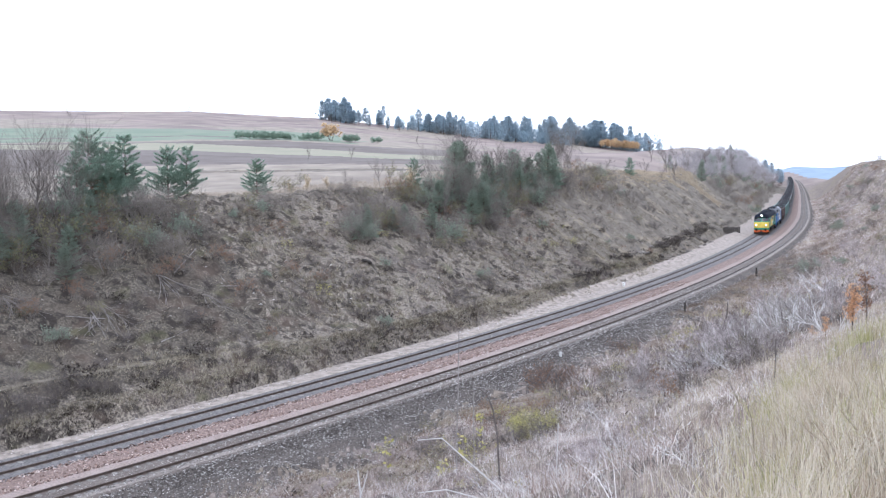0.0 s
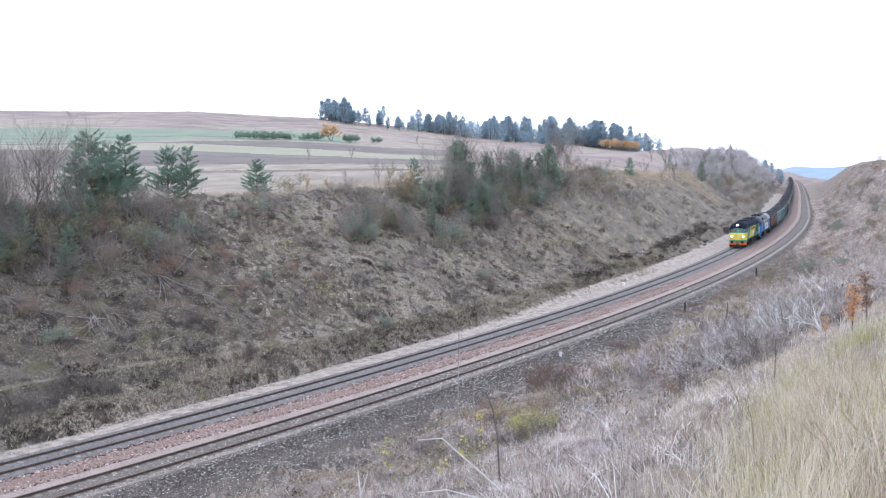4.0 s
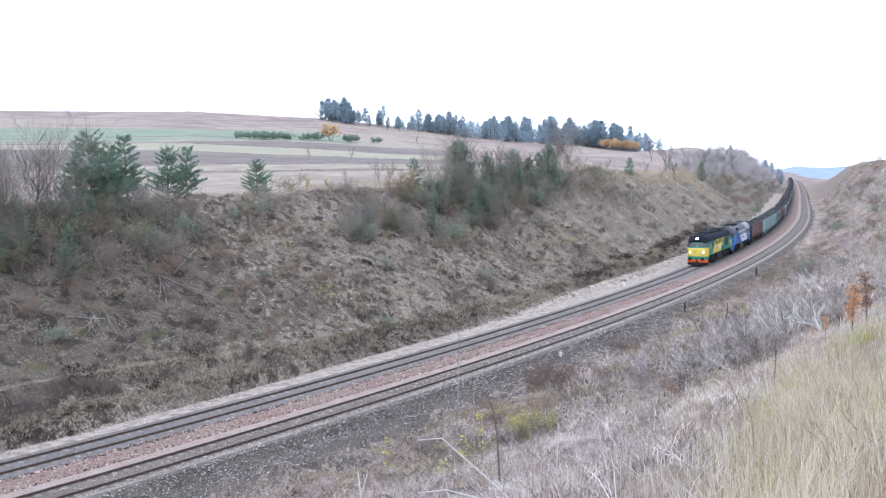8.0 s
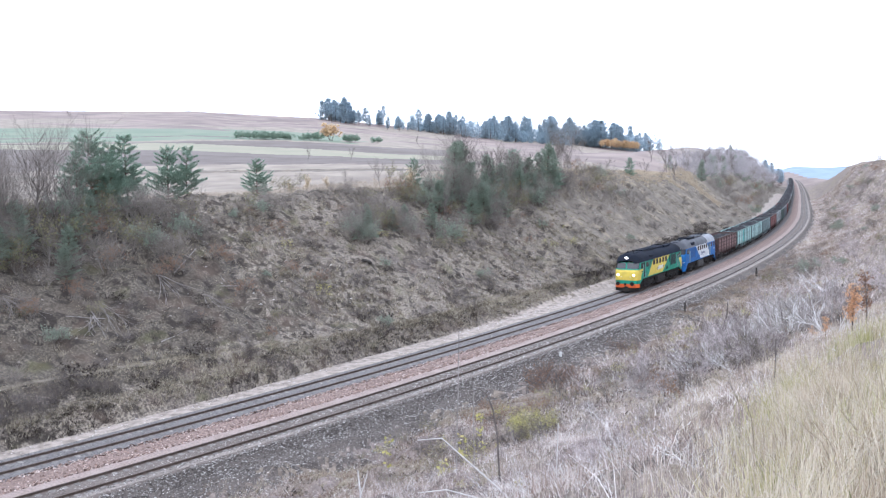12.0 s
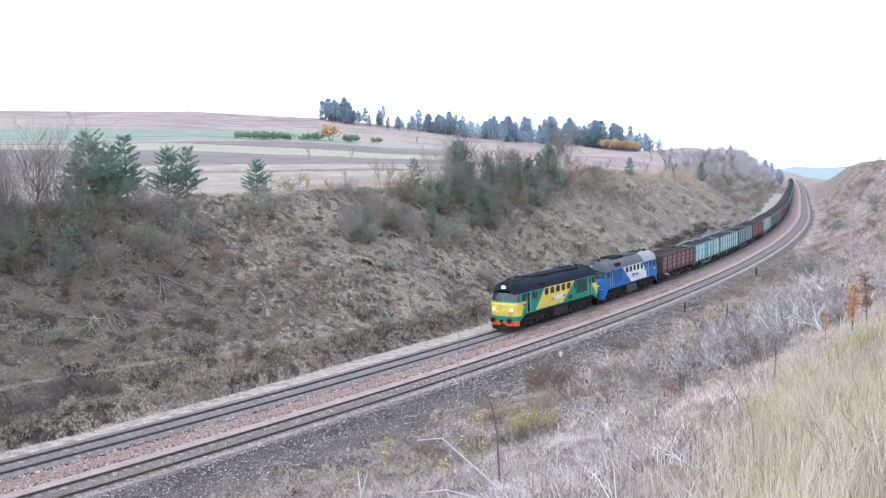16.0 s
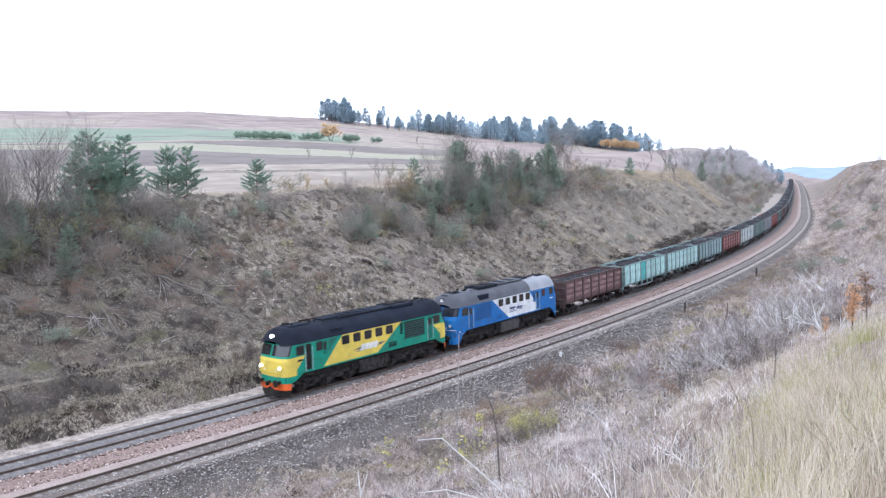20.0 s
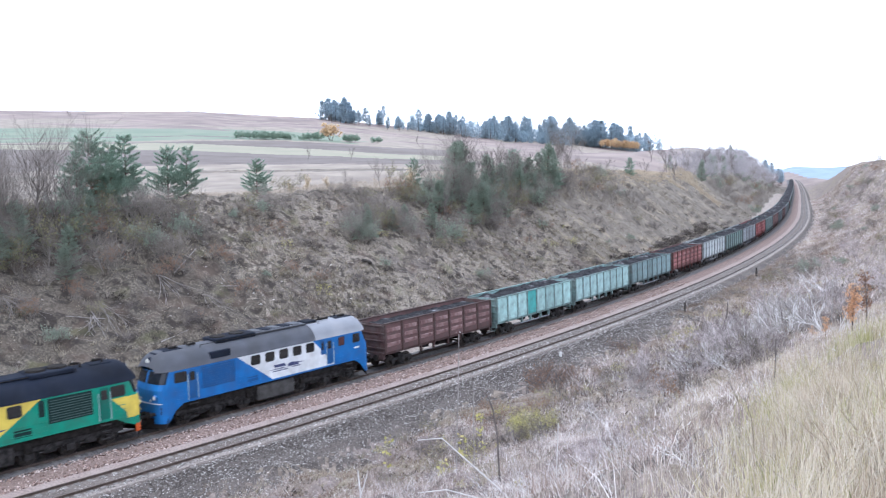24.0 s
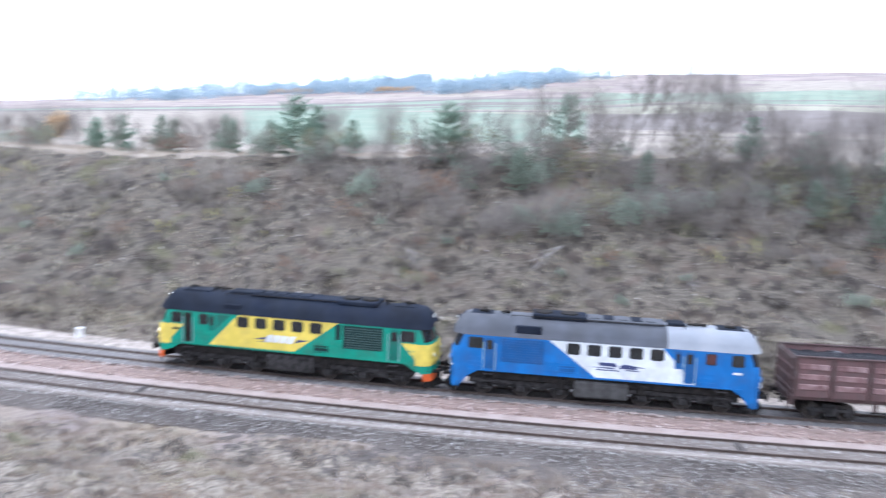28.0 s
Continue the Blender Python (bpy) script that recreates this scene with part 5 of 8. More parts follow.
def blades(name, x, y, z, n_per, h, w, lean, m, label, cat_, seed, spread=0.12, curve=False):
    """One object of many grass blades: tufts at x, y, z with n_per blades each."""
    rng = np.random.default_rng(seed)
    N = len(x) * n_per
    bx = np.repeat(x, n_per) + rng.normal(0, spread, N)
    by = np.repeat(y, n_per) + rng.normal(0, spread, N)
    bz = np.repeat(z, n_per) - 0.05
    hh = np.repeat(rng.uniform(0.6, 1.35, len(x)), n_per) * h * rng.uniform(0.55, 1.2, N)
    a, t = rng.uniform(0, math.tau, N), rng.uniform(0, math.tau, N)
    ll = rng.uniform(0.05, 1.0, N) * lean * hh
    ww = w * rng.uniform(0.6, 1.4, N) / 2
    sx, sy = np.cos(t) * ww, np.sin(t) * ww
    if not curve:
        V = np.stack([bx - sx, by - sy, bz, bx + sx, by + sy, bz, bx + np.cos(a) * ll, by + np.sin(a) * ll, bz + hh], 1).reshape(-1, 3)
        nv, F = 3, np.arange(3 * N)
        ls = np.arange(N) * 3
        np_ = N
    else:
        mx, my, mz = bx + np.cos(a) * ll * 0.3, by + np.sin(a) * ll * 0.3, bz + hh * 0.6
        V = np.stack([bx - sx, by - sy, bz, bx + sx, by + sy, bz, mx - sx * 0.8, my - sy * 0.8, mz, mx + sx * 0.8, my + sy * 0.8, mz, bx + np.cos(a) * ll, by + np.sin(a) * ll, bz + hh], 1).reshape(-1, 3)
        k = np.arange(N)[:, None] * 5
        F = np.concatenate([k + np.array([[0, 1, 3]]), k + np.array([[0, 3, 2]]), k + np.array([[2, 3, 4]])], 1).ravel()
        np_ = 3 * N
        ls = np.arange(np_) * 3
    me = bpy.data.meshes.new(name)
    me.vertices.add(len(V))
    me.vertices.foreach_set("co", V.ravel())
    me.loops.add(len(F))
    me.loops.foreach_set("vertex_index", F)
    me.polygons.add(np_)
    me.polygons.foreach_set("loop_start", ls)
    me.update(calc_edges=True)
    me.materials.append(m)
    return tagged(new(name, me), label, cat_, kind="stuff")


def scatter(n, s0, s1, d0, d1, seed, keep=None):
    rng = np.random.default_rng(seed)
    s, d = rng.uniform(s0, s1, n), rng.uniform(d0, d1, n)
    if keep is not None:
        k = rng.uniform(0, 1, n) < keep(s, d)
        s, d = s[k], d[k]
    x, y, _ = on_line(s, d)
    return x, y, ground_height(x, y)


def polar(n, a0, a1, r0, r1, seed, keep=None):
    rng = np.random.default_rng(seed)
    a = np.radians(rng.uniform(a0, a1, n))
    r = np.sqrt(rng.uniform(r0 ** 2, r1 ** 2, n))
    x, y = r * np.sin(a), r * np.cos(a)
    if keep is not None:
        k = rng.uniform(0, 1, n) < keep(x, y, np.degrees(a), r)
        x, y = x[k], y[k]
    return x, y, ground_height(x, y)


# ---------------------------------------------------------------- grass
def patchy(s, d, size, seed, lo=0.35, hi=0.65):
    return np.clip((hash_noise(s / size, d / size, seed) - lo) / (hi - lo), 0, 1)


x, y, z = scatter(40000, -75, 105, -29, -5.0, 11, lambda s, d: (0.12 + 0.88 * patchy(s, d, 2.6, 4)) * (0.25 + 0.75 * patchy(s, d, 8.0, 44, 0.3, 0.55)) * np.where((s > -8) & (d < -9), 0.4, 1.0))
blades("bank_grass", x, y, z, 9, 0.30, 0.036, 1.2, M_TUFT, "tufts of dead brown and straw grass over the far bank", "grass", 12, 0.11)
x, y, z = scatter(20000, -215, -60, -29, -8, 13, lambda s, d: 0.1 + 0.6 * patchy(s, d, 5, 4, 0.45, 0.75))
blades("bank_grass", x, y, z, 7, 0.28, 0.05, 1.3, M_TUFT, "dry grass over the distant far bank", "grass", 14, 0.25)
x, y, z = scatter(9000, -90, 120, -48, -28, 15, lambda s, d: 0.4 + 0.6 * patchy(s, d, 5, 7))
blades("meadow_grass", x, y, z, 7, 0.5, 0.05, 0.7, M_MEADOW, "pale dry meadow grass along the top of the bank", "grass", 16, 0.25)
x, y, z = scatter(9000, -205, -92, -40, -21, 17, lambda s, d: np.clip((-d - 21 - 4 * hash_noise(s / 8, s * 0, 3)) / 3, 0, 1))
blades("brow_grass", x, y, z, 6, 0.5, 0.10, 0.9, M_TAN, "tan dry grass on the brow of the far bank", "grass", 18, 0.3)
x, y, z = scatter(17000, -90, 105, -11, -3.4, 61, lambda s, d: np.exp(-((-d - np.interp(s, [-110, -64, -29, -11, 2, 16, 60, 90], [8.7, 7.5, 6.1, 5.6, 4.9, 4.6, 5.0, 5.8]) - 0.8) / 0.8) ** 2) * (0.3 + 0.7 * patchy(s, s * 0, 3, 25)))
blades("fringe_grass", x, y, z, 7, 0.38, 0.04, 1.3, M_TUSSOCK, "fringe of dead grass hanging over the foot of the far bank", "grass", 62, 0.12)
rgt = np.random.default_rng(19)
s = rgt.uniform(-268, -186, 2600)
d = np.interp(s, [-262, -203, -190], [-38, -25, -17.4]) + rgt.normal(0, 1.6, len(s))
x, y, _ = on_line(s, d)
blades("brow_grass", x, y, ground_height(x, y), 6, 0.5, 0.12, 1.0, M_TAN, "tan dry grass along the edge of the spur", "grass", 20, 0.4)
# bleached tussocks standing out of the darker turf
for n, s0, s1, d0, d1, hh, sd in ((4200, -80, 105, -27, -5.5, 0.40, 301), (2000, -60, 70, 12, 34, 0.36, 303)):
    x, y, z = scatter(n, s0, s1, d0, d1, sd, lambda s, d: patchy(s, d, 4.5, 46, 0.35, 0.65) * np.where((s > -4) & (d < -10), 0.5, 1.0))
    blades("tussocks", x, y, z, 26, hh, 0.026, 1.5, M_TUSSOCK, "bleached tussocks of dry grass on the bank", "grass", sd + 1, 0.10)
# scarp of roots, dark soil at the far bank's foot, undercut shade painted in
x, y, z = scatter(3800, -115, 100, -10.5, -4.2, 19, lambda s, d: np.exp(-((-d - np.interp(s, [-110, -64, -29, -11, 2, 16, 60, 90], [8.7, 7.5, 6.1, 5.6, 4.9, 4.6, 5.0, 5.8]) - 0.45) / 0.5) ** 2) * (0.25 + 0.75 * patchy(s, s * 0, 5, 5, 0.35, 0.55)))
blades("scarp_debris", x, y, z + 0.05, 7, 0.26, 0.07, 1.8, M_DEBRIS_SHADE, "roots and crumbling soil along the cut foot of the bank, darkened for its shade", "debris", 20, 0.2)

M_LITTER = ramp_mat("fallen_leaves_and_stones", [(0.05, 0.038, 0.032), (0.10, 0.075, 0.06), (0.19, 0.145, 0.115), (0.26, 0.215, 0.17), (0.48, 0.43, 0.38)])
x, y, z = scatter(24000, -110, 105, -29, -5, 51, lambda s, d: 0.15 + 0.85 * patchy(s, d, 3.3, 14))
blades("leaf_litter", x, y, z + 0.1, 3, 0.05, 0.10, 3.0, M_LITTER, "fallen leaves, stones and bits of wood over the far bank", "litter", 52, 0.3)
x, y, z = scatter(12000, -60, 75, 13, 30, 53, lambda s, d: 0.2 + 0.8 * patchy(s, d, 2.3, 15))
blades("leaf_litter", x, y, z + 0.08, 3, 0.05, 0.09, 3.0, M_LITTER, "fallen leaves and pale stalks over the near bank", "litter", 54, 0.3)

# rotting leaves, their dark colour also painting shaded gaps between the weeds
x, y, z = scatter(5500, -45, 16, 14, 33, 55, lambda s, d: 0.15 + 0.85 * patchy(s, d, 1.9, 16, 0.45, 0.6))
blades("dark_litter", x, y, z + 0.04, 5, 0.14, 0.06, 2.4, M_DEBRIS_SHADE, "dark rotting leaves and painted shade of hollows among the weeds of the near bank", "litter", 56, 0.3)

x, y, z = scatter(9000, 16, 80, 9.3, 25, 57, lambda s, d: 0.3 + 0.7 * patchy(s, d, 2.2, 17, 0.3, 0.6))
blades("dead_weeds", x, y, z, 8, 0.32, 0.024, 1.2, M_NEAR_WEED, "brown dead weeds beside the near track", "weeds", 58, 0.18)
x, y, z = scatter(5000, -45, 16, 12.5, 23, 59, lambda s, d: patchy(s, d, 2.6, 18, 0.4, 0.6))
blades("dead_weeds", x, y, z, 8, 0.30, 0.022, 1.1, M_NEAR_WEED, "brown and rusty dead weeds low on the near bank", "weeds", 60, 0.16)

x, y, z = scatter(8000, -120, -38, 8.6, 17, 63, lambda s, d: 0.25 + 0.75 * patchy(s, d, 3.4, 19, 0.35, 0.6))
blades("dead_weeds", x, y, z, 7, 0.34, 0.035, 1.2, M_NEAR_WEED, "brown dead weeds along the foot of the near bank", "weeds", 64, 0.22)

# near bank: grey weeds, then tall straw grass by the camera
x, y, z = polar(15000, -60, 31, 12, 48, 21, lambda x, y, a, r: np.clip((line_coords(x, y)[1] - 10.5) / 4, 0, 1) * (0.08 + 0.92 * patchy(x, y, 2.8, 8)))
blades("dead_weeds", x, y, z, 8, 0.27, 0.018, 1.2, M_WEED, "grey dead weeds and stalks on the near bank", "weeds", 22, 0.16)
x, y, z = polar(15000, 8, 31, 48, 260, 23, lambda x, y, a, r: (line_coords(x, y)[1] > 12) * 1.0)
blades("dead_weeds", x, y, z, 6, 0.55, 0.06, 1.2, M_WEED, "grey dead weeds on the distant near bank", "weeds", 24, 0.3)


x, y, z = scatter(9000, -330, -45, 13, 46, 91, lambda s, d: 0.15 + 0.85 * patchy(s, d, 6, 35))
blades("bank_tufts", x, y, z, 7, 0.4, 0.05, 1.3, M_WEED, "brown and olive dry tufts over the far end of the near bank", "grass", 92, 0.3)
x, y, z = scatter(1500, -62, -34, 10.5, 15, 93, lambda s, d: patchy(s, d, 3, 36, 0.4, 0.6))
blades("yellow_grass", x, y, z, 8, 0.35, 0.03, 1.0, M_TAN, "patch of yellowed grass beside the near track", "grass", 94, 0.2)


def straw_here(x, y, a, r):
    reach = np.interp(a, [4, 10, 14, 18, 21, 26, 33], [0.8, 1.8, 3.8, 7.2, 11.5, 19.0, 26.0]) + 3 * (hash_noise(x / 1.5, y / 1.5, 6) - 0.5)
    return np.clip((reach - r) / 4, 0.06, 1) * np.clip((a - 9) / 9, 0.04, 1) * (0.22 + 0.78 * patchy(x, y, 1.1, 66, 0.38, 0.6))


x, y, z = polar(17000, -4, 33, 3.6, 33, 25, straw_here)
blades("tall_grass", x, y, z, 26, 0.60, 0.0044, 0.55, M_STRAW, "tall straw-coloured autumn grass beside the camera", "grass", 26, 0.13, curve=True)
x, y, z = polar(1500, -30, 16, 3.2, 26, 27, lambda x, y, a, r: 0.15 + 0.85 * patchy(x, y, 1.6, 49, 0.4, 0.6))
blades("tall_grass", x, y, z, 9, 0.42, 0.008, 0.8, M_WEED, "thin pale grass on the upper near bank", "grass", 28, 0.15, curve=True)

M_GREEN_BLADE = ramp_mat("yellow_green_grass", [(0.20, 0.215, 0.085), (0.33, 0.33, 0.13), (0.47, 0.44, 0.22), (0.62, 0.56, 0.36)])
x, y, z = polar(1500, 15, 32, 3.6, 24, 31, lambda x, y, a, r: (0.12 + 0.88 * patchy(x, y, 0.9, 47, 0.5, 0.7)) * np.clip((a - 17) / 7, 0, 1) * (r < (a - 12) * 1.4))
blades("green_grass", x, y, z, 20, 0.50, 0.007, 0.8, M_GREEN_BLADE, "still green grass among the straw beside the camera", "grass", 32, 0.12, curve=True)

x, y, z = polar(420, 12, 32, 3.4, 12, 37, lambda x, y, a, r: patchy(x, y, 0.8, 67, 0.4, 0.6) * (r < (a - 8) * 0.7))
blades("broad_grass", x, y, z, 7, 0.52, 0.011, 1.3, M_TUSSOCK, "broad bleached blades arching out of the grass beside the camera", "grass", 38, 0.12, curve=True)

# loose stones of the ballast and of the cinder strip
def stones(name, n, s0, s1, d0, d1, z0, size, cols, label, seed, slope=0.0):
    rg = np.random.default_rng(seed)
    s, d = rg.uniform(s0, s1, n), rg.uniform(d0, d1, n)
    x, y, _ = on_line(s, d)
    z = z0 + slope * (d - d0) if z0 is not None else ground_height(x, y) + 0.03
    q = size * rg.uniform(0.5, 1.5, n)
    T = np.array([[1, 0, 0], [-0.5, 0.87, 0], [-0.5, -0.87, 0], [0, 0, 0.5]])
    V = (np.stack([x, y, z * np.ones(n)], 1)[:, None, :] + T[None] * q[:, None, None] + rg.normal(0, 0.25, (n, 4, 3)) * q[:, None, None]).reshape(-1, 3)
    k = np.arange(n)[:, None] * 4
    F = np.concatenate([k + [0, 1, 3], k + [1, 2, 3], k + [2, 0, 3]], 0)
    me = mesh_of(name, V, [tuple(f) for f in F], ramp_mat(name + "_mix", cols))
    return tagged(new(name, me), label, "stones", kind="stuff")


GREYS = [(0.16, 0.145, 0.135), (0.30, 0.275, 0.26), (0.48, 0.45, 0.43), (0.78, 0.75, 0.73)]
REDS = [(0.07, 0.045, 0.038), (0.22, 0.15, 0.126), (0.48, 0.35, 0.30), (0.85, 0.76, 0.72)]
DARKS = [(0.12, 0.105, 0.095), (0.18, 0.16, 0.148), (0.28, 0.255, 0.24), (0.50, 0.47, 0.45)]
stones("strip_stones", 34000, -60, 85, SPACING / 2 - 1.2, SPACING / 2 + 0.95, -0.12, 0.07, REDS, "loose rusty ballast stones between the tracks", 201)
stones("shoulder_stones", 12000, -60, 85, SPACING + 1.1, SPACING + 1.9, -0.09, 0.055, GREYS, "loose pale ballast stones on the shoulder", 202, -0.2)
stones("shoulder_stones", 5000, -60, 85, SPACING + 1.7, SPACING + 2.7, -0.215, 0.055, GREYS, "pale ballast stones rolled down from the shoulder", 210, -0.35)
stones("track_stones", 9000, -60, 85, SPACING - 0.65, SPACING + 0.65, -0.16, 0.05, GREYS, "ballast stones between the rails of the near track", 203)
stones("track_stones", 7000, -60, 85, -1.6, 0.65, -0.165, 0.05, DARKS, "dark ballast stones between the rails of the far track", 204)
stones("cinder_stones", 30000, -45, 34, 7.75, 13.4, None, 0.042, [(0.075, 0.065, 0.06), (0.17, 0.15, 0.138), (0.36, 0.33, 0.31), (0.80, 0.775, 0.755)], "dark cinders and pale stones on the strip by the near track", 205)
stones("cinder_stones", 12000, -45, 60, SPACING + 1.7, SPACING + 3.1, -0.215, 0.05, [(0.07, 0.06, 0.055), (0.12, 0.105, 0.097), (0.22, 0.20, 0.19), (0.60, 0.58, 0.56)], "dark cinders spilling up to the ballast shoulder", 209, -0.35)
stones("cinder_stones", 7000, -110, -45, 7.9, 12.0, None, 0.06, DARKS, "dark cinders along the far part of the near track", 208)
stones("bank_stones", 900, -100, 95, -26, -6, None, 0.11, [(0.16, 0.14, 0.125), (0.30, 0.27, 0.245), (0.50, 0.47, 0.44), (0.70, 0.67, 0.64)], "pale stones and clods lying on the far bank", 207)
stones("foot_stones", 6000, -60, 85, -5.5, -2.2, -0.56, 0.05, GREYS, "scattered stones on the sandy strip by the far track", 206)

M_PALE_WEED = ramp_mat("pale_lilac_weeds", [(0.16, 0.125, 0.11), (0.36, 0.30, 0.275), (0.54, 0.485, 0.465), (0.80, 0.755, 0.74)], thin=0.3)
x, y, z = polar(2400, -6, 26, 4, 31, 33, lambda x, y, a, r: (line_coords(x, y)[1] > 21) * (0.08 + 0.92 * patchy(x, y, 1.3, 48, 0.42, 0.58)))
blades("pale_weeds", x, y, z, 9, 0.32, 0.010, 2.0, M_PALE_WEED, "bleached lilac-grey weeds on the upper near bank", "weeds", 34, 0.15, curve=True)
x, y, z = polar(2600, -10, 24, 4, 30, 35, lambda x, y, a, r: (line_coords(x, y)[1] > 21) * (0.1 + 0.9 * patchy(x, y, 1.1, 50, 0.4, 0.6)))
blades("brown_weeds", x, y, z, 9, 0.24, 0.012, 1.8, M_WEED, "brown withered weeds between the pale stalks of the upper bank", "weeds", 36, 0.16, curve=True)
M_SEED = ramp_mat("pale_seed_heads", [(0.55, 0.52, 0.50), (0.74, 0.72, 0.70), (0.42, 0.36, 0.30)])
x, y, z = polar(3000, -35, 31, 11, 46, 29, lambda x, y, a, r: (line_coords(x, y)[1] > 14) * (0.1 + 0.9 * patchy(x, y, 1.6, 19)))
blades("seed_heads", x, y, z + 0.3, 6, 0.06, 0.025, 1.5, M_SEED, "pale fluffy seed heads of dead weeds on the near bank", "weeds", 30, 0.22)

# ---------------------------------------------------------------- trees along the far crest
PINES = [pine_meshes(40 + k, 6.0, sparse=(0.8, 0.68, 0.78)[k], bare=(0.06, 0.2, 0.03)[k], width=(0.46, 0.42, 0.40)[k], tufts=12) for k in range(3)]
PINE_OLD = pine_meshes(47, 6.0, M_NEEDLE_OLD, sparse=0.7, bare=0.08, width=0.34, tufts=10)
random.seed(5)
for s, d, h, k in ((2.6, -29, 6.8, 0), (4.6, -28, 5.0, 2), (0.0, -30, 5.8, 0), (-1.5, -29.5, 6.4, 1), (1.6, -27, 4.4, 0), (-6.4, -30, 5.5, 0), (-8.7, -30, 5.4, 1), (-19.1, -31, 4.2, 0),
                   (-86.8, -27, 5.7, 2), (-84, -25.5, 4.3, 0), (-71.2, -27, 5.6, 0), (-135, -27, 4.2, 2), (-45.5, -28.5, 4.3, 2), (62.9, -30, 6.0, 0), (61, -31, 5.0, 1), (55.9, -28, 3.6, 1), (46.5, -28, 5.6, 0), (34.9, -31, 6.1, 2), (97.7, -40, 4, 0), (93.5, -40, 4.4, 0), (18.6, -27, 4.6, 1), (13.8, -25, 4.8, 1)):
    x, y, z = ground_at(s, d)
    plant("pine_tree", PINES[k], ("trunk", "crown"), x, y, z, h / 6.0, "young green pine standing on the crest of the cutting", "pine", "pines along the crest", 0.03)
for s, d, h in ((-49.8, -25, 8.5), (-53, -24, 6.4), (-60, -25, 6.2), (-66, -23, 5.2), (-44, -23.5, 4.4), (-57, -21, 4.2), (-24.5, -19.5, 3.2), (-29.5, -20, 3.0), (12.5, -22, 4.4), (9.4, -20, 3.6), (7.4, -23, 3.8), (10.5, -18.5, 3.0), (14.8, -20.5, 3.6), (5.5, -24, 3.4), (-47, -20.5, 5.0), (-51, -21, 5.6), (-55, -23, 5.4), (-63, -24.5, 5.0), (-69, -23.5, 4.2), (-27, -21.5, 2.6), (-33, -21, 3.0), (28, -23, 4.0), (39, -24, 3.6), (-38, -20.5, 3.4)):
    x, y, z = ground_at(s, d)
    plant("pine_tree", PINE_OLD, ("trunk", "crown"), x, y, z, h / 6.0, "thin grey-green pine among bare scrub on the slope", "pine", "pines along the crest", 0.05)

# overhanging turf along the cut foot; dark blades are roots and painted undercut shade
rgf = np.random.default_rng(171)
for name, n, off, wid, up, per, hh, ww, lean, m, lab, cat_ in (("scarp_debris", 3600, 0.35, 0.3, 0.0, 7, 0.2, 0.06, 1.5, M_DEBRIS_SHADE, "roots and crumbling soil in the undercut of the bank, its shade in their dark colour", "debris"), ("fringe_grass", 6500, 1.0, 0.4, 0.03, 8, 0.26, 0.03, 1.4, M_TUFT, "dry turf hanging over the cut foot of the far bank", "grass")):
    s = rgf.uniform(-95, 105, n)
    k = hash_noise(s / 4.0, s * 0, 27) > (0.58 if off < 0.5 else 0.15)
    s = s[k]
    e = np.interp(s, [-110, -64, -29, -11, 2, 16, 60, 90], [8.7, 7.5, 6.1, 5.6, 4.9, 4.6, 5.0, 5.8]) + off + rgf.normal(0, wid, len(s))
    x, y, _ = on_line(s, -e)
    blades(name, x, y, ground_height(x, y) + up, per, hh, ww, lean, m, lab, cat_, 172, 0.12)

TREES = [tree_meshes(60 + k, 7.0, spread=0.38) for k in range(3)]
# tall many-stemmed willows, fans of fine upswept twigs
FANS = [shrub_mesh(64 + k, 7.0, stems=(9, 7)[k], depth=4, r=0.0085, wide=(0.30, 0.22)[k], up=0.55, spread=0.34) for k in range(2)]
for s, d, h, k in ((9.6, -26, 8.4, 0), (12.2, -27, 7.4, 1), (27.0, -30, 10.0, 2), (24, -29, 6.6, 0), (42.6, -30, 5.4, 1), (38, -29, 4.6, 2), (15, -28, 6.2, 2), (31, -29, 5.6, 1), (-100, -31, 6.4, 0), (-104, -33, 5.8, 1),
                   (-50, -26.5, 7.6, 1), (-62, -27, 6.3, 2), (-78, -27, 5.5, 0), (-150, -27, 5.0, 0), (-165, -26, 4.6, 1), (-172, -24, 4.2, 2), (-190, -27, 5.2, 1), (-130, -31, 4.0, 2), (104, -41, 4.4, 0), (88, -38, 4.6, 2), (80, -37, 4.4, 1), (110, -43, 4.6, 1), (73, -34, 3.6, 0), (-40, -30, 4.4, 0), (-34, -31, 3.2, 2)):
    x, y, z = ground_at(s, d)
    plant("bare_tree", TREES[k], ("trunk", ""), x, y, z, h / 7.0, "leafless grey-brown tree on the crest of the cutting", "tree", "bare trees along the crest", 0.06)
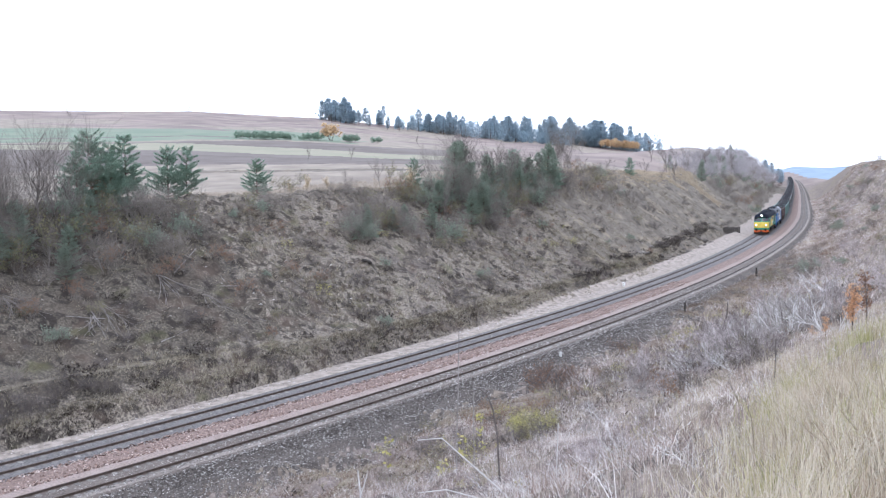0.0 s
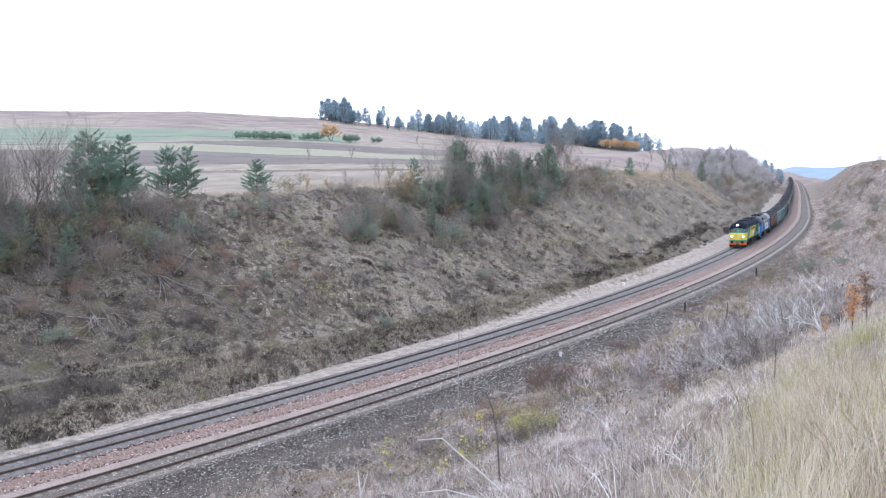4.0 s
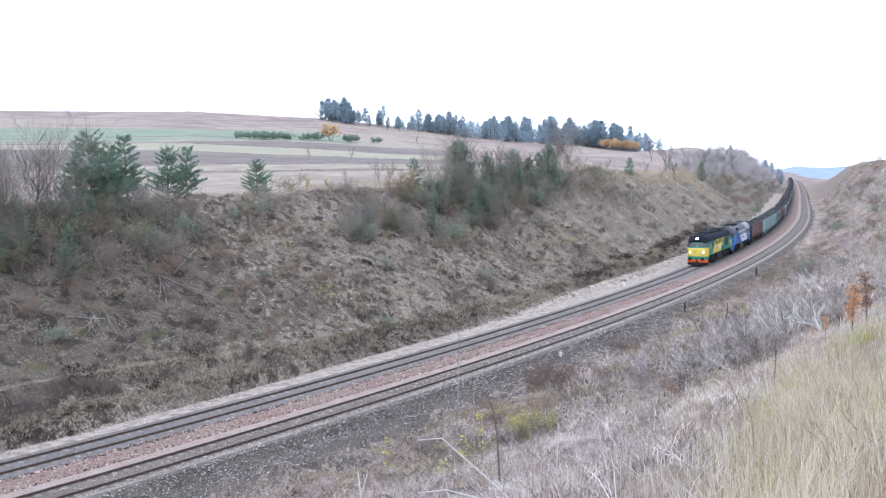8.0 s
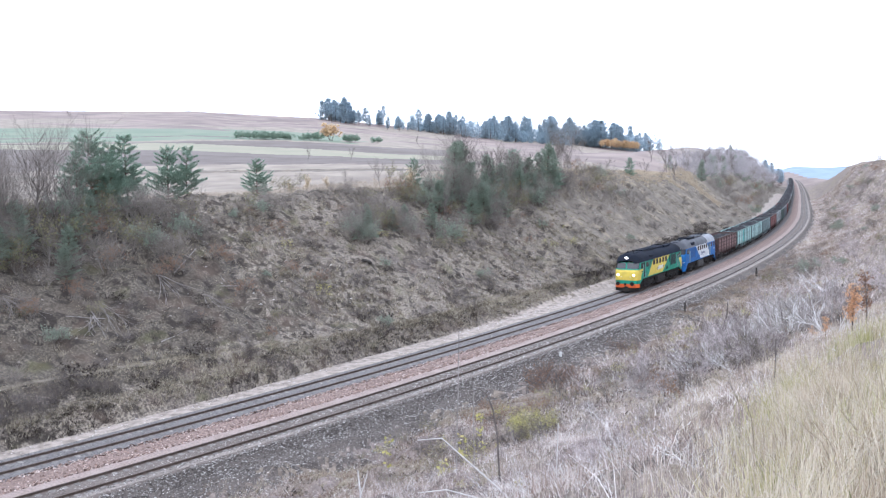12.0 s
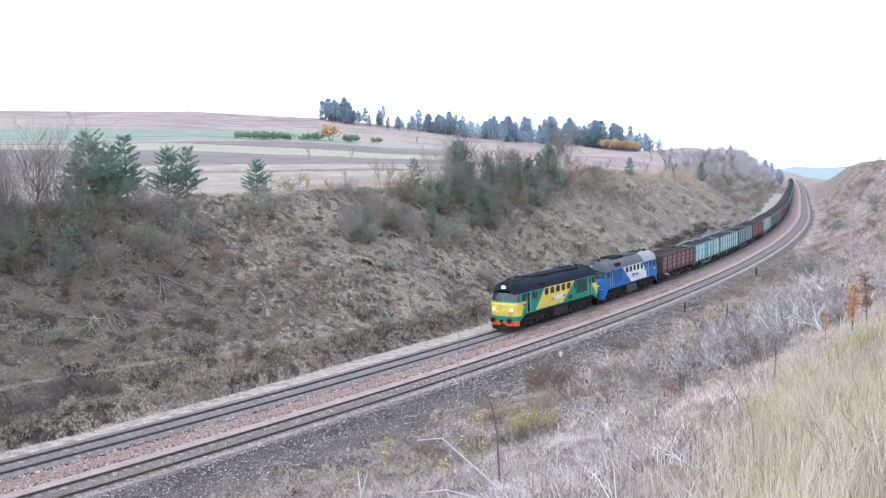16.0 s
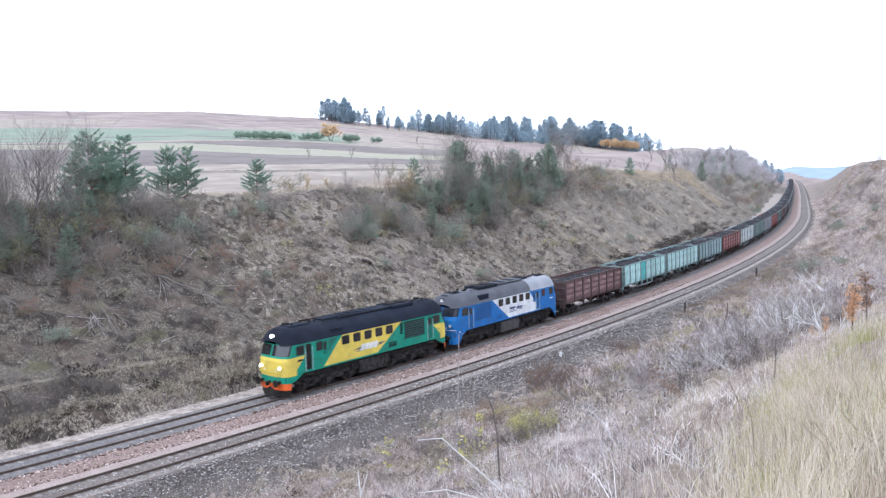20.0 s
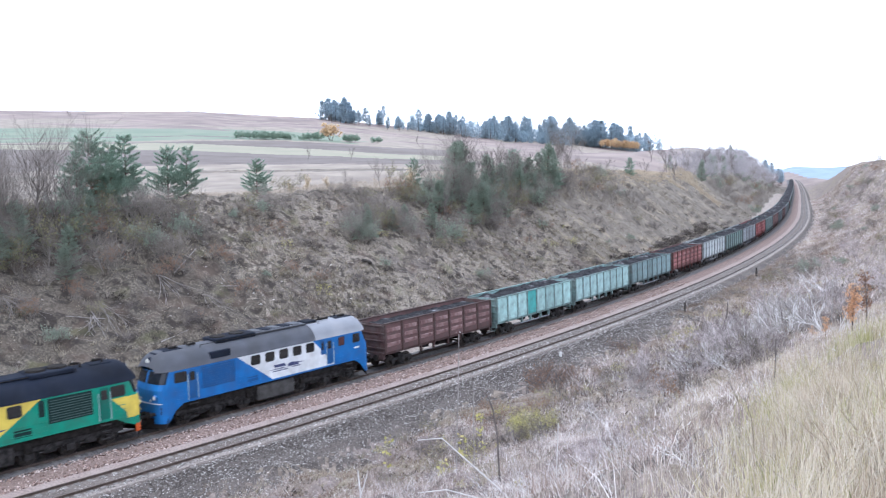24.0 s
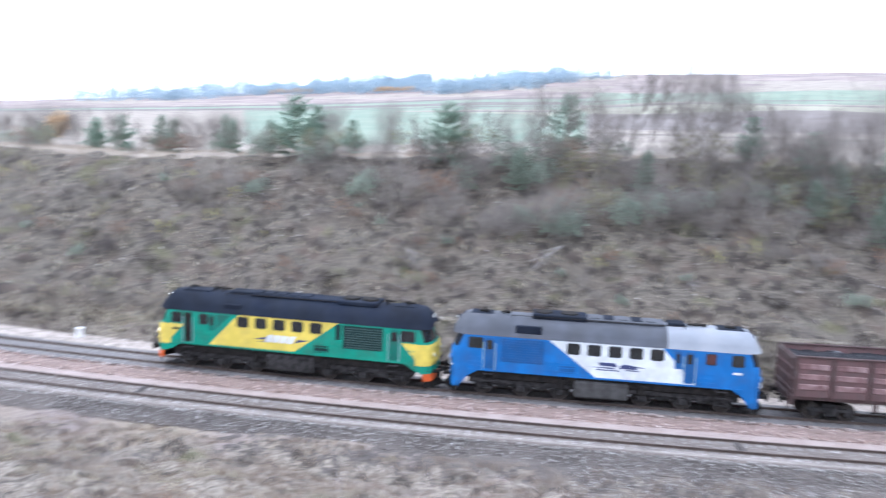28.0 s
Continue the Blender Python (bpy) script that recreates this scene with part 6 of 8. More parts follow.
for s, d, h, k in ((8, -25, 8.2, 2), (10.5, -24, 7.8, 1), (12.5, -22.5, 7.4, 0), (6.2, -24, 6.4, 1), (14.5, -22.5, 7.0, 2), (16, -23.5, 6.2, 1), (9, -22.5, 5.6, 1), (18, -24, 7.6, 0), (20.5, -23, 6.8, 1),
                   (22, -28, 10.5, 1), (25.5, -27, 10.5, 0), (29, -28.5, 11.0, 1), (32.5, -27.5, 7.0, 2), (35.5, -29, 7.2, 0), (20, -29.5, 7.6, 2), (17, -28, 7.4, 1), (40, -28, 6.0, 0), (44.5, -29, 5.2, 2), (49, -28.5, 5.0, 1), (53, -29.5, 5.2, 0), (58, -29, 4.6, 2), (66, -30, 4.2, 1), (30.5, -24, 6.4, 0), (23, -24, 6.6, 2), (-46, -24.5, 8.0, 0), (-48.5, -22.5, 6.4, 2), (-55.5, -25.5, 7.2, 0), (-58.5, -24, 6.0, 1), (-64.5, -25.5, 6.6, 0), (-69, -24.5, 5.6, 1), (-72.5, -25, 5.4, 2), (-75, -24, 4.8, 1), (-82, -25, 5.0, 2), (-43, -21.5, 5.2, 1), (-52, -19.5, 4.8, 0), (-88, -24.5, 4.6, 1), (-93, -23, 4.0, 0)):
    x, y, z = ground_at(s, d)
    if k == 1:
        plant("bare_tree", TREES[k], ("trunk", ""), x, y, z, h / 7.0, "slender leafless tree in the thicket on the bank", "tree", "bare trees in the thickets", 0.08)
    else:
        plant("bare_willow", FANS[k // 2], ("branchwork", ""), x, y, z, h / 8.5, "leafless many-stemmed willow in the thicket on the bank", "tree", "bare willows in the thickets", 0.06)
PALE_BIRCH = tree_meshes(70, 5.0, M_OLIVE_LEAF, 260, 0.16)
for s, d, h in ((11, -20.5, 4.2), (13.5, -19.5, 3.6), (4, -22.5, 3.2), (17, -20, 3.8), (24, -22, 4.4), (-57, -20, 3.6), (-47, -19, 3.4), (-41, -29, 3.6), (-42.6, -28.4, 3.0), (-12, -24, 3.6), (-4, -23, 3.8), (8, -21, 4.4), (51, -27, 3.8), (-24, -29, 2.8)):
    x, y, z = ground_at(s, d)
    plant("birch_sapling", PALE_BIRCH, ("trunk", "foliage"), x, y, z, h / 5.0, "thin sapling with the last faded leaves", "tree", "saplings on the bank", 0.06)
# taller growth in the thicket half way along the crest
M_CREAM_LEAF = ramp_mat("faded_cream_leaves", [(0.60, 0.48, 0.32), (0.72, 0.62, 0.46), (0.50, 0.40, 0.28)], thin=0.6)
CREAM_TREE = tree_meshes(74, 5.0, M_CREAM_LEAF, 900, 0.17)
for s, d, h in ((-43.5, -27.6, 3.8), (-26.5, -30.5, 2.4), (-29.5, -30, 2.0), (-23.6, -30.5, 1.8), (-81.5, -26, 5.0)):
    x, y, z = ground_at(s, d)
    plant("pale_tree", CREAM_TREE, ("trunk", "foliage"), x, y, z, h / 5.0, "small tree with faded cream leaves on the crest", "tree", "pale-leaved trees on the crest", 0.05)
for s, d, h, k in ((-52, -26.5, 9.8, 1), (-53.5, -26, 8.8, 0), (-58.5, -25.5, 8.4, 1), (-63, -25.5, 7.8, 1), (-69, -26, 7.4, 1), (-75, -26, 6.0, 1), (-84, -26, 7.0, 1), (-93, -27.5, 9.6, 0), (-95.5, -26.5, 8.0, 1), (-100, -26, 5.5, 1)):
    x, y, z = ground_at(s, d)
    if k:
        plant("bare_tree", TREES[int(-s) % 3], ("trunk", ""), x, y, z, h / 7.0, "slender leafless tree in the thicket on the bank", "tree", "bare trees in the thickets", 0.06)
    else:
        plant("bare_willow", FANS[int(-s) % 2], ("branchwork", ""), x, y, z, h / 8.5, "leafless many-stemmed willow in the thicket on the bank", "tree", "bare willows in the thickets", 0.06)
for s, d, h in ((-80.2, -24.8, 8.4), (-78, -25.5, 6.4), (-68, -24.5, 6.2), (-73.5, -25, 5.6), (-52.6, -25.8, 8.2)):
    x, y, z = ground_at(s, d)
    plant("pine_tree", PINE_OLD, ("trunk", "crown"), x, y, z, h / 6.0, "tall grey-green pine rising out of the bare thicket", "pine", "pines along the crest", 0.04)
rgc = np.random.default_rng(61)
for k in range(26):
    s = rgc.uniform(60, 128)
    x, y, z = ground_at(s, -32 - (s - 60) * 0.15 - rgc.uniform(0, 6))
    if k % 4 == 0:
        plant("pine_tree", PINE_OLD, ("trunk", "crown"), x, y, z, rgc.uniform(0.5, 0.8), "grey-green pine in the hedge along the crest", "pine", "pines along the crest", 0.05)
    else:
        plant("bare_willow", FANS[k % 2], ("branchwork", ""), x, y, z, rgc.uniform(0.32, 0.6), "leafless bushy willow in the hedge along the crest", "tree", "bare willows in the thickets", 0.06)
ORANGE_TREE = tree_meshes(72, 5.0, M_LARCH, 1500, 0.28)
for s, d, h in ((106.7, -42, 4.6),):
    x, y, z = ground_at(s, d)
    plant("golden_tree", ORANGE_TREE, ("trunk", "foliage"), x, y, z, h / 5.0, "small tree in golden autumn leaf at the field edge", "tree")

# ---------------------------------------------------------------- scrub on the far bank
SHRUBS = [shrub_mesh(80 + k, 2.4, stems=10, depth=3) for k in range(4)]
SHRUBS += [shrub_mesh(90 + k, 2.2, stems=7, depth=3, leaf=(M_OLIVE_LEAF, M_NEEDLE_OLD, M_RUST_LEAF)[k], leaves=(600, 1300, 500)[k], leaf_size=0.13) for k in range(3)]
LABELS = ("leafless grey-brown shrub on the far bank",) * 4 + ("shrub with faded olive leaves on the far bank", "grey-green leafy shrub on the far bank", "shrub with rust brown leaves on the far bank")
rng = np.random.default_rng(33)
# thickets along the crest, spilling down the slope, with gaps between them
for s0, s1, d0, d1, n, z0, z1 in ((-76, -56, -29, -20, 24, 0.8, 1.5), (-104, -76, -28, -21.5, 14, 0.7, 1.3), (-57, -36, -28.5, -16.5, 26, 0.8, 1.4), (-34, -21, -22.5, -18, 20, 0.8, 1.3), (-36, 0, -29, -22, 22, 0.4, 0.9), (-4, 18, -28.5, -18.5, 36, 0.7, 1.3), (12, 46, -29.5, -18, 60, 0.8, 1.5), (44, 66, -29, -20, 30, 0.7, 1.3), (66, 108, -29, -12, 12, 0.4, 0.9), (76, 112, -41, -35, 14, 0.8, 1.3), (-130, -76, -28, -18, 22, 0.5, 1.1)):
    for _ in range(n):
        s, d = rng.uniform(s0, s1), rng.uniform(d0, d1)
        x, y, z = ground_at(s, d)
        k = int(rng.choice(7, p=[0.16, 0.16, 0.16, 0.16, 0.14, 0.12, 0.10]))
        plant("shrub" if s < 0 else "scrub_bush", SHRUBS[k], ("branchwork", "foliage"), x, y, z, rng.uniform(z0, z1), LABELS[k], "shrub", "shrubs on the far bank" if s < 0 else "scrub along the crest", 0.1)
# low growth lower down the slope
for _ in range(150):
    s, d = rng.uniform(-100, 100), rng.uniform(-24, -7)
    x, y, z = ground_at(s, d)
    k = int(rng.choice(7, p=[0.12, 0.12, 0.12, 0.12, 0.2, 0.12, 0.2]))
    plant("low_shrub", SHRUBS[k], ("branchwork", "foliage"), x, y, z, rng.uniform(0.22, 0.6), LABELS[k].replace("shrub", "low shrub"), "shrub", "low shrubs on the far bank", 0.15)
# last coloured leaves among the scrub
YELLOW_SHRUB = shrub_mesh(97, 1.6, stems=6, depth=3, leaf=M_YELLOW_LEAF, leaves=260, leaf_size=0.12)
for _ in range(70):
    s, d = rng.uniform(-70, 95), rng.uniform(-26, -12)
    x, y, z = ground_at(s, d)
    if rng.uniform() < 0.55:
        plant("low_shrub", SHRUBS[6], ("branchwork", "foliage"), x, y, z, rng.uniform(0.3, 0.7), "low shrub with rust brown leaves on the far bank", "shrub", "low shrubs on the far bank", 0.15)
    else:
        plant("low_shrub", YELLOW_SHRUB, ("branchwork", "foliage"), x, y, z, rng.uniform(0.3, 0.8), "low shrub with the last yellow leaves on the far bank", "shrub", "low shrubs on the far bank", 0.15)
# single trees on the brow
for s, d, h, k in ((-266.4, -46.4, 11.5, 0), (-291.9, -83.3, 9.0, 1), (-541.7, -154.6, 8.0, 2), (-268.9, -72.9, 6.5, 0), (-273.1, -40.6, 9, 2), (-263.0, -33.1, 11, 1), (-255.1, -27.2, 9.5, 0), (-290.5, -25.4, 8.5, 2), (-329.4, -21.5, 9, 1)):
    x, y, z = ground_at(s, d)
    plant("bare_tree", TREES[k], ("trunk", ""), x, y, z, h / 7.0, "wide leafless tree standing on the brow of the bank", "tree", "bare trees along the crest", 0.04)
# thick scrub on the distant crest
# grey twigs lightened in colour for the haze of distance
M_TWIG_HAZE = mat("hazed_scrub_twigs", (0.31, 0.288, 0.295), (0.44, 0.41, 0.415), rough=0.9, scale=0.4, bump=0, random_value=0.2)
FAR_SCRUB = [shrub_mesh(180 + k, 2.4, stems=9, depth=3, twig=M_TWIG_HAZE, r=0.013) for k in range(3)]
for _ in range(95):
    s = -235 - 420 * rng.uniform(0, 1) ** 1.2
    d = rng.uniform(-36, np.interp(s, [-500, -235], [-10, -24]))
    x, y, z = ground_at(s, d)
    plant("crest_scrub", FAR_SCRUB[int(rng.integers(0, 3))], ("branchwork", "foliage"), x, y, z, rng.uniform(1.6, 3.6), "tall bare scrub on the distant crest of the cutting", "shrub", "scrub on the distant crest", 0.1)
for _ in range(110):
    s, d = -215 - 400 * rng.uniform(0, 1) ** 1.3, rng.uniform(-22, -8)
    x, y, z = ground_at(s, d)
    plant("shrub", SHRUBS[int(rng.integers(0, 7))], ("branchwork", "foliage"), x, y, z, rng.uniform(0.8, 1.5), "low scrub on the distant far bank", "shrub", "scrub on the distant bank", 0.1)
for _ in range(110):
    s = rng.uniform(-680, -330)
    d = rng.uniform(-40, -16)
    x, y, z = ground_at(s, d)
    plant("crest_scrub", FAR_SCRUB[int(rng.integers(0, 3))], ("branchwork", "foliage"), x, y, z, rng.uniform(1.4, 2.8), "bare scrub at the far end of the cutting", "shrub", "scrub on the distant crest", 0.1)
for k in range(46):
    s, d = -205 - 330 * rng.uniform(0, 1), rng.uniform(-38, -22)
    x, y, z = ground_at(s, d)
    if k % 3:
        plant("bare_tree", TREES[k % 3], ("trunk", ""), x, y, z, rng.uniform(0.7, 1.5), "tall leafless tree on the distant crest", "tree", "bare trees on the distant crest", 0.05)
    else:
        plant("pine_tree", PINE_OLD, ("trunk", "crown"), x, y, z, rng.uniform(0.7, 1.3), "grey-green pine among the scrub on the distant crest", "pine", "pines along the crest", 0.05)

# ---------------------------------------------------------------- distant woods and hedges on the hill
FAR_PINES = [pine_meshes(100 + k, 9.0, M_NEEDLE_HAZE, sparse=0.85, bare=(0.4, 0.22, 0.06)[k], width=(0.30, 0.36, 0.36)[k], tufts=6, big=2.6) for k in range(3)]


def at_polar(az, r):
    x, y = r * math.sin(radians(az)), r * math.cos(radians(az))
    return x, y, float(ground_height([x], [y], False)[0])


def wood(a0, a1, r0, r1, n, h0, h1, label, sparse=None):
    for k in range(n):
        az = rng.uniform(a0, a1)
        x, y, z = at_polar(az, rng.uniform(r0, r1))
        plant("far_pine", FAR_PINES[int(rng.integers(0, 3))], ("trunk", "crown"), x, y, z, rng.uniform(h0, h1) / 9.0 * (0.62 + 0.6 * float(hash_noise(az * 1.7, 0.5, 77))), label, "pine", "far woods", 0.02)


wood(-8.2, -6.0, 800, 850, 20, 16, 25, "tall dark pine in the clump on the hilltop")
wood(-6.0, -3.6, 800, 850, 12, 9, 20, "thin dark pine on the hilltop")
wood(-3.6, -0.4, 760, 830, 16, 6, 13, "low dark pine on the skyline")
wood(-1.6, 1.8, 770, 840, 28, 14, 24, "dark pine in the hilltop wood")
wood(1.6, 9.0, 735, 830, 58, 13, 24, "dark pine in the wood along the hill")
wood(8.4, 14.2, 780, 850, 52, 14, 25, "dark pine in the wood along the hill")
wood(-71, -44, 720, 850, 50, 8, 12, "dark pine in the far wood beyond the fields")
wood(-57.5, -53.5, 800, 850, 26, 9, 14, "dark pine at the edge of the far wood")


def far_canopy(name, ranges, seed, label):
    """Closed canopy of a far wood: clouds of small leaf faces, one object."""
    rg = np.random.default_rng(seed)
    P = []
    for a0, a1, r0, r1, n, h0, h1 in ranges:
        for _ in range(n):
            az = rg.uniform(a0, a1) + rg.normal(0, 0.3)
            r, h = rg.uniform(r0, r1), rg.uniform(h0, h1) * (0.62 + 0.95 * float(hash_noise(az * 1.4, 0.5, 78)))
            az = math.radians(az)
            x, y = r * math.sin(az), r * math.cos(az)
            z = float(ground_height([x], [y], False)[0])
            k = 70
            u = rg.uniform(0.0, 1, k)
            w = h * 0.30 * np.sqrt(np.clip(1 - (u - 0.25) ** 2 / 0.6, 0.02, 1)) * rg.uniform(0.2, 1, k)
            t = rg.uniform(0, math.tau, k)
            P.append(np.stack([x + w * np.cos(t), y + w * np.sin(t), z + 0.3 + u * h], 1))
    C = np.concatenate(P)
    V = (C[:, None, :] + rg.normal(0, 0.62, (len(C), 3, 3))).reshape(-1, 3)
    me = mesh_of(name, V, [tuple(f) for f in np.arange(len(V)).reshape(-1, 3)], M_NEEDLE_HAZE)
    return tagged(new(name, me), label, "wood", kind="stuff")


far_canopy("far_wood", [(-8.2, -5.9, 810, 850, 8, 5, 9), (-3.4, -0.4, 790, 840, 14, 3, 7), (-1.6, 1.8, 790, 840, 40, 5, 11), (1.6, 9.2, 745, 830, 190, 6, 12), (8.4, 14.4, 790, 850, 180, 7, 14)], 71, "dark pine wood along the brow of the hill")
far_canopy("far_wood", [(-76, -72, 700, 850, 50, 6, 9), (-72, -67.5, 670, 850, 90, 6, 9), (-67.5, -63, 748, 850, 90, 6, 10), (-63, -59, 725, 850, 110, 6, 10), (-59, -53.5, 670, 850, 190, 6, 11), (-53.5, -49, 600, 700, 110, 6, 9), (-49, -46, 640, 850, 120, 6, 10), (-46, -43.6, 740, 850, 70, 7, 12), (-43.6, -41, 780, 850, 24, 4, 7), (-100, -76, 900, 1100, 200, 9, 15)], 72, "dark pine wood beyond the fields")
LARCH = tree_meshes(110, 9.0, M_LARCH, 900, 0.6)
for k in range(14):
    x, y, z = at_polar(11.0 + k * 0.17, 768 + rng.uniform(-6, 6))
    plant("larch", LARCH, ("trunk", "foliage"), x, y, z, rng.uniform(1.0, 1.35), "golden larch in front of the dark wood", "larch", "row of golden larches")
for az, r in [(-57.3 + k * 0.34, 668) for k in range(8)] + [(-64.2 + k * 0.5, 735) for k in range(6)]:
    x, y, z = at_polar(az, r + rng.uniform(-8, 8))
    plant("larch", LARCH, ("trunk", "foliage"), x, y, z, rng.uniform(0.6, 0.8), "golden larch at the edge of the far wood", "larch", "golden larches by the far wood")
HEDGE = shrub_mesh(120, 4.0, stems=12, depth=2, leaf=M_NEEDLE, leaves=1300, leaf_size=0.5, wide=0.9)
GOLD = shrub_mesh(121, 5.0, stems=12, depth=2, leaf=M_LARCH, leaves=1800, leaf_size=0.5, wide=0.4)
x, y, z = at_polar(-7.37, 396)
plant("golden_tree", GOLD, ("branchwork", "foliage"), x, y, z, 1.4, "round tree in golden autumn leaf between the fields", "tree")
for az in (-13.35, -12.66, -12.21, -11.73, -11.51, -10.88, -10.39, -10.21, -9.27, -8.7, -8.18, -6.24, -5.89, -4.32):
    x, y, z = at_polar(az, 392 + rng.uniform(-5, 5))
    plant("field_bush", HEDGE, ("branchwork", "foliage"), x, y, z, rng.uniform(0.5, 0.95), "dark green bush in the row between the fields", "bush", "bushes between the fields")
for az, r, h in ((-23.7, 690, 1.6), (-16.6, 840, 1.0), (-1.5, 480, 0.9), (-6.1, 205, 0.55), (-9.0, 200, 0.5), (-42, 840, 1.2), (-49.6, 848, 1.9), (-38, 845, 1.0)):
    x, y, z = at_polar(az, r)
    plant("bare_tree", TREES[1], ("trunk", ""), x, y, z, h, "lone bare tree out on the fields", "tree")

wood(21.2, 22.3, 700, 760, 14, 9, 14, "dark pine beyond the end of the cutting")

# ---------------------------------------------------------------- near bank scrub
random.seed(8)
NEAR = [shrub_mesh(130 + k, 2.2, stems=5, depth=3, r=0.02, wide=0.9, twig=M_TWIG_NEAR) for k in range(3)]
NEAR_PALE = shrub_mesh(134, 2.2, stems=4, depth=3, r=0.026, wide=0.9, twig=M_DEAD_BRANCH)
NEAR_DARK = [shrub_mesh(136 + k, 2.0, stems=4, depth=3, r=0.028, wide=1.0, twig=M_TWIG_DARK) for k in range(2)]
NEAR_LEAF = [shrub_mesh(140, 1.8, 3, 2, M_ORANGE_LEAF, 2000, 0.065, r=0.014, wide=0.1), shrub_mesh(141, 1.2, 9, 2, M_YELLOW_LEAF, 300, 0.06, r=0.01), shrub_mesh(142, 1.0, 8, 2, M_RUST_LEAF, 260, 0.06, r=0.01), shrub_mesh(143, 1.1, 9, 3, M_OLIVE_LEAF, 420, 0.05, r=0.009)]
for s, d, k, size in ((-4.8, 25.2, 0, 1.0), (-7, 24, 1, 1.1), (-3, 27, 2, 1.05), (-1, 24, 0, 0.9), (0.5, 27.5, 1, 1.0), (-10, 26, 2, 1.2), (-13, 23, 0, 1.1), (-6, 29, 1, 1.1), (2, 30, 2, 0.9), (3.5, 25.5, 1, 0.8), (-9, 30, 0, 1.1), (-14, 28, 2, 1.2), (-18, 25, 1, 1.3), (-20, 29, 0, 1.2), (5.5, 29, 2, 0.8), (8, 33, 1, 0.75), (-24, 22, 0, 1.2), (-30, 27, 2, 1.4), (-36, 24, 1, 1.3), (-28, 31, 0, 1.2), (11, 27, 0, 0.6), (13.5, 24, 1, 0.6), (-46, 26, 2, 1.4), (-58, 24, 0, 1.5), (-42, 30, 1, 1.2), (-2, 19, 2, 0.7), (-10, 19, 0, 0.8), (-18, 18, 1, 0.8), (-70, 27, 1, 1.4), (-80, 20, 0, 1.2), (-90, 26, 2, 1.3), (-100, 18, 1, 1.2), (-110, 24, 0, 1.4), (-125, 17, 2, 1.3), (-140, 22, 1, 1.5), (-150, 15, 0, 1.2), (-165, 20, 2, 1.5), (-180, 16, 1, 1.4), (-200, 20, 0, 1.6), (-220, 17, 2, 1.5), (-240, 22, 1, 1.6), (-84, 31, 2, 1.4), (-104, 30, 1, 1.4), (-66, 19, 0, 1.1), (-54, 17, 2, 1.0), (-128, 28, 0, 1.5), (-260, 26, 2, 1.8), (-300, 30, 0, 2.0)):
    x, y, z = ground_at(s, d)
    plant("bramble_shrub", NEAR[k], ("branchwork", ""), x, y, z, size, "tangled leafless grey shrub on the near bank", "shrub", "tangled shrubs on the near bank", 0.12)
rgn = np.random.default_rng(81)
for k in range(34):
    s, d = rgn.uniform(-24, 8), rgn.uniform(23, 35)
    x, y, z = ground_at(s, d)
    plant("gnarled_bush", NEAR_DARK[k % 2], ("branchwork", ""), x, y, z, rgn.uniform(0.4, 0.9), "gnarled dark leafless bush on the near bank", "shrub", "dark bushes on the near bank", 0.3)
for k in range(90):
    x, y, z = at_polar(rgn.uniform(-8, 16), rgn.uniform(13, 34))
    m = (NEAR[0], NEAR[1], NEAR_DARK[0], NEAR_LEAF[2], NEAR_LEAF[3], NEAR_LEAF[1])[k % 6]
    plant("low_shrub", m, ("branchwork", "foliage"), x, y, z, rgn.uniform(0.16, 0.42), "low half-dead shrub among the weeds of the near bank", "shrub", "low shrubs on the near bank", 0.3)
for _ in range(22):
    s, d = rgn.uniform(-26, 8), rgn.uniform(22, 34)
    x, y, z = ground_at(s, d)
    plant("dead_bush", NEAR_PALE, ("branchwork", ""), x, y, z, rgn.uniform(0.3, 0.75), "pale weathered dead bush on the near bank", "shrub", "pale dead bushes", 0.4)
for _ in range(8):
    s, d = rgn.uniform(-24, 7), rgn.uniform(23, 34)
    x, y, z = ground_at(s, d)
    plant("bramble_shrub", NEAR[int(rgn.integers(0, 3))], ("branchwork", ""), x, y, z, rgn.uniform(0.45, 1.0), "tangled leafless grey shrub on the near bank", "shrub", "tangled shrubs on the near bank", 0.25)
for _ in range(60):
    s, d = rgn.uniform(-26, 18), rgn.uniform(19, 34)
    x, y, z = ground_at(s, d)
    k = (3, 3, 3, 1, 2, 2)[int(rgn.integers(0, 6))]
    plant("leafy_shrub", NEAR_LEAF[k], ("branchwork", "foliage"), x, y, z, rgn.uniform(0.5, 1.2), ("", "low shrub with yellow-green leaves in the scrub", "low shrub with rust brown leaves in the scrub", "low shrub with small olive leaves in the scrub")[k], "shrub", "leafy shrubs on the near bank", 0.25)
for s, d, size in ((-4.5, 29.5, 1.3), (-8.5, 29.5, 1.1), (-12, 27.5, 0.9), (-1.5, 30.5, 0.9), (3.0, 31.0, 0.7), (-6.5, 26.0, 0.8), (-15, 30, 0.9)):
    x, y, z = ground_at(s, d)
    plant("dead_bush", NEAR_PALE, ("branchwork", ""), x, y, z, size, "large bleached dead bush with forked branches", "shrub", "pale dead bushes", 0.3)
for _ in range(90):
    s, d = rgn.uniform(-45, 10), rgn.uniform(12.5, 27)
    x, y, z = ground_at(s, d)
    plant("leafy_shrub", NEAR_LEAF[(2, 2, 2, 3, 1, 1)[int(rgn.integers(0, 6))]], ("branchwork", "foliage"), x, y, z, rgn.uniform(0.5, 1.1), "low shrub with a few faded leaves on the near bank", "shrub", "leafy shrubs on the near bank", 0.2)
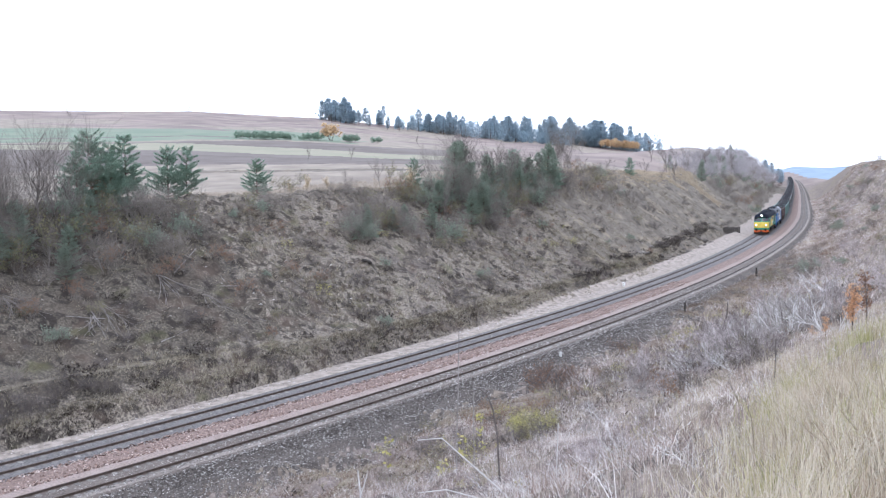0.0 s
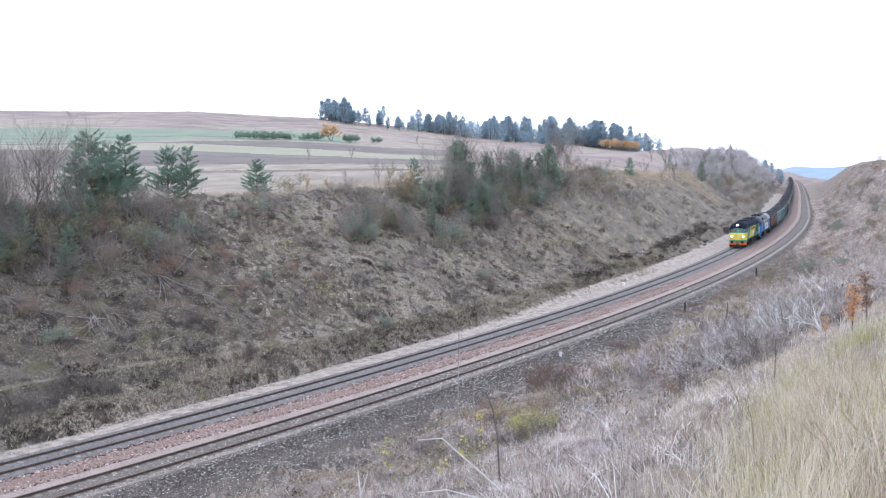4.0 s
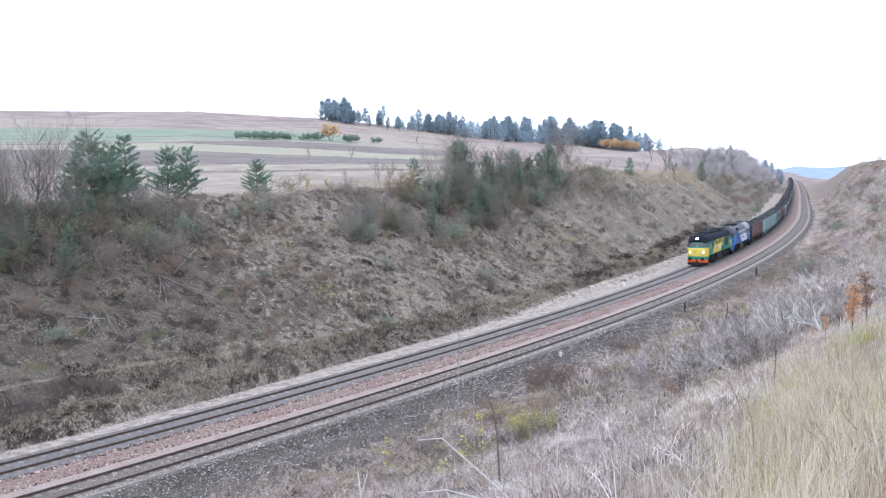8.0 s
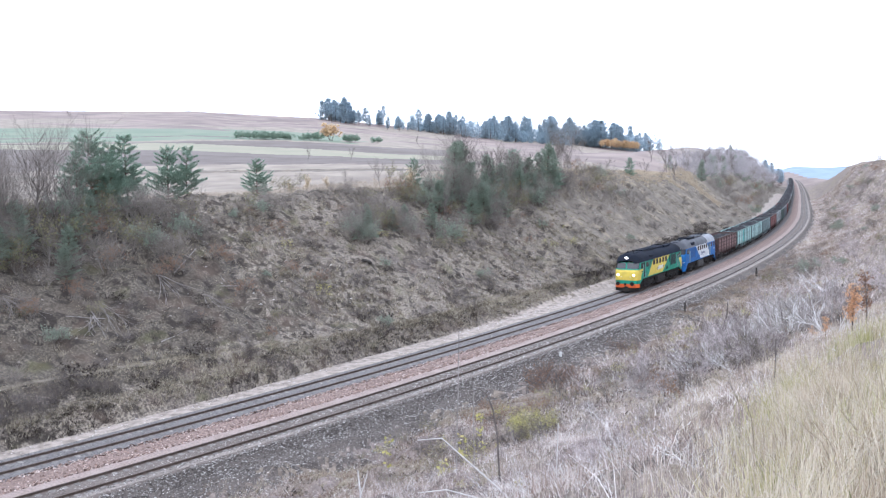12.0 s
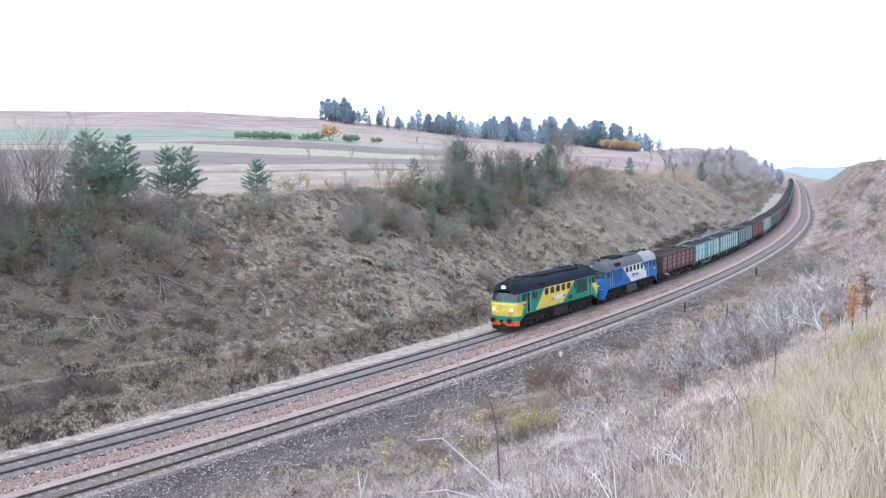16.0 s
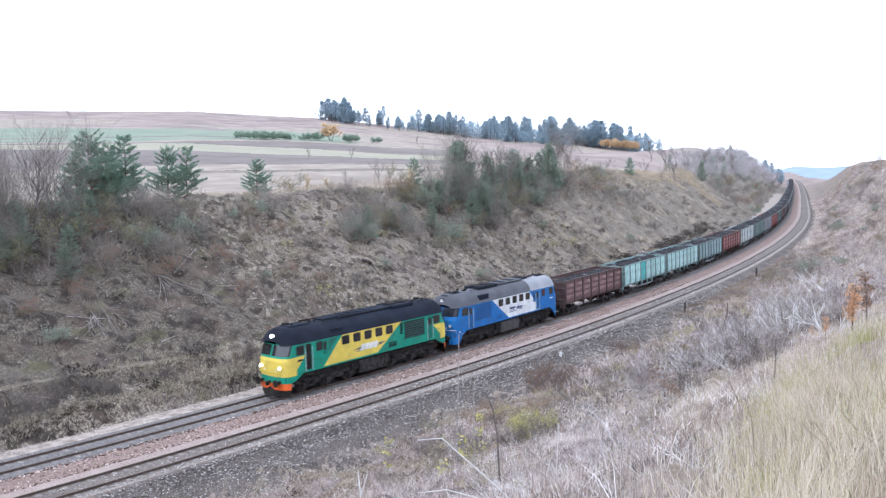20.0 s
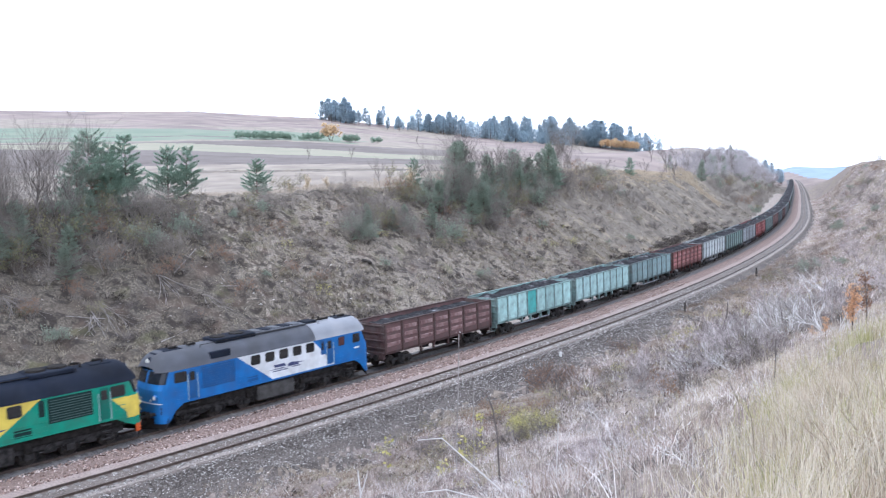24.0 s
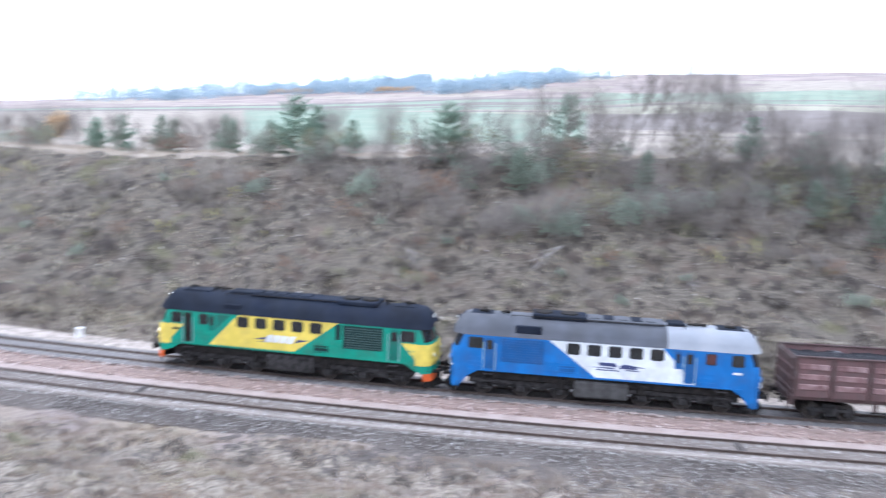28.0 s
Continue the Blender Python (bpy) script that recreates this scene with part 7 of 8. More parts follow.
for s, d, size in ((1.0, 32, 0.6), (-0.5, 28.5, 0.7), (6.5, 32.5, 0.5), (5, 26, 0.6), (-18, 27, 0.9), (10, 30, 0.5), (14, 27, 0.5), (17, 32, 0.4)):
    x, y, z = ground_at(s, d)
    plant("dead_bush", NEAR_PALE, ("branchwork", ""), x, y, z, size, "pale weathered dead bush on the near bank", "shrub", "pale dead bushes", 0.3)
def forked_mesh(seed, stems, length, r, wide, m):
    """A leafless bush of a few bold crooked branches that fork in two or three."""
    random.seed(seed)
    pl = Plant()
    for k in range(stems):
        a = (k + random.uniform(0, 0.8)) * math.tau / stems
        grow(pl, Vector((0, 0, -0.15)), Vector((math.cos(a) * wide, math.sin(a) * wide, 1)).normalized(), length * random.uniform(0.8, 1.2), r, 3, [], 0.42, 0.1, (1, 2))
    return pl.mesh("branchwork", m), None


FORKED = [forked_mesh(161, 4, 0.95, 0.034, 0.8, M_TWIG_PALE), forked_mesh(162, 5, 0.8, 0.028, 1.3, M_TWIG_PALE), forked_mesh(163, 4, 0.85, 0.03, 1.0, M_TWIG_DARK)]
for s, d, k, size, turn in ((-1.6, 30.8, 0, 1.25, 0), (-3.0, 31.2, 1, 0.9, 50), (1.4, 27.2, 1, 1.1, 20), (2.6, 27.8, 1, 0.9, 200), (3.8, 30.1, 1, 0.8, 110), (-3.7, 28.1, 0, 1.0, 80), (-0.6, 28.0, 2, 1.0, 30), (0.5, 29.6, 2, 1.1, 140), (-5.5, 29.6, 2, 1.2, 260), (-9, 27.5, 0, 1.1, 170), (-12, 28.5, 1, 1.1, 300),
                            (5.0, 34.6, 0, 1.0, 30), (6.6, 31.5, 1, 0.7, 60), (-21.9, 17.9, 2, 1.4, 0), (-23, 19.0, 2, 1.7, 90), (-18, 21, 1, 1.2, 40), (-25, 23, 0, 1.3, 120), (-30, 24.5, 0, 1.4, 210), (-33.6, 24.7, 1, 1.6, 70), (8.5, 30.5, 2, 0.7, 10), (10.5, 31, 1, 0.6, 220), (12.5, 29.2, 0, 0.55, 100), (4.4, 24.6, 2, 0.9, 45)):
    x, y, z = ground_at(s, d)
    ob = plant("forked_bush", FORKED[k], ("branchwork", ""), x, y, z, size, "bare dark bush with crooked forked branches" if k == 2 else "bleached dead bush with bold forked branches", "shrub", "forked bushes on the near bank", 0.1)


def oak_meshes(seed, leaf, n):
    """A slim sapling that keeps its dry leaves in a narrow oval crown."""
    random.seed(seed)
    wood_, leaves = Plant(), Plant()
    wood_.rod((0, 0, -0.2), (0.03, 0.02, 0.9), 0.03, 0.022, n=5)
    wood_.rod((0.03, 0.02, 0.9), (0.0, 0.05, 2.0), 0.022, 0.008, n=5)
    for _ in range(26):
        z = random.uniform(0.7, 1.9)
        q = Vector((0.02, 0.03, z))
        out = rand_dir(0.6) * random.uniform(0.2, 0.42) * (1.0 - 0.45 * abs(z - 1.3))
        wood_.rod(q, q + out, 0.009, 0.004)
        for _ in range(n // 26):
            leaves.oval(q + out * random.uniform(0.3, 1.1) + rand_dir() * 0.09, rand_dir(-0.3), random.uniform(0.05, 0.09))
    return wood_.mesh("branchwork", M_TWIG_DARK), leaves.mesh("foliage", leaf)


OAKS = [oak_meshes(148, M_ORANGE_LEAF, 900), oak_meshes(149, M_RUST_LEAF, 360), oak_meshes(147, M_ORANGE_LEAF, 600)]
for az, r, k, size, lab in ((26.4, 31.5, 0, 1.0, "small oak with orange dry leaves above the grass"), (27.2, 32.5, 1, 1.02, "small rust-brown oak with dry leaves above the grass"), (24.9, 33, 2, 0.5, "low orange-leaved oak sapling in the scrub")):
    x, y, z = at_polar(az, r)
    plant("oak_sapling", OAKS[k], ("branchwork", "foliage"), x, y, z, size, lab, "tree", "small oaks on the near bank", 0.05)
for s, d, k, size, lab in ((3.5, 33.5, 0, 0.32, "low orange-leaved oak sapling in the scrub"),
                           (-6, 22, 1, 0.8, "yellow-leaved twigs among grey scrub"), (-1, 26.5, 1, 0.8, "yellow-leaved twigs among grey scrub"), (-22, 15.5, 1, 0.9, "yellow-leaved low shrub near the ballast"), (2, 19.5, 2, 1.2, "rusty brown low shrub on the near bank"), (4, 18, 2, 1.1, "rusty brown low shrub on the near bank"), (0, 17, 2, 1.0, "rusty brown low shrub on the near bank"), (-16, 15.5, 2, 1.2, "rusty brown low shrub on the near bank"), (-12, 16.5, 2, 0.9, "rusty brown low shrub on the near bank"), (22, 22, 2, 0.8, "rusty brown low shrub on the near bank"), (45, 24, 2, 0.9, "rusty brown low shrub on the near bank")):
    x, y, z = ground_at(s, d)
    plant("leafy_shrub", NEAR_LEAF[k], ("branchwork", "foliage"), x, y, z, size, lab, "shrub", "leafy shrubs on the near bank", 0.1)

YELLOW_BUSH = shrub_mesh(145, 1.0, 16, 2, M_YELLOW_LEAF, 2600, 0.045, r=0.007, wide=0.75)
for s, d, size, lab in ((9.5, 23.5, 1.35, "dense low bush with yellow leaves on the near bank"), (10.1, 23.9, 0.9, "low yellow bush spreading over the weeds"), (9.0, 24.3, 0.8, "low yellow bush spreading over the weeds"), (-4.3, 24.6, 0.75, "small yellow-leaved bush among grey scrub"), (-24.5, 16.2, 1.1, "small yellow-leaved bush among grey scrub"), (-22.5, 16.9, 0.8, "small yellow-leaved bush among grey scrub")):
    x, y, z = ground_at(s, d)
    plant("yellow_bush", YELLOW_BUSH, ("branchwork", "foliage"), x, y, z, size, lab, "bush", "yellow bushes on the near bank", 0.1)
RED_BUSH = shrub_mesh(146, 1.3, 12, 3, M_RUST_LEAF, 420, 0.07, r=0.014, wide=0.6, twig=M_TWIG_DARK)
for s, d, size in ((-4.9, 13.6, 1.1), (-6.2, 13.9, 1.2), (-8, 11.8, 1.2), (-9.6, 11.3, 1.1), (-10.4, 12.6, 0.9), (-7.0, 14.9, 0.9), (-18.8, 12.4, 1.1), (-20, 13.2, 0.8)):
    x, y, z = ground_at(s, d)
    plant("brown_bush", RED_BUSH, ("branchwork", "foliage"), x, y, z, size, "dark red-brown bush at the foot of the near bank", "bush", "brown bushes at the foot of the near bank", 0.15)

x, y, z = scatter(9000, -330, -55, 12.5, 40, 95, lambda s, d: patchy(s, d, 7, 37, 0.42, 0.6))
blades("dead_weeds", x, y, z, 8, 0.5, 0.05, 1.2, M_NEAR_WEED, "brown and olive dead weeds on the distant near bank", "weeds", 96, 0.35)
x, y, z = scatter(9000, -330, -85, 8.3, 15, 97, lambda s, d: 0.3 + 0.7 * patchy(s, d, 4, 38, 0.35, 0.6))
blades("dead_weeds", x, y, z, 8, 0.45, 0.045, 1.2, M_WEED, "greyish dead weeds beside the distant near track", "weeds", 98, 0.35)
for k in range(40):
    x, y, z = ground_at(-80 - 220 * rgn.uniform(0, 1) ** 1.4, rgn.uniform(9.6, 15))
    plant("scrub_bush", SHRUBS[k % 4], ("branchwork", "foliage"), x, y, z, rgn.uniform(0.35, 0.8), "low leafless bush beside the distant near track", "shrub", "scrub on the distant near bank", 0.12)
for k in range(95):
    s = -55 - 210 * rgn.uniform(0, 1) ** 1.3
    x, y, z = ground_at(s, rgn.uniform(13, 33))
    m = (0, 1, 4, 6, 2, 5)[k % 6]
    plant("scrub_bush", SHRUBS[m], ("branchwork", "foliage"), x, y, z, rgn.uniform(0.4, 1.1), LABELS[m].replace("far bank", "distant near bank"), "shrub", "scrub on the distant near bank", 0.12)

# ---------------------------------------------------------------- root clumps coloured dark for shaded hollows, and fallen wood on the far bank
HOLLOW = shrub_mesh(150, 0.9, stems=16, depth=2, leaf=M_DEBRIS_SHADE, leaves=260, leaf_size=0.12, wide=1.2, twig=M_TWIG)
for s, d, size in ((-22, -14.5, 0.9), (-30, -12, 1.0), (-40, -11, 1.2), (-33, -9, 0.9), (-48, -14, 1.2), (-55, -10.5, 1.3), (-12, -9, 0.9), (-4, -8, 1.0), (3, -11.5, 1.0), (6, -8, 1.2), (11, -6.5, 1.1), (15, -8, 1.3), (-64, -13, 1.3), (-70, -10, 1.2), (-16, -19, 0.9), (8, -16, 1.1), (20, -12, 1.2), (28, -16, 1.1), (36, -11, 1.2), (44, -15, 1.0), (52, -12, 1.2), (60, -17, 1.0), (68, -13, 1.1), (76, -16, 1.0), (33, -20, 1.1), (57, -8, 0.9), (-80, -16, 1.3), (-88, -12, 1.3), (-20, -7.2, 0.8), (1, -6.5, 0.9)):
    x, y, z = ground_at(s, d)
    plant("root_clump", HOLLOW, ("branchwork", "foliage"), x, y, z - 0.05, size, "tangle of roots and bare soil on the far bank, darkened for shaded hollows", "roots", "dark root clumps on the far bank", 0.3)


rgh = np.random.default_rng(191)
BRUSH = [shrub_mesh(155 + k, 1.0, stems=12, depth=3, r=0.016, wide=0.7, twig=M_TWIG_DARK) for k in range(2)]
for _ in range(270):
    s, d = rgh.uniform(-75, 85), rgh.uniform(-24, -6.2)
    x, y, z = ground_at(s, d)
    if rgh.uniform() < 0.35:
        plant("root_clump", HOLLOW, ("branchwork", "foliage"), x, y, z - 0.08, rgh.uniform(0.4, 0.9), "tangle of roots and bare soil on the far bank, darkened for shaded hollows", "roots", "dark root clumps on the far bank", 0.3)
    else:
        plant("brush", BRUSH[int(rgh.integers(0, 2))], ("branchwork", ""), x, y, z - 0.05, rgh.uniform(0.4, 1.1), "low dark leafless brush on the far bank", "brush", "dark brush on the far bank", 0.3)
for s, d, q in ((19.8, -6.4, 1.6), (18.8, -5.7, 1.7), (17.6, -5.9, 1.4), (20.6, -5.4, 1.3), (16.6, -6.8, 1.1), (15.6, -7.1, 1.3), (14.4, -6.7, 1.2), (13.4, -6.3, 0.9), (0.7, -5.3, 1.2), (1.7, -5.6, 1.0), (2.2, -6.6, 0.9), (-9.5, -6.3, 0.9), (-11, -6.0, 0.8), (-24, -6.6, 0.9), (30, -6.2, 1.1), (41, -6.5, 1.2)):
    x, y, z = ground_at(s, d)
    plant("brush", BRUSH[0], ("branchwork", ""), x, y, z - 0.05, q, "dark dead brush at the foot of the far bank", "brush", "dark brush on the far bank", 0.3)
for _ in range(95):
    s, d = rgh.uniform(-26, 14), rgh.uniform(15, 34)
    x, y, z = ground_at(s, d)
    plant("brush", BRUSH[int(rgh.integers(0, 2))], ("branchwork", ""), x, y, z - 0.05, rgh.uniform(0.5, 1.2), "dark dead brush among weeds on the near bank", "brush", "dark brush on the near bank", 0.4)


# dark clumps put in for the shaded hollows along the distant foot
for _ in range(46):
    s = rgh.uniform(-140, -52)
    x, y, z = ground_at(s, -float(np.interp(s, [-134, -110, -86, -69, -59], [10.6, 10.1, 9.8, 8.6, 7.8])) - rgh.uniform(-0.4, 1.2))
    plant("root_clump", HOLLOW, ("branchwork", "foliage"), x, y, z - 0.08, rgh.uniform(0.9, 1.7), "tangle of roots along the distant cut foot of the bank, darkened for shaded hollows", "roots", "dark root clumps on the far bank", 0.3)
for _ in range(70):
    s, d = rgh.uniform(-190, -70), rgh.uniform(-24, -9.5)
    x, y, z = ground_at(s, d)
    plant("brush", BRUSH[int(rgh.integers(0, 2))], ("branchwork", ""), x, y, z - 0.05, rgh.uniform(0.6, 1.5), "low dark leafless brush on the far bank", "brush", "dark brush on the far bank", 0.3)


def fallen_branch(s, d, length, turn, seed):
    """A pale dry branch lying down the slope, of several boughs."""
    random.seed(seed)
    x, y, z = ground_at(s, d)
    _, _, h = on_line(s, d)
    ob = new("fallen_branch")
    for k in range(6):
        pl = Plant()
        grow(pl, Vector((random.uniform(-0.4, 0.4), random.uniform(-0.2, 0.2), 0.05 + 0.04 * k)), Vector((1, 0.16 * (k - 2.5), 0.03)).normalized(), length * random.uniform(0.4, 0.75), 0.024, 1, [], 0.22, 0.0, (1, 3))
        part("bough", pl.mesh("bough", M_DEAD_BRANCH), None, ob)
    ob.matrix_basis = Matrix.Translation((x, y, z + 0.15)) @ Euler((0, radians(28), float(h) + radians(90 + turn))).to_matrix().to_4x4()
    return tagged(ob, "pale dry branch lying down the far bank", "branch", "fallen branches")


for s, d, ln, turn, seed in ((9.5, -15, 3.4, 12, 1), (10.8, -14.2, 2.8, -20, 2), (3.1, -17.5, 4.2, 8, 3), (0.8, -14.3, 2.6, 5, 4), (16, -17, 3.0, 15, 6), (-9, -15, 2.2, -30, 7), (26, -14, 3.0, 70, 8), (35, -17, 3.4, -65, 9), (47, -16, 2.6, 40, 10)):
    fallen_branch(s, d, ln, turn, seed)

for s, d, m, q, lab in ((1.9, -17.7, SHRUBS[6], 0.75, "low bush with dark red leaves beside fallen branches"), (2.9, -17.6, SHRUBS[6], 0.5, "low bush with dark red leaves beside fallen branches"), (14.6, -11.8, SHRUBS[5], 0.6, "small green bush low on the far bank"), (14.9, -14.6, SHRUBS[6], 0.7, "low reddish bush on the far bank"), (15.9, -15.3, SHRUBS[0], 0.8, "leafless grey bush on the far bank"), (4.2, -12.1, BRUSH[0], 1.3, "dark heap of brush below fallen branches"), (3.9, -11.5, BRUSH[1], 1.1, "dark heap of brush below fallen branches"), (-0.5, -15.8, BRUSH[1], 0.8, "dark brush on the far bank"), (10.3, -14.3, SHRUBS[4], 0.5, "low olive bush on the far bank")):
    x, y, z = ground_at(s, d)
    plant("low_bush", m, ("branchwork", "foliage"), x, y, z - 0.05, q, lab, "bush", "low bushes among the fallen branches", 0.15)
# poles and sticks lying on the slope
rgl = np.random.default_rng(211)
sticks = [(1.4, -17.9, -2.8, -20.7, 0.05), (9.9, -14.0, 12.6, -14.6, 0.03), (-1.5, -15.6, -5.0, -15.2, 0.03), (7.4, -10.6, 4.6, -11.2, 0.035), (-13, -14.2, -15, -12.0, 0.03)]
for _ in range(60):
    s, d, a, q = rgl.uniform(-45, 50), rgl.uniform(-22, -8.5), rgl.uniform(0, math.tau), rgl.uniform(0.5, 1.3)
    sticks.append((s, d, s + q * math.cos(a), d + q * math.sin(a), rgl.uniform(0.012, 0.026)))
for s0, d0, s1, d1, r in sticks:
    a, c = Vector(ground_at(s0, d0)), Vector(ground_at(s1, d1))
    pl = Plant()
    mid = (c - a) * 0.5 + Vector((0, 0, 0.06))
    pl.rod((0, 0, 0.06), mid, r, r * 0.8, n=5)
    pl.rod(mid, c - a + Vector((0, 0, 0.12)), r * 0.8, r * 0.45, n=5)
    pl.rod(mid, mid + (c - a) * 0.3 + Vector((0.15, -0.1, 0.12)), r * 0.5, r * 0.25)
    ob = new("stick", pl.mesh("stick", M_DEAD_BRANCH))
    ob.location = a
    tagged(ob, "dry grey stick lying on the far bank", "stick", "sticks on the far bank")

# ---------------------------------------------------------------- line-side posts and small things
M_POST_WHITE = mat("white_marker_paint", (0.78, 0.78, 0.77), (0.62, 0.61, 0.60), rough=0.7, scale=6, bump=0.1)
M_POST_DARK = mat("tarred_post", (0.045, 0.04, 0.038), (0.075, 0.065, 0.06), rough=0.85, scale=6, bump=0.3)


def marker_post(s, d, w, h, m, label, cap=True):
    b = bmesh.new()
    box(b, (-w / 2, -w / 2, -0.4), (w / 2, w / 2, h), 0.02)
    if cap:
        box(b, (-w * 0.65, -w * 0.65, h), (w * 0.65, w * 0.65, h + 0.07), 0.02)
    me = bpy.data.meshes.new("marker_post")
    b.to_mesh(me)
    b.free()
    me.materials.append(m)
    x, y, z = ground_at(s, d)
    _, _, hd = on_line(s, d)
    ob = new("marker_post", me)
    ob.matrix_basis = pose(x, y, max(z, -0.6), random.uniform(-3, 3), random.uniform(-3, 3), math.degrees(float(hd)))
    return tagged(ob, label, "post", "line-side posts")


marker_post(-56.5, -3.6, 0.26, 0.5, M_POST_WHITE, "short white marker stone beside the far track")
marker_post(67.5, -4.2, 0.32, 0.65, M_POST_WHITE, "white concrete marker stone beside the far track")
marker_post(-16.6, 8.4, 0.15, 0.34, M_POST_WHITE, "white marker stone among weeds by the near track")
marker_post(-40.4, 9.6, 0.16, 1.1, M_POST_DARK, "short dark post beside the near track", False)
marker_post(-71.3, 9.4, 0.22, 1.3, M_POST_DARK, "short dark post beside the near track", False)
marker_post(-95, 9.6, 0.3, 0.7, M_POST_WHITE, "white marker stone beside the near track")

# dark cable boards across the near track
for s in (26.0, 56.5):
    bd = tagged(new("cable_board"), "dark cable board lying across the near track", "board", "cable boards")
    x, y, h = on_line(s, SPACING)
    bd.matrix_basis = pose(float(x), float(y), -0.17, 0, 0, math.degrees(float(h)) + 8)
    b = bmesh.new()
    box(b, (-0.16, -0.68, 0), (0.16, 0.68, 0.1), 0.02)
    part("board", b, M_POST_DARK, bd)
    b = bmesh.new()
    box(b, (-0.3, 1.05, -0.1), (0.3, 1.75, 0.02), 0.03)
    part("concrete_slab", b, M_SLEEPER, bd)

# an old tyre on the slope and boulders along the eroded foot
b = bmesh.new()
ring = 16
vs = []
for k in range(ring):
    a = k * math.tau / ring
    c = Vector((math.cos(a), math.sin(a), 0))
    vs.append([b.verts.new(c * (0.42 + 0.16 * math.cos(q * math.tau / 8)) + Vector((0, 0, 0.14 * math.sin(q * math.tau / 8)))) for q in range(8)])
for k in range(ring):
    for q in range(8):
        b.faces.new((vs[k][q], vs[(k + 1) % ring][q], vs[(k + 1) % ring][(q + 1) % 8], vs[k][(q + 1) % 8]))
me = bpy.data.meshes.new("old_tyre")
b.to_mesh(me)
b.free()
me.materials.append(M_POST_DARK)
ty = tagged(new("old_tyre", me), "old black tyre lying on the far bank", "tyre")
x, y, z = ground_at(-20.1, -15.8)
ty.matrix_basis = pose(x, y, z + 0.32, 28, 0, 130)

M_ROCK = mat("grey_sandstone", (0.17, 0.15, 0.135), (0.09, 0.078, 0.07), rough=0.95, scale=1.5, bump=0.6, random_value=0.2)
rocks = []
for k in range(4):
    b = bmesh.new()
    bmesh.ops.create_icosphere(b, subdivisions=2, radius=0.5)
    for v in b.verts:
        v.co *= 0.75 + 0.5 * noise.noise(v.co * 2.2 + Vector((k * 7, 0, 0)))
        v.co.z *= 0.6
    me = bpy.data.meshes.new("boulder")
    b.to_mesh(me)
    b.free()
    me.materials.append(M_ROCK)
    rocks.append(me)
random.seed(21)
for k in range(46):
    s = random.uniform(-125, -82) if k < 30 else random.uniform(-60, 95)
    d = -random.uniform(7.5, 11.5) if k < 30 else -random.uniform(4.8, 20)
    x, y, z = ground_at(s, d)
    ob = tagged(new("boulder", rocks[k % 4]), "grey boulder at the eroded foot of the bank", "boulder", "boulders on the bank")
    q = random.uniform(0.5, 2.2) if k < 30 else random.uniform(0.3, 0.7)
    ob.matrix_basis = pose(x, y, z, random.uniform(-20, 20), random.uniform(-20, 20), random.uniform(0, 360)) @ Matrix.Diagonal((q, q * 0.8, q * 0.8, 1))

# worn path along the bench of the far bank
V, F = [], []
ss = np.arange(-52, 60, 0.4)
for i, s in enumerate(ss):
    e = float(np.interp(s, PATH_S, PATH_E)) - 0.3
    for k in range(4):
        x, y, _ = on_line(s, -(e + 0.3 * (hash_noise(s / 2.0, 0.3, 41) - 0.5) + (0.15 + 0.5 * hash_noise(s / 0.7, 0.7, 42)) * k / 3))
        V.append((float(x), float(y), float(ground_height([x], [y])[0]) + 0.03))
for i in range(len(ss) - 1):
    for k in range(3 if hash_noise(ss[i] / 2.6, 0.2, 43) > (0.6 if ss[i] < 22 else 0.3) else 0):
        F.append((i * 4 + k, i * 4 + k + 4, i * 4 + k + 5, i * 4 + k + 1))
M_PATH = mat("worn_pale_path", (0.215, 0.186, 0.15), (0.105, 0.09, 0.074), rough=0.95, scale=2.5, bump=0.5, bump_scale=10)
tagged(new("footpath", mesh_of("footpath", V, F, M_PATH, True)), "narrow worn footpath along the foot of the far bank", "path", kind="structure")

rgp = np.random.default_rng(231)
s = rgp.uniform(-45, 62, 6500)
e = np.interp(s, PATH_S, PATH_E) - 0.2 + rgp.normal(0, 0.32, len(s))
x, y, _ = on_line(s, -e)
blades("path_grass", x, y, ground_height(x, y) + 0.02, 7, 0.11, 0.03, 1.8, M_TUSSOCK, "short trodden straw grass along the footpath of the far bank", "grass", 232, 0.12)

# a low plank shelter by the far track
hut = tagged(new("plank_fence"), "low dark weathered plank fence by the far track", "fence")
x, y, z = ground_at(-146.4, -7.2)
_, _, h = on_line(-146.4, -7.2)
hut.matrix_basis = pose(x, y, z, 0, 0, math.degrees(float(h)) + 80)
for k in range(9):
    b = bmesh.new()
    box(b, (-1.8 + k * 0.42, -0.04, -0.3), (-1.42 + k * 0.42, 0.04, 1.3 + 0.1 * (k % 3)), 0.01)
    part("plank", b, M_POST_DARK, hut)

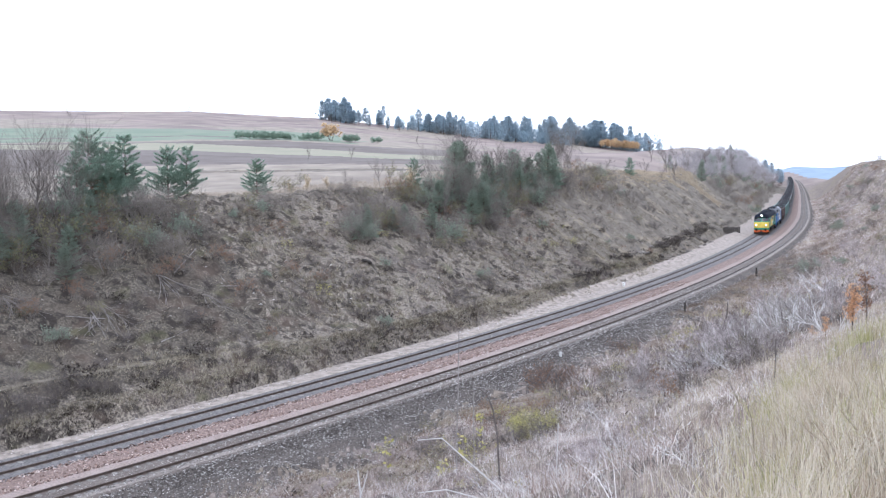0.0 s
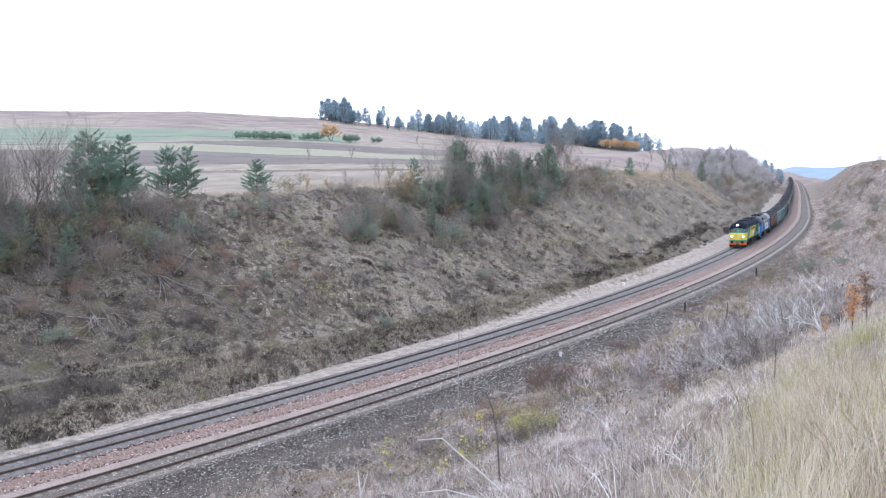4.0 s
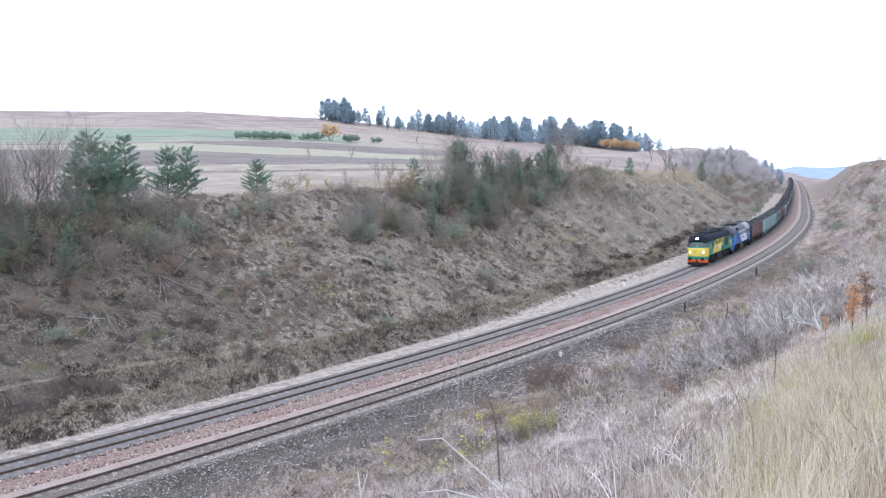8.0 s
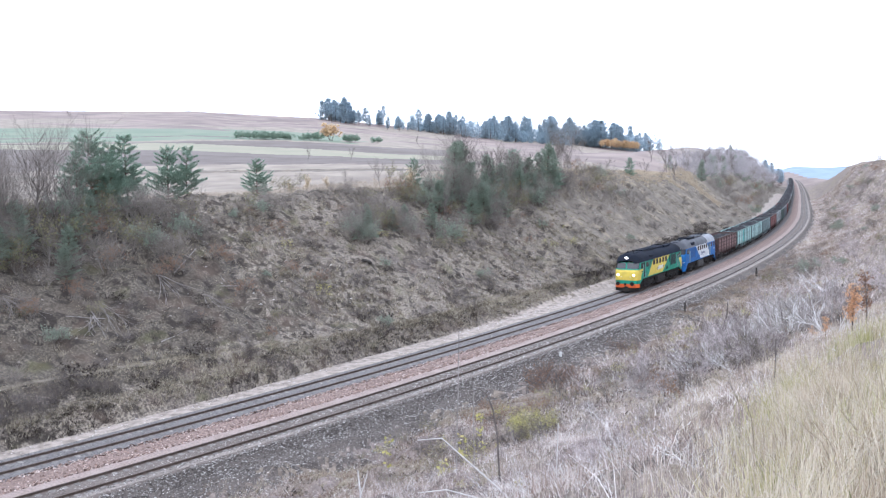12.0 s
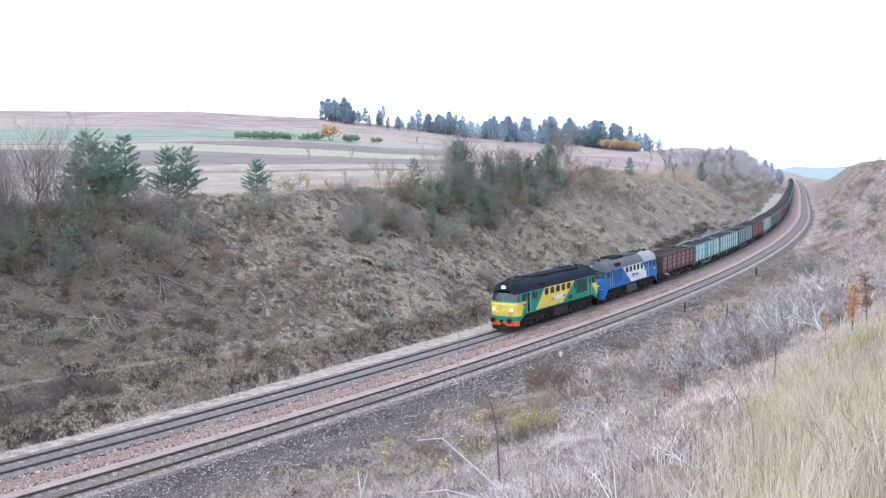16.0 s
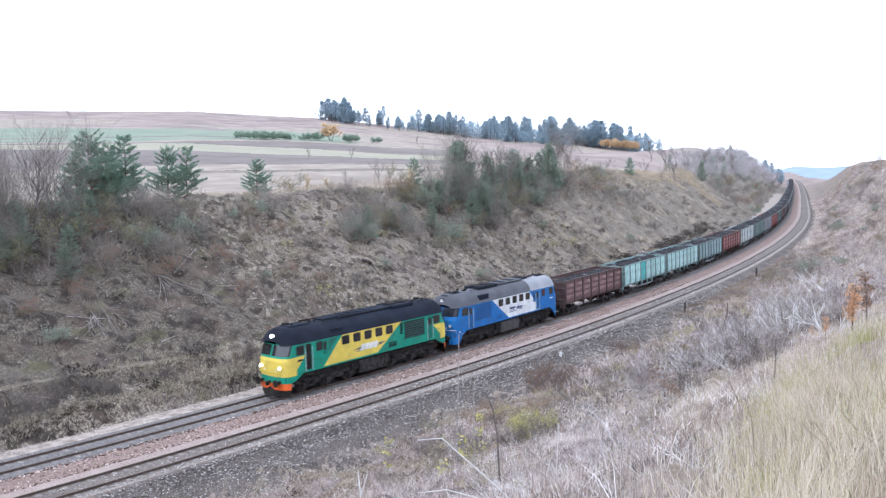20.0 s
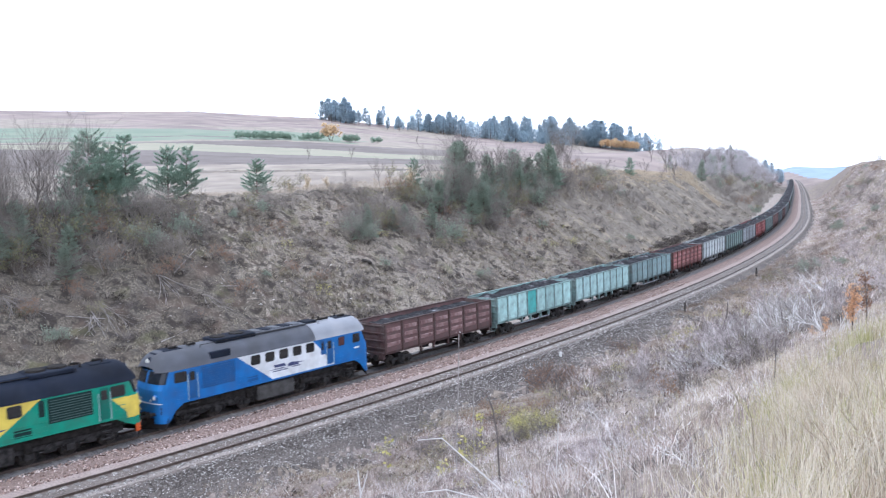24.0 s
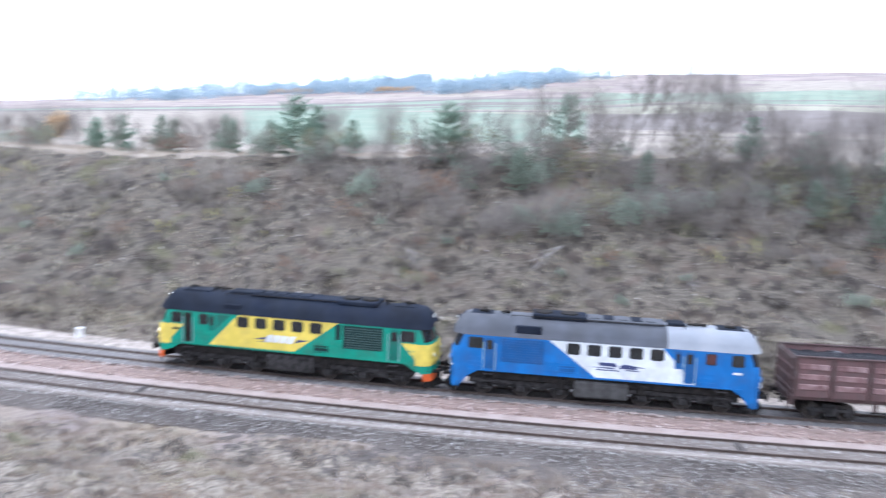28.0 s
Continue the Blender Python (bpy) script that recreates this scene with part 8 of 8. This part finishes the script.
# single stems and sprigs standing out of the near bank
def stem(points, r, m, label, leaves=0, leaf_mat=None, leaf_size=0.06):
    """A bent stalk through points given as (azimuth, distance, height over ground)."""
    pl = Plant()
    pts = []
    for az, dist, up in points:
        x, y, z = at_polar(az, dist)
        pts.append(Vector((x, y, z + up)))
    o = pts[0]
    for k, (a, c) in enumerate(zip(pts, pts[1:])):
        pl.rod(a - o, c - o, r * (1 - 0.5 * k / len(pts)), r * (1 - 0.5 * (k + 1) / len(pts)), n=5)
    ob = new("stalk")
    part("stem", pl.mesh("stem", m), None, ob)
    if leaves:
        lf = Plant()
        for _ in range(leaves):
            c = random.choice(pts[1:]) - o + rand_dir() * 0.12
            lf.oval(c, rand_dir(-0.2), leaf_size * random.uniform(0.7, 1.4))
        part("foliage", lf.mesh("foliage", leaf_mat), None, ob)
    ob.location = o
    return tagged(ob, label, "stalk", "single stalks on the near bank")


stem([(3.55, 20, -0.1), (3.5, 20, 0.5), (3.43, 20, 1.42), (3.16, 20, 2.1), (2.79, 20, 2.53), (2.24, 20, 2.74), (1.64, 20, 2.72)], 0.026, M_TWIG_DARK, "dark bent stalk rising from the near bank")
stem([(5.0, 14, -0.05), (3.33, 14, 0.54), (1.38, 14, 1.16), (-0.49, 14, 1.76), (-2.2, 14, 1.88)], 0.017, M_TWIG_PALE, "pale dry stalk leaning over the near bank")
stem([(3.4, 13, 0.0), (2.11, 13, 0.52), (-0.28, 13, 0.87), (-2.3, 13, 0.99)], 0.013, M_TWIG_PALE, "pale dry stalk leaning over the near bank")
stem([(7.45, 15, -0.05), (7.52, 15, 0.3), (7.71, 15, 1.24)], 0.013, M_TWIG_PALE, "pale upright stalk on the near bank")
stem([(7.86, 15, -0.05), (7.5, 15, 0.3), (7.19, 15, 0.56)], 0.015, M_TWIG_PALE, "short pale stalk on the near bank")
stem([(8.2, 15, -0.1), (8.0, 15, 0.2), (7.81, 15, 0.43)], 0.015, M_TWIG_PALE, "short pale stalk on the near bank")
stem([(0.45, 24, -0.1), (0.55, 24, 1.5), (0.8, 24, 3.2), (0.93, 24, 4.6)], 0.022, M_DEAD_BRANCH, "tall thin pale stalk standing on the near bank", 10, M_SEED, 0.07)
stem([(1.75, 24, -0.1), (1.77, 24, 1.5), (1.85, 24, 3.0)], 0.018, M_DEAD_BRANCH, "thin pale stalk standing on the near bank")
stem([(-4.35, 30, -0.1), (-4.3, 30, 1.0), (-4.35, 30, 1.5), (-4.23, 30, 1.95)], 0.015, M_TWIG, "sprig with yellow leaves on the near bank", 26, M_YELLOW_LEAF, 0.13)
stem([(2.3, 26, -0.1), (2.32, 26, 1.0), (2.31, 26, 1.4), (2.27, 26, 1.86)], 0.015, M_TWIG, "sprig with yellow-green leaves on the near bank", 44, M_YELLOW_LEAF, 0.11)
stem([(0.8, 26, -0.1), (0.82, 26, 0.9), (0.91, 26, 1.4)], 0.015, M_TWIG, "sprig with yellow-green leaves on the near bank", 26, M_YELLOW_LEAF, 0.15)
stem([(-0.5, 26, -0.1), (-0.5, 26, 0.5), (-0.45, 26, 0.9)], 0.015, M_TWIG, "sprig with yellow-green leaves on the near bank", 22, M_YELLOW_LEAF, 0.14)
stem([(-6.37, 22, -0.1), (-6.37, 22, 0.95), (-6.49, 22, 1.64)], 0.03, M_TWIG_PALE, "pale forked dead sapling on the near bank")
stem([(-6.37, 22, 0.9), (-6.1, 22, 1.15), (-5.84, 22, 1.45)], 0.02, M_TWIG_PALE, "pale side branch of a dead sapling on the near bank")
stem([(21.9, 18, -0.1), (21.88, 18, 0.4), (21.96, 18, 0.8), (21.95, 18, 1.25)], 0.018, M_TWIG_DARK, "dark upright stalk in the grass")
stem([(25.24, 40, -0.1), (25.22, 40, 1.0), (25.3, 40, 1.7), (25.21, 40, 2.3)], 0.02, M_DEAD_BRANCH, "pale upright dead stem above the grass")
stem([(18.6, 50, 0.0), (18.72, 50, 1.59), (18.95, 50, 2.2), (19.0, 50, 2.92)], 0.04, M_TWIG_DARK, "dark crooked dead branch in the scrub")
# a bleached forked bush in the tangle
for pts in ([(22.87, 40, -0.1), (22.4, 40, 0.9), (22.05, 40, 1.5), (21.2, 40, 2.3), (20.26, 40, 3.1)], [(22.87, 40, -0.1), (23.0, 40, 0.5), (23.26, 40, 0.87), (23.85, 40, 1.4)], [(22.9, 40, 0.1), (23.3, 40, 1.2), (23.5, 40, 2.0)], [(22.4, 40, 0.9), (22.5, 40, 1.6), (22.3, 40, 2.2)], [(21.2, 40, 2.3), (21.3, 40, 2.9), (21.0, 40, 3.3)]):
    stem(pts, 0.03, M_DEAD_BRANCH, "bleached forked dead branch in the scrub")
# dead twigs standing crookedly in the weeds below the camera
rgk = np.random.default_rng(221)
TWIGS = [forked_mesh(171 + k, (2, 3, 2)[k], 0.34, 0.008, (0.9, 1.6, 1.2)[k], (M_TWIG_PALE, M_DEAD_BRANCH, M_TWIG_DARK)[k]) for k in range(3)]
for k in range(120):
    x, y, z = at_polar(rgk.uniform(-6, 22), rgk.uniform(8, 30))
    plant("dead_twig", TWIGS[(0, 0, 1, 2)[k % 4]], ("branchwork", ""), x, y, z, rgk.uniform(0.6, 1.5), ("bleached crooked dead twig in the weeds", "grey crooked dead twig in the weeds", "dark crooked dead twig in the weeds")[(0, 0, 1, 2)[k % 4]], "twig", "dead twigs on the near bank", 0.3)


# ---------------------------------------------------------------- motion
def motions():
    """Run the train along the line and turn its wheels."""
    for ob, off, half, flip in TRAIN:
        walk(ob, [(k * 0.5, vehicle_pose(train_at(k * 0.5) + off, half) @ pose(0, 0, 0, 0, 0, flip)) for k in range(57)])
    start = train_at(0)
    for ob, r, way in WHEELS:
        x, y, z = ob.location
        walk(ob, [(k / 15, pose(x, y, z, 0, way * math.degrees((train_at(k / 15) - start) / r), 0)) for k in range(421)])


motions()
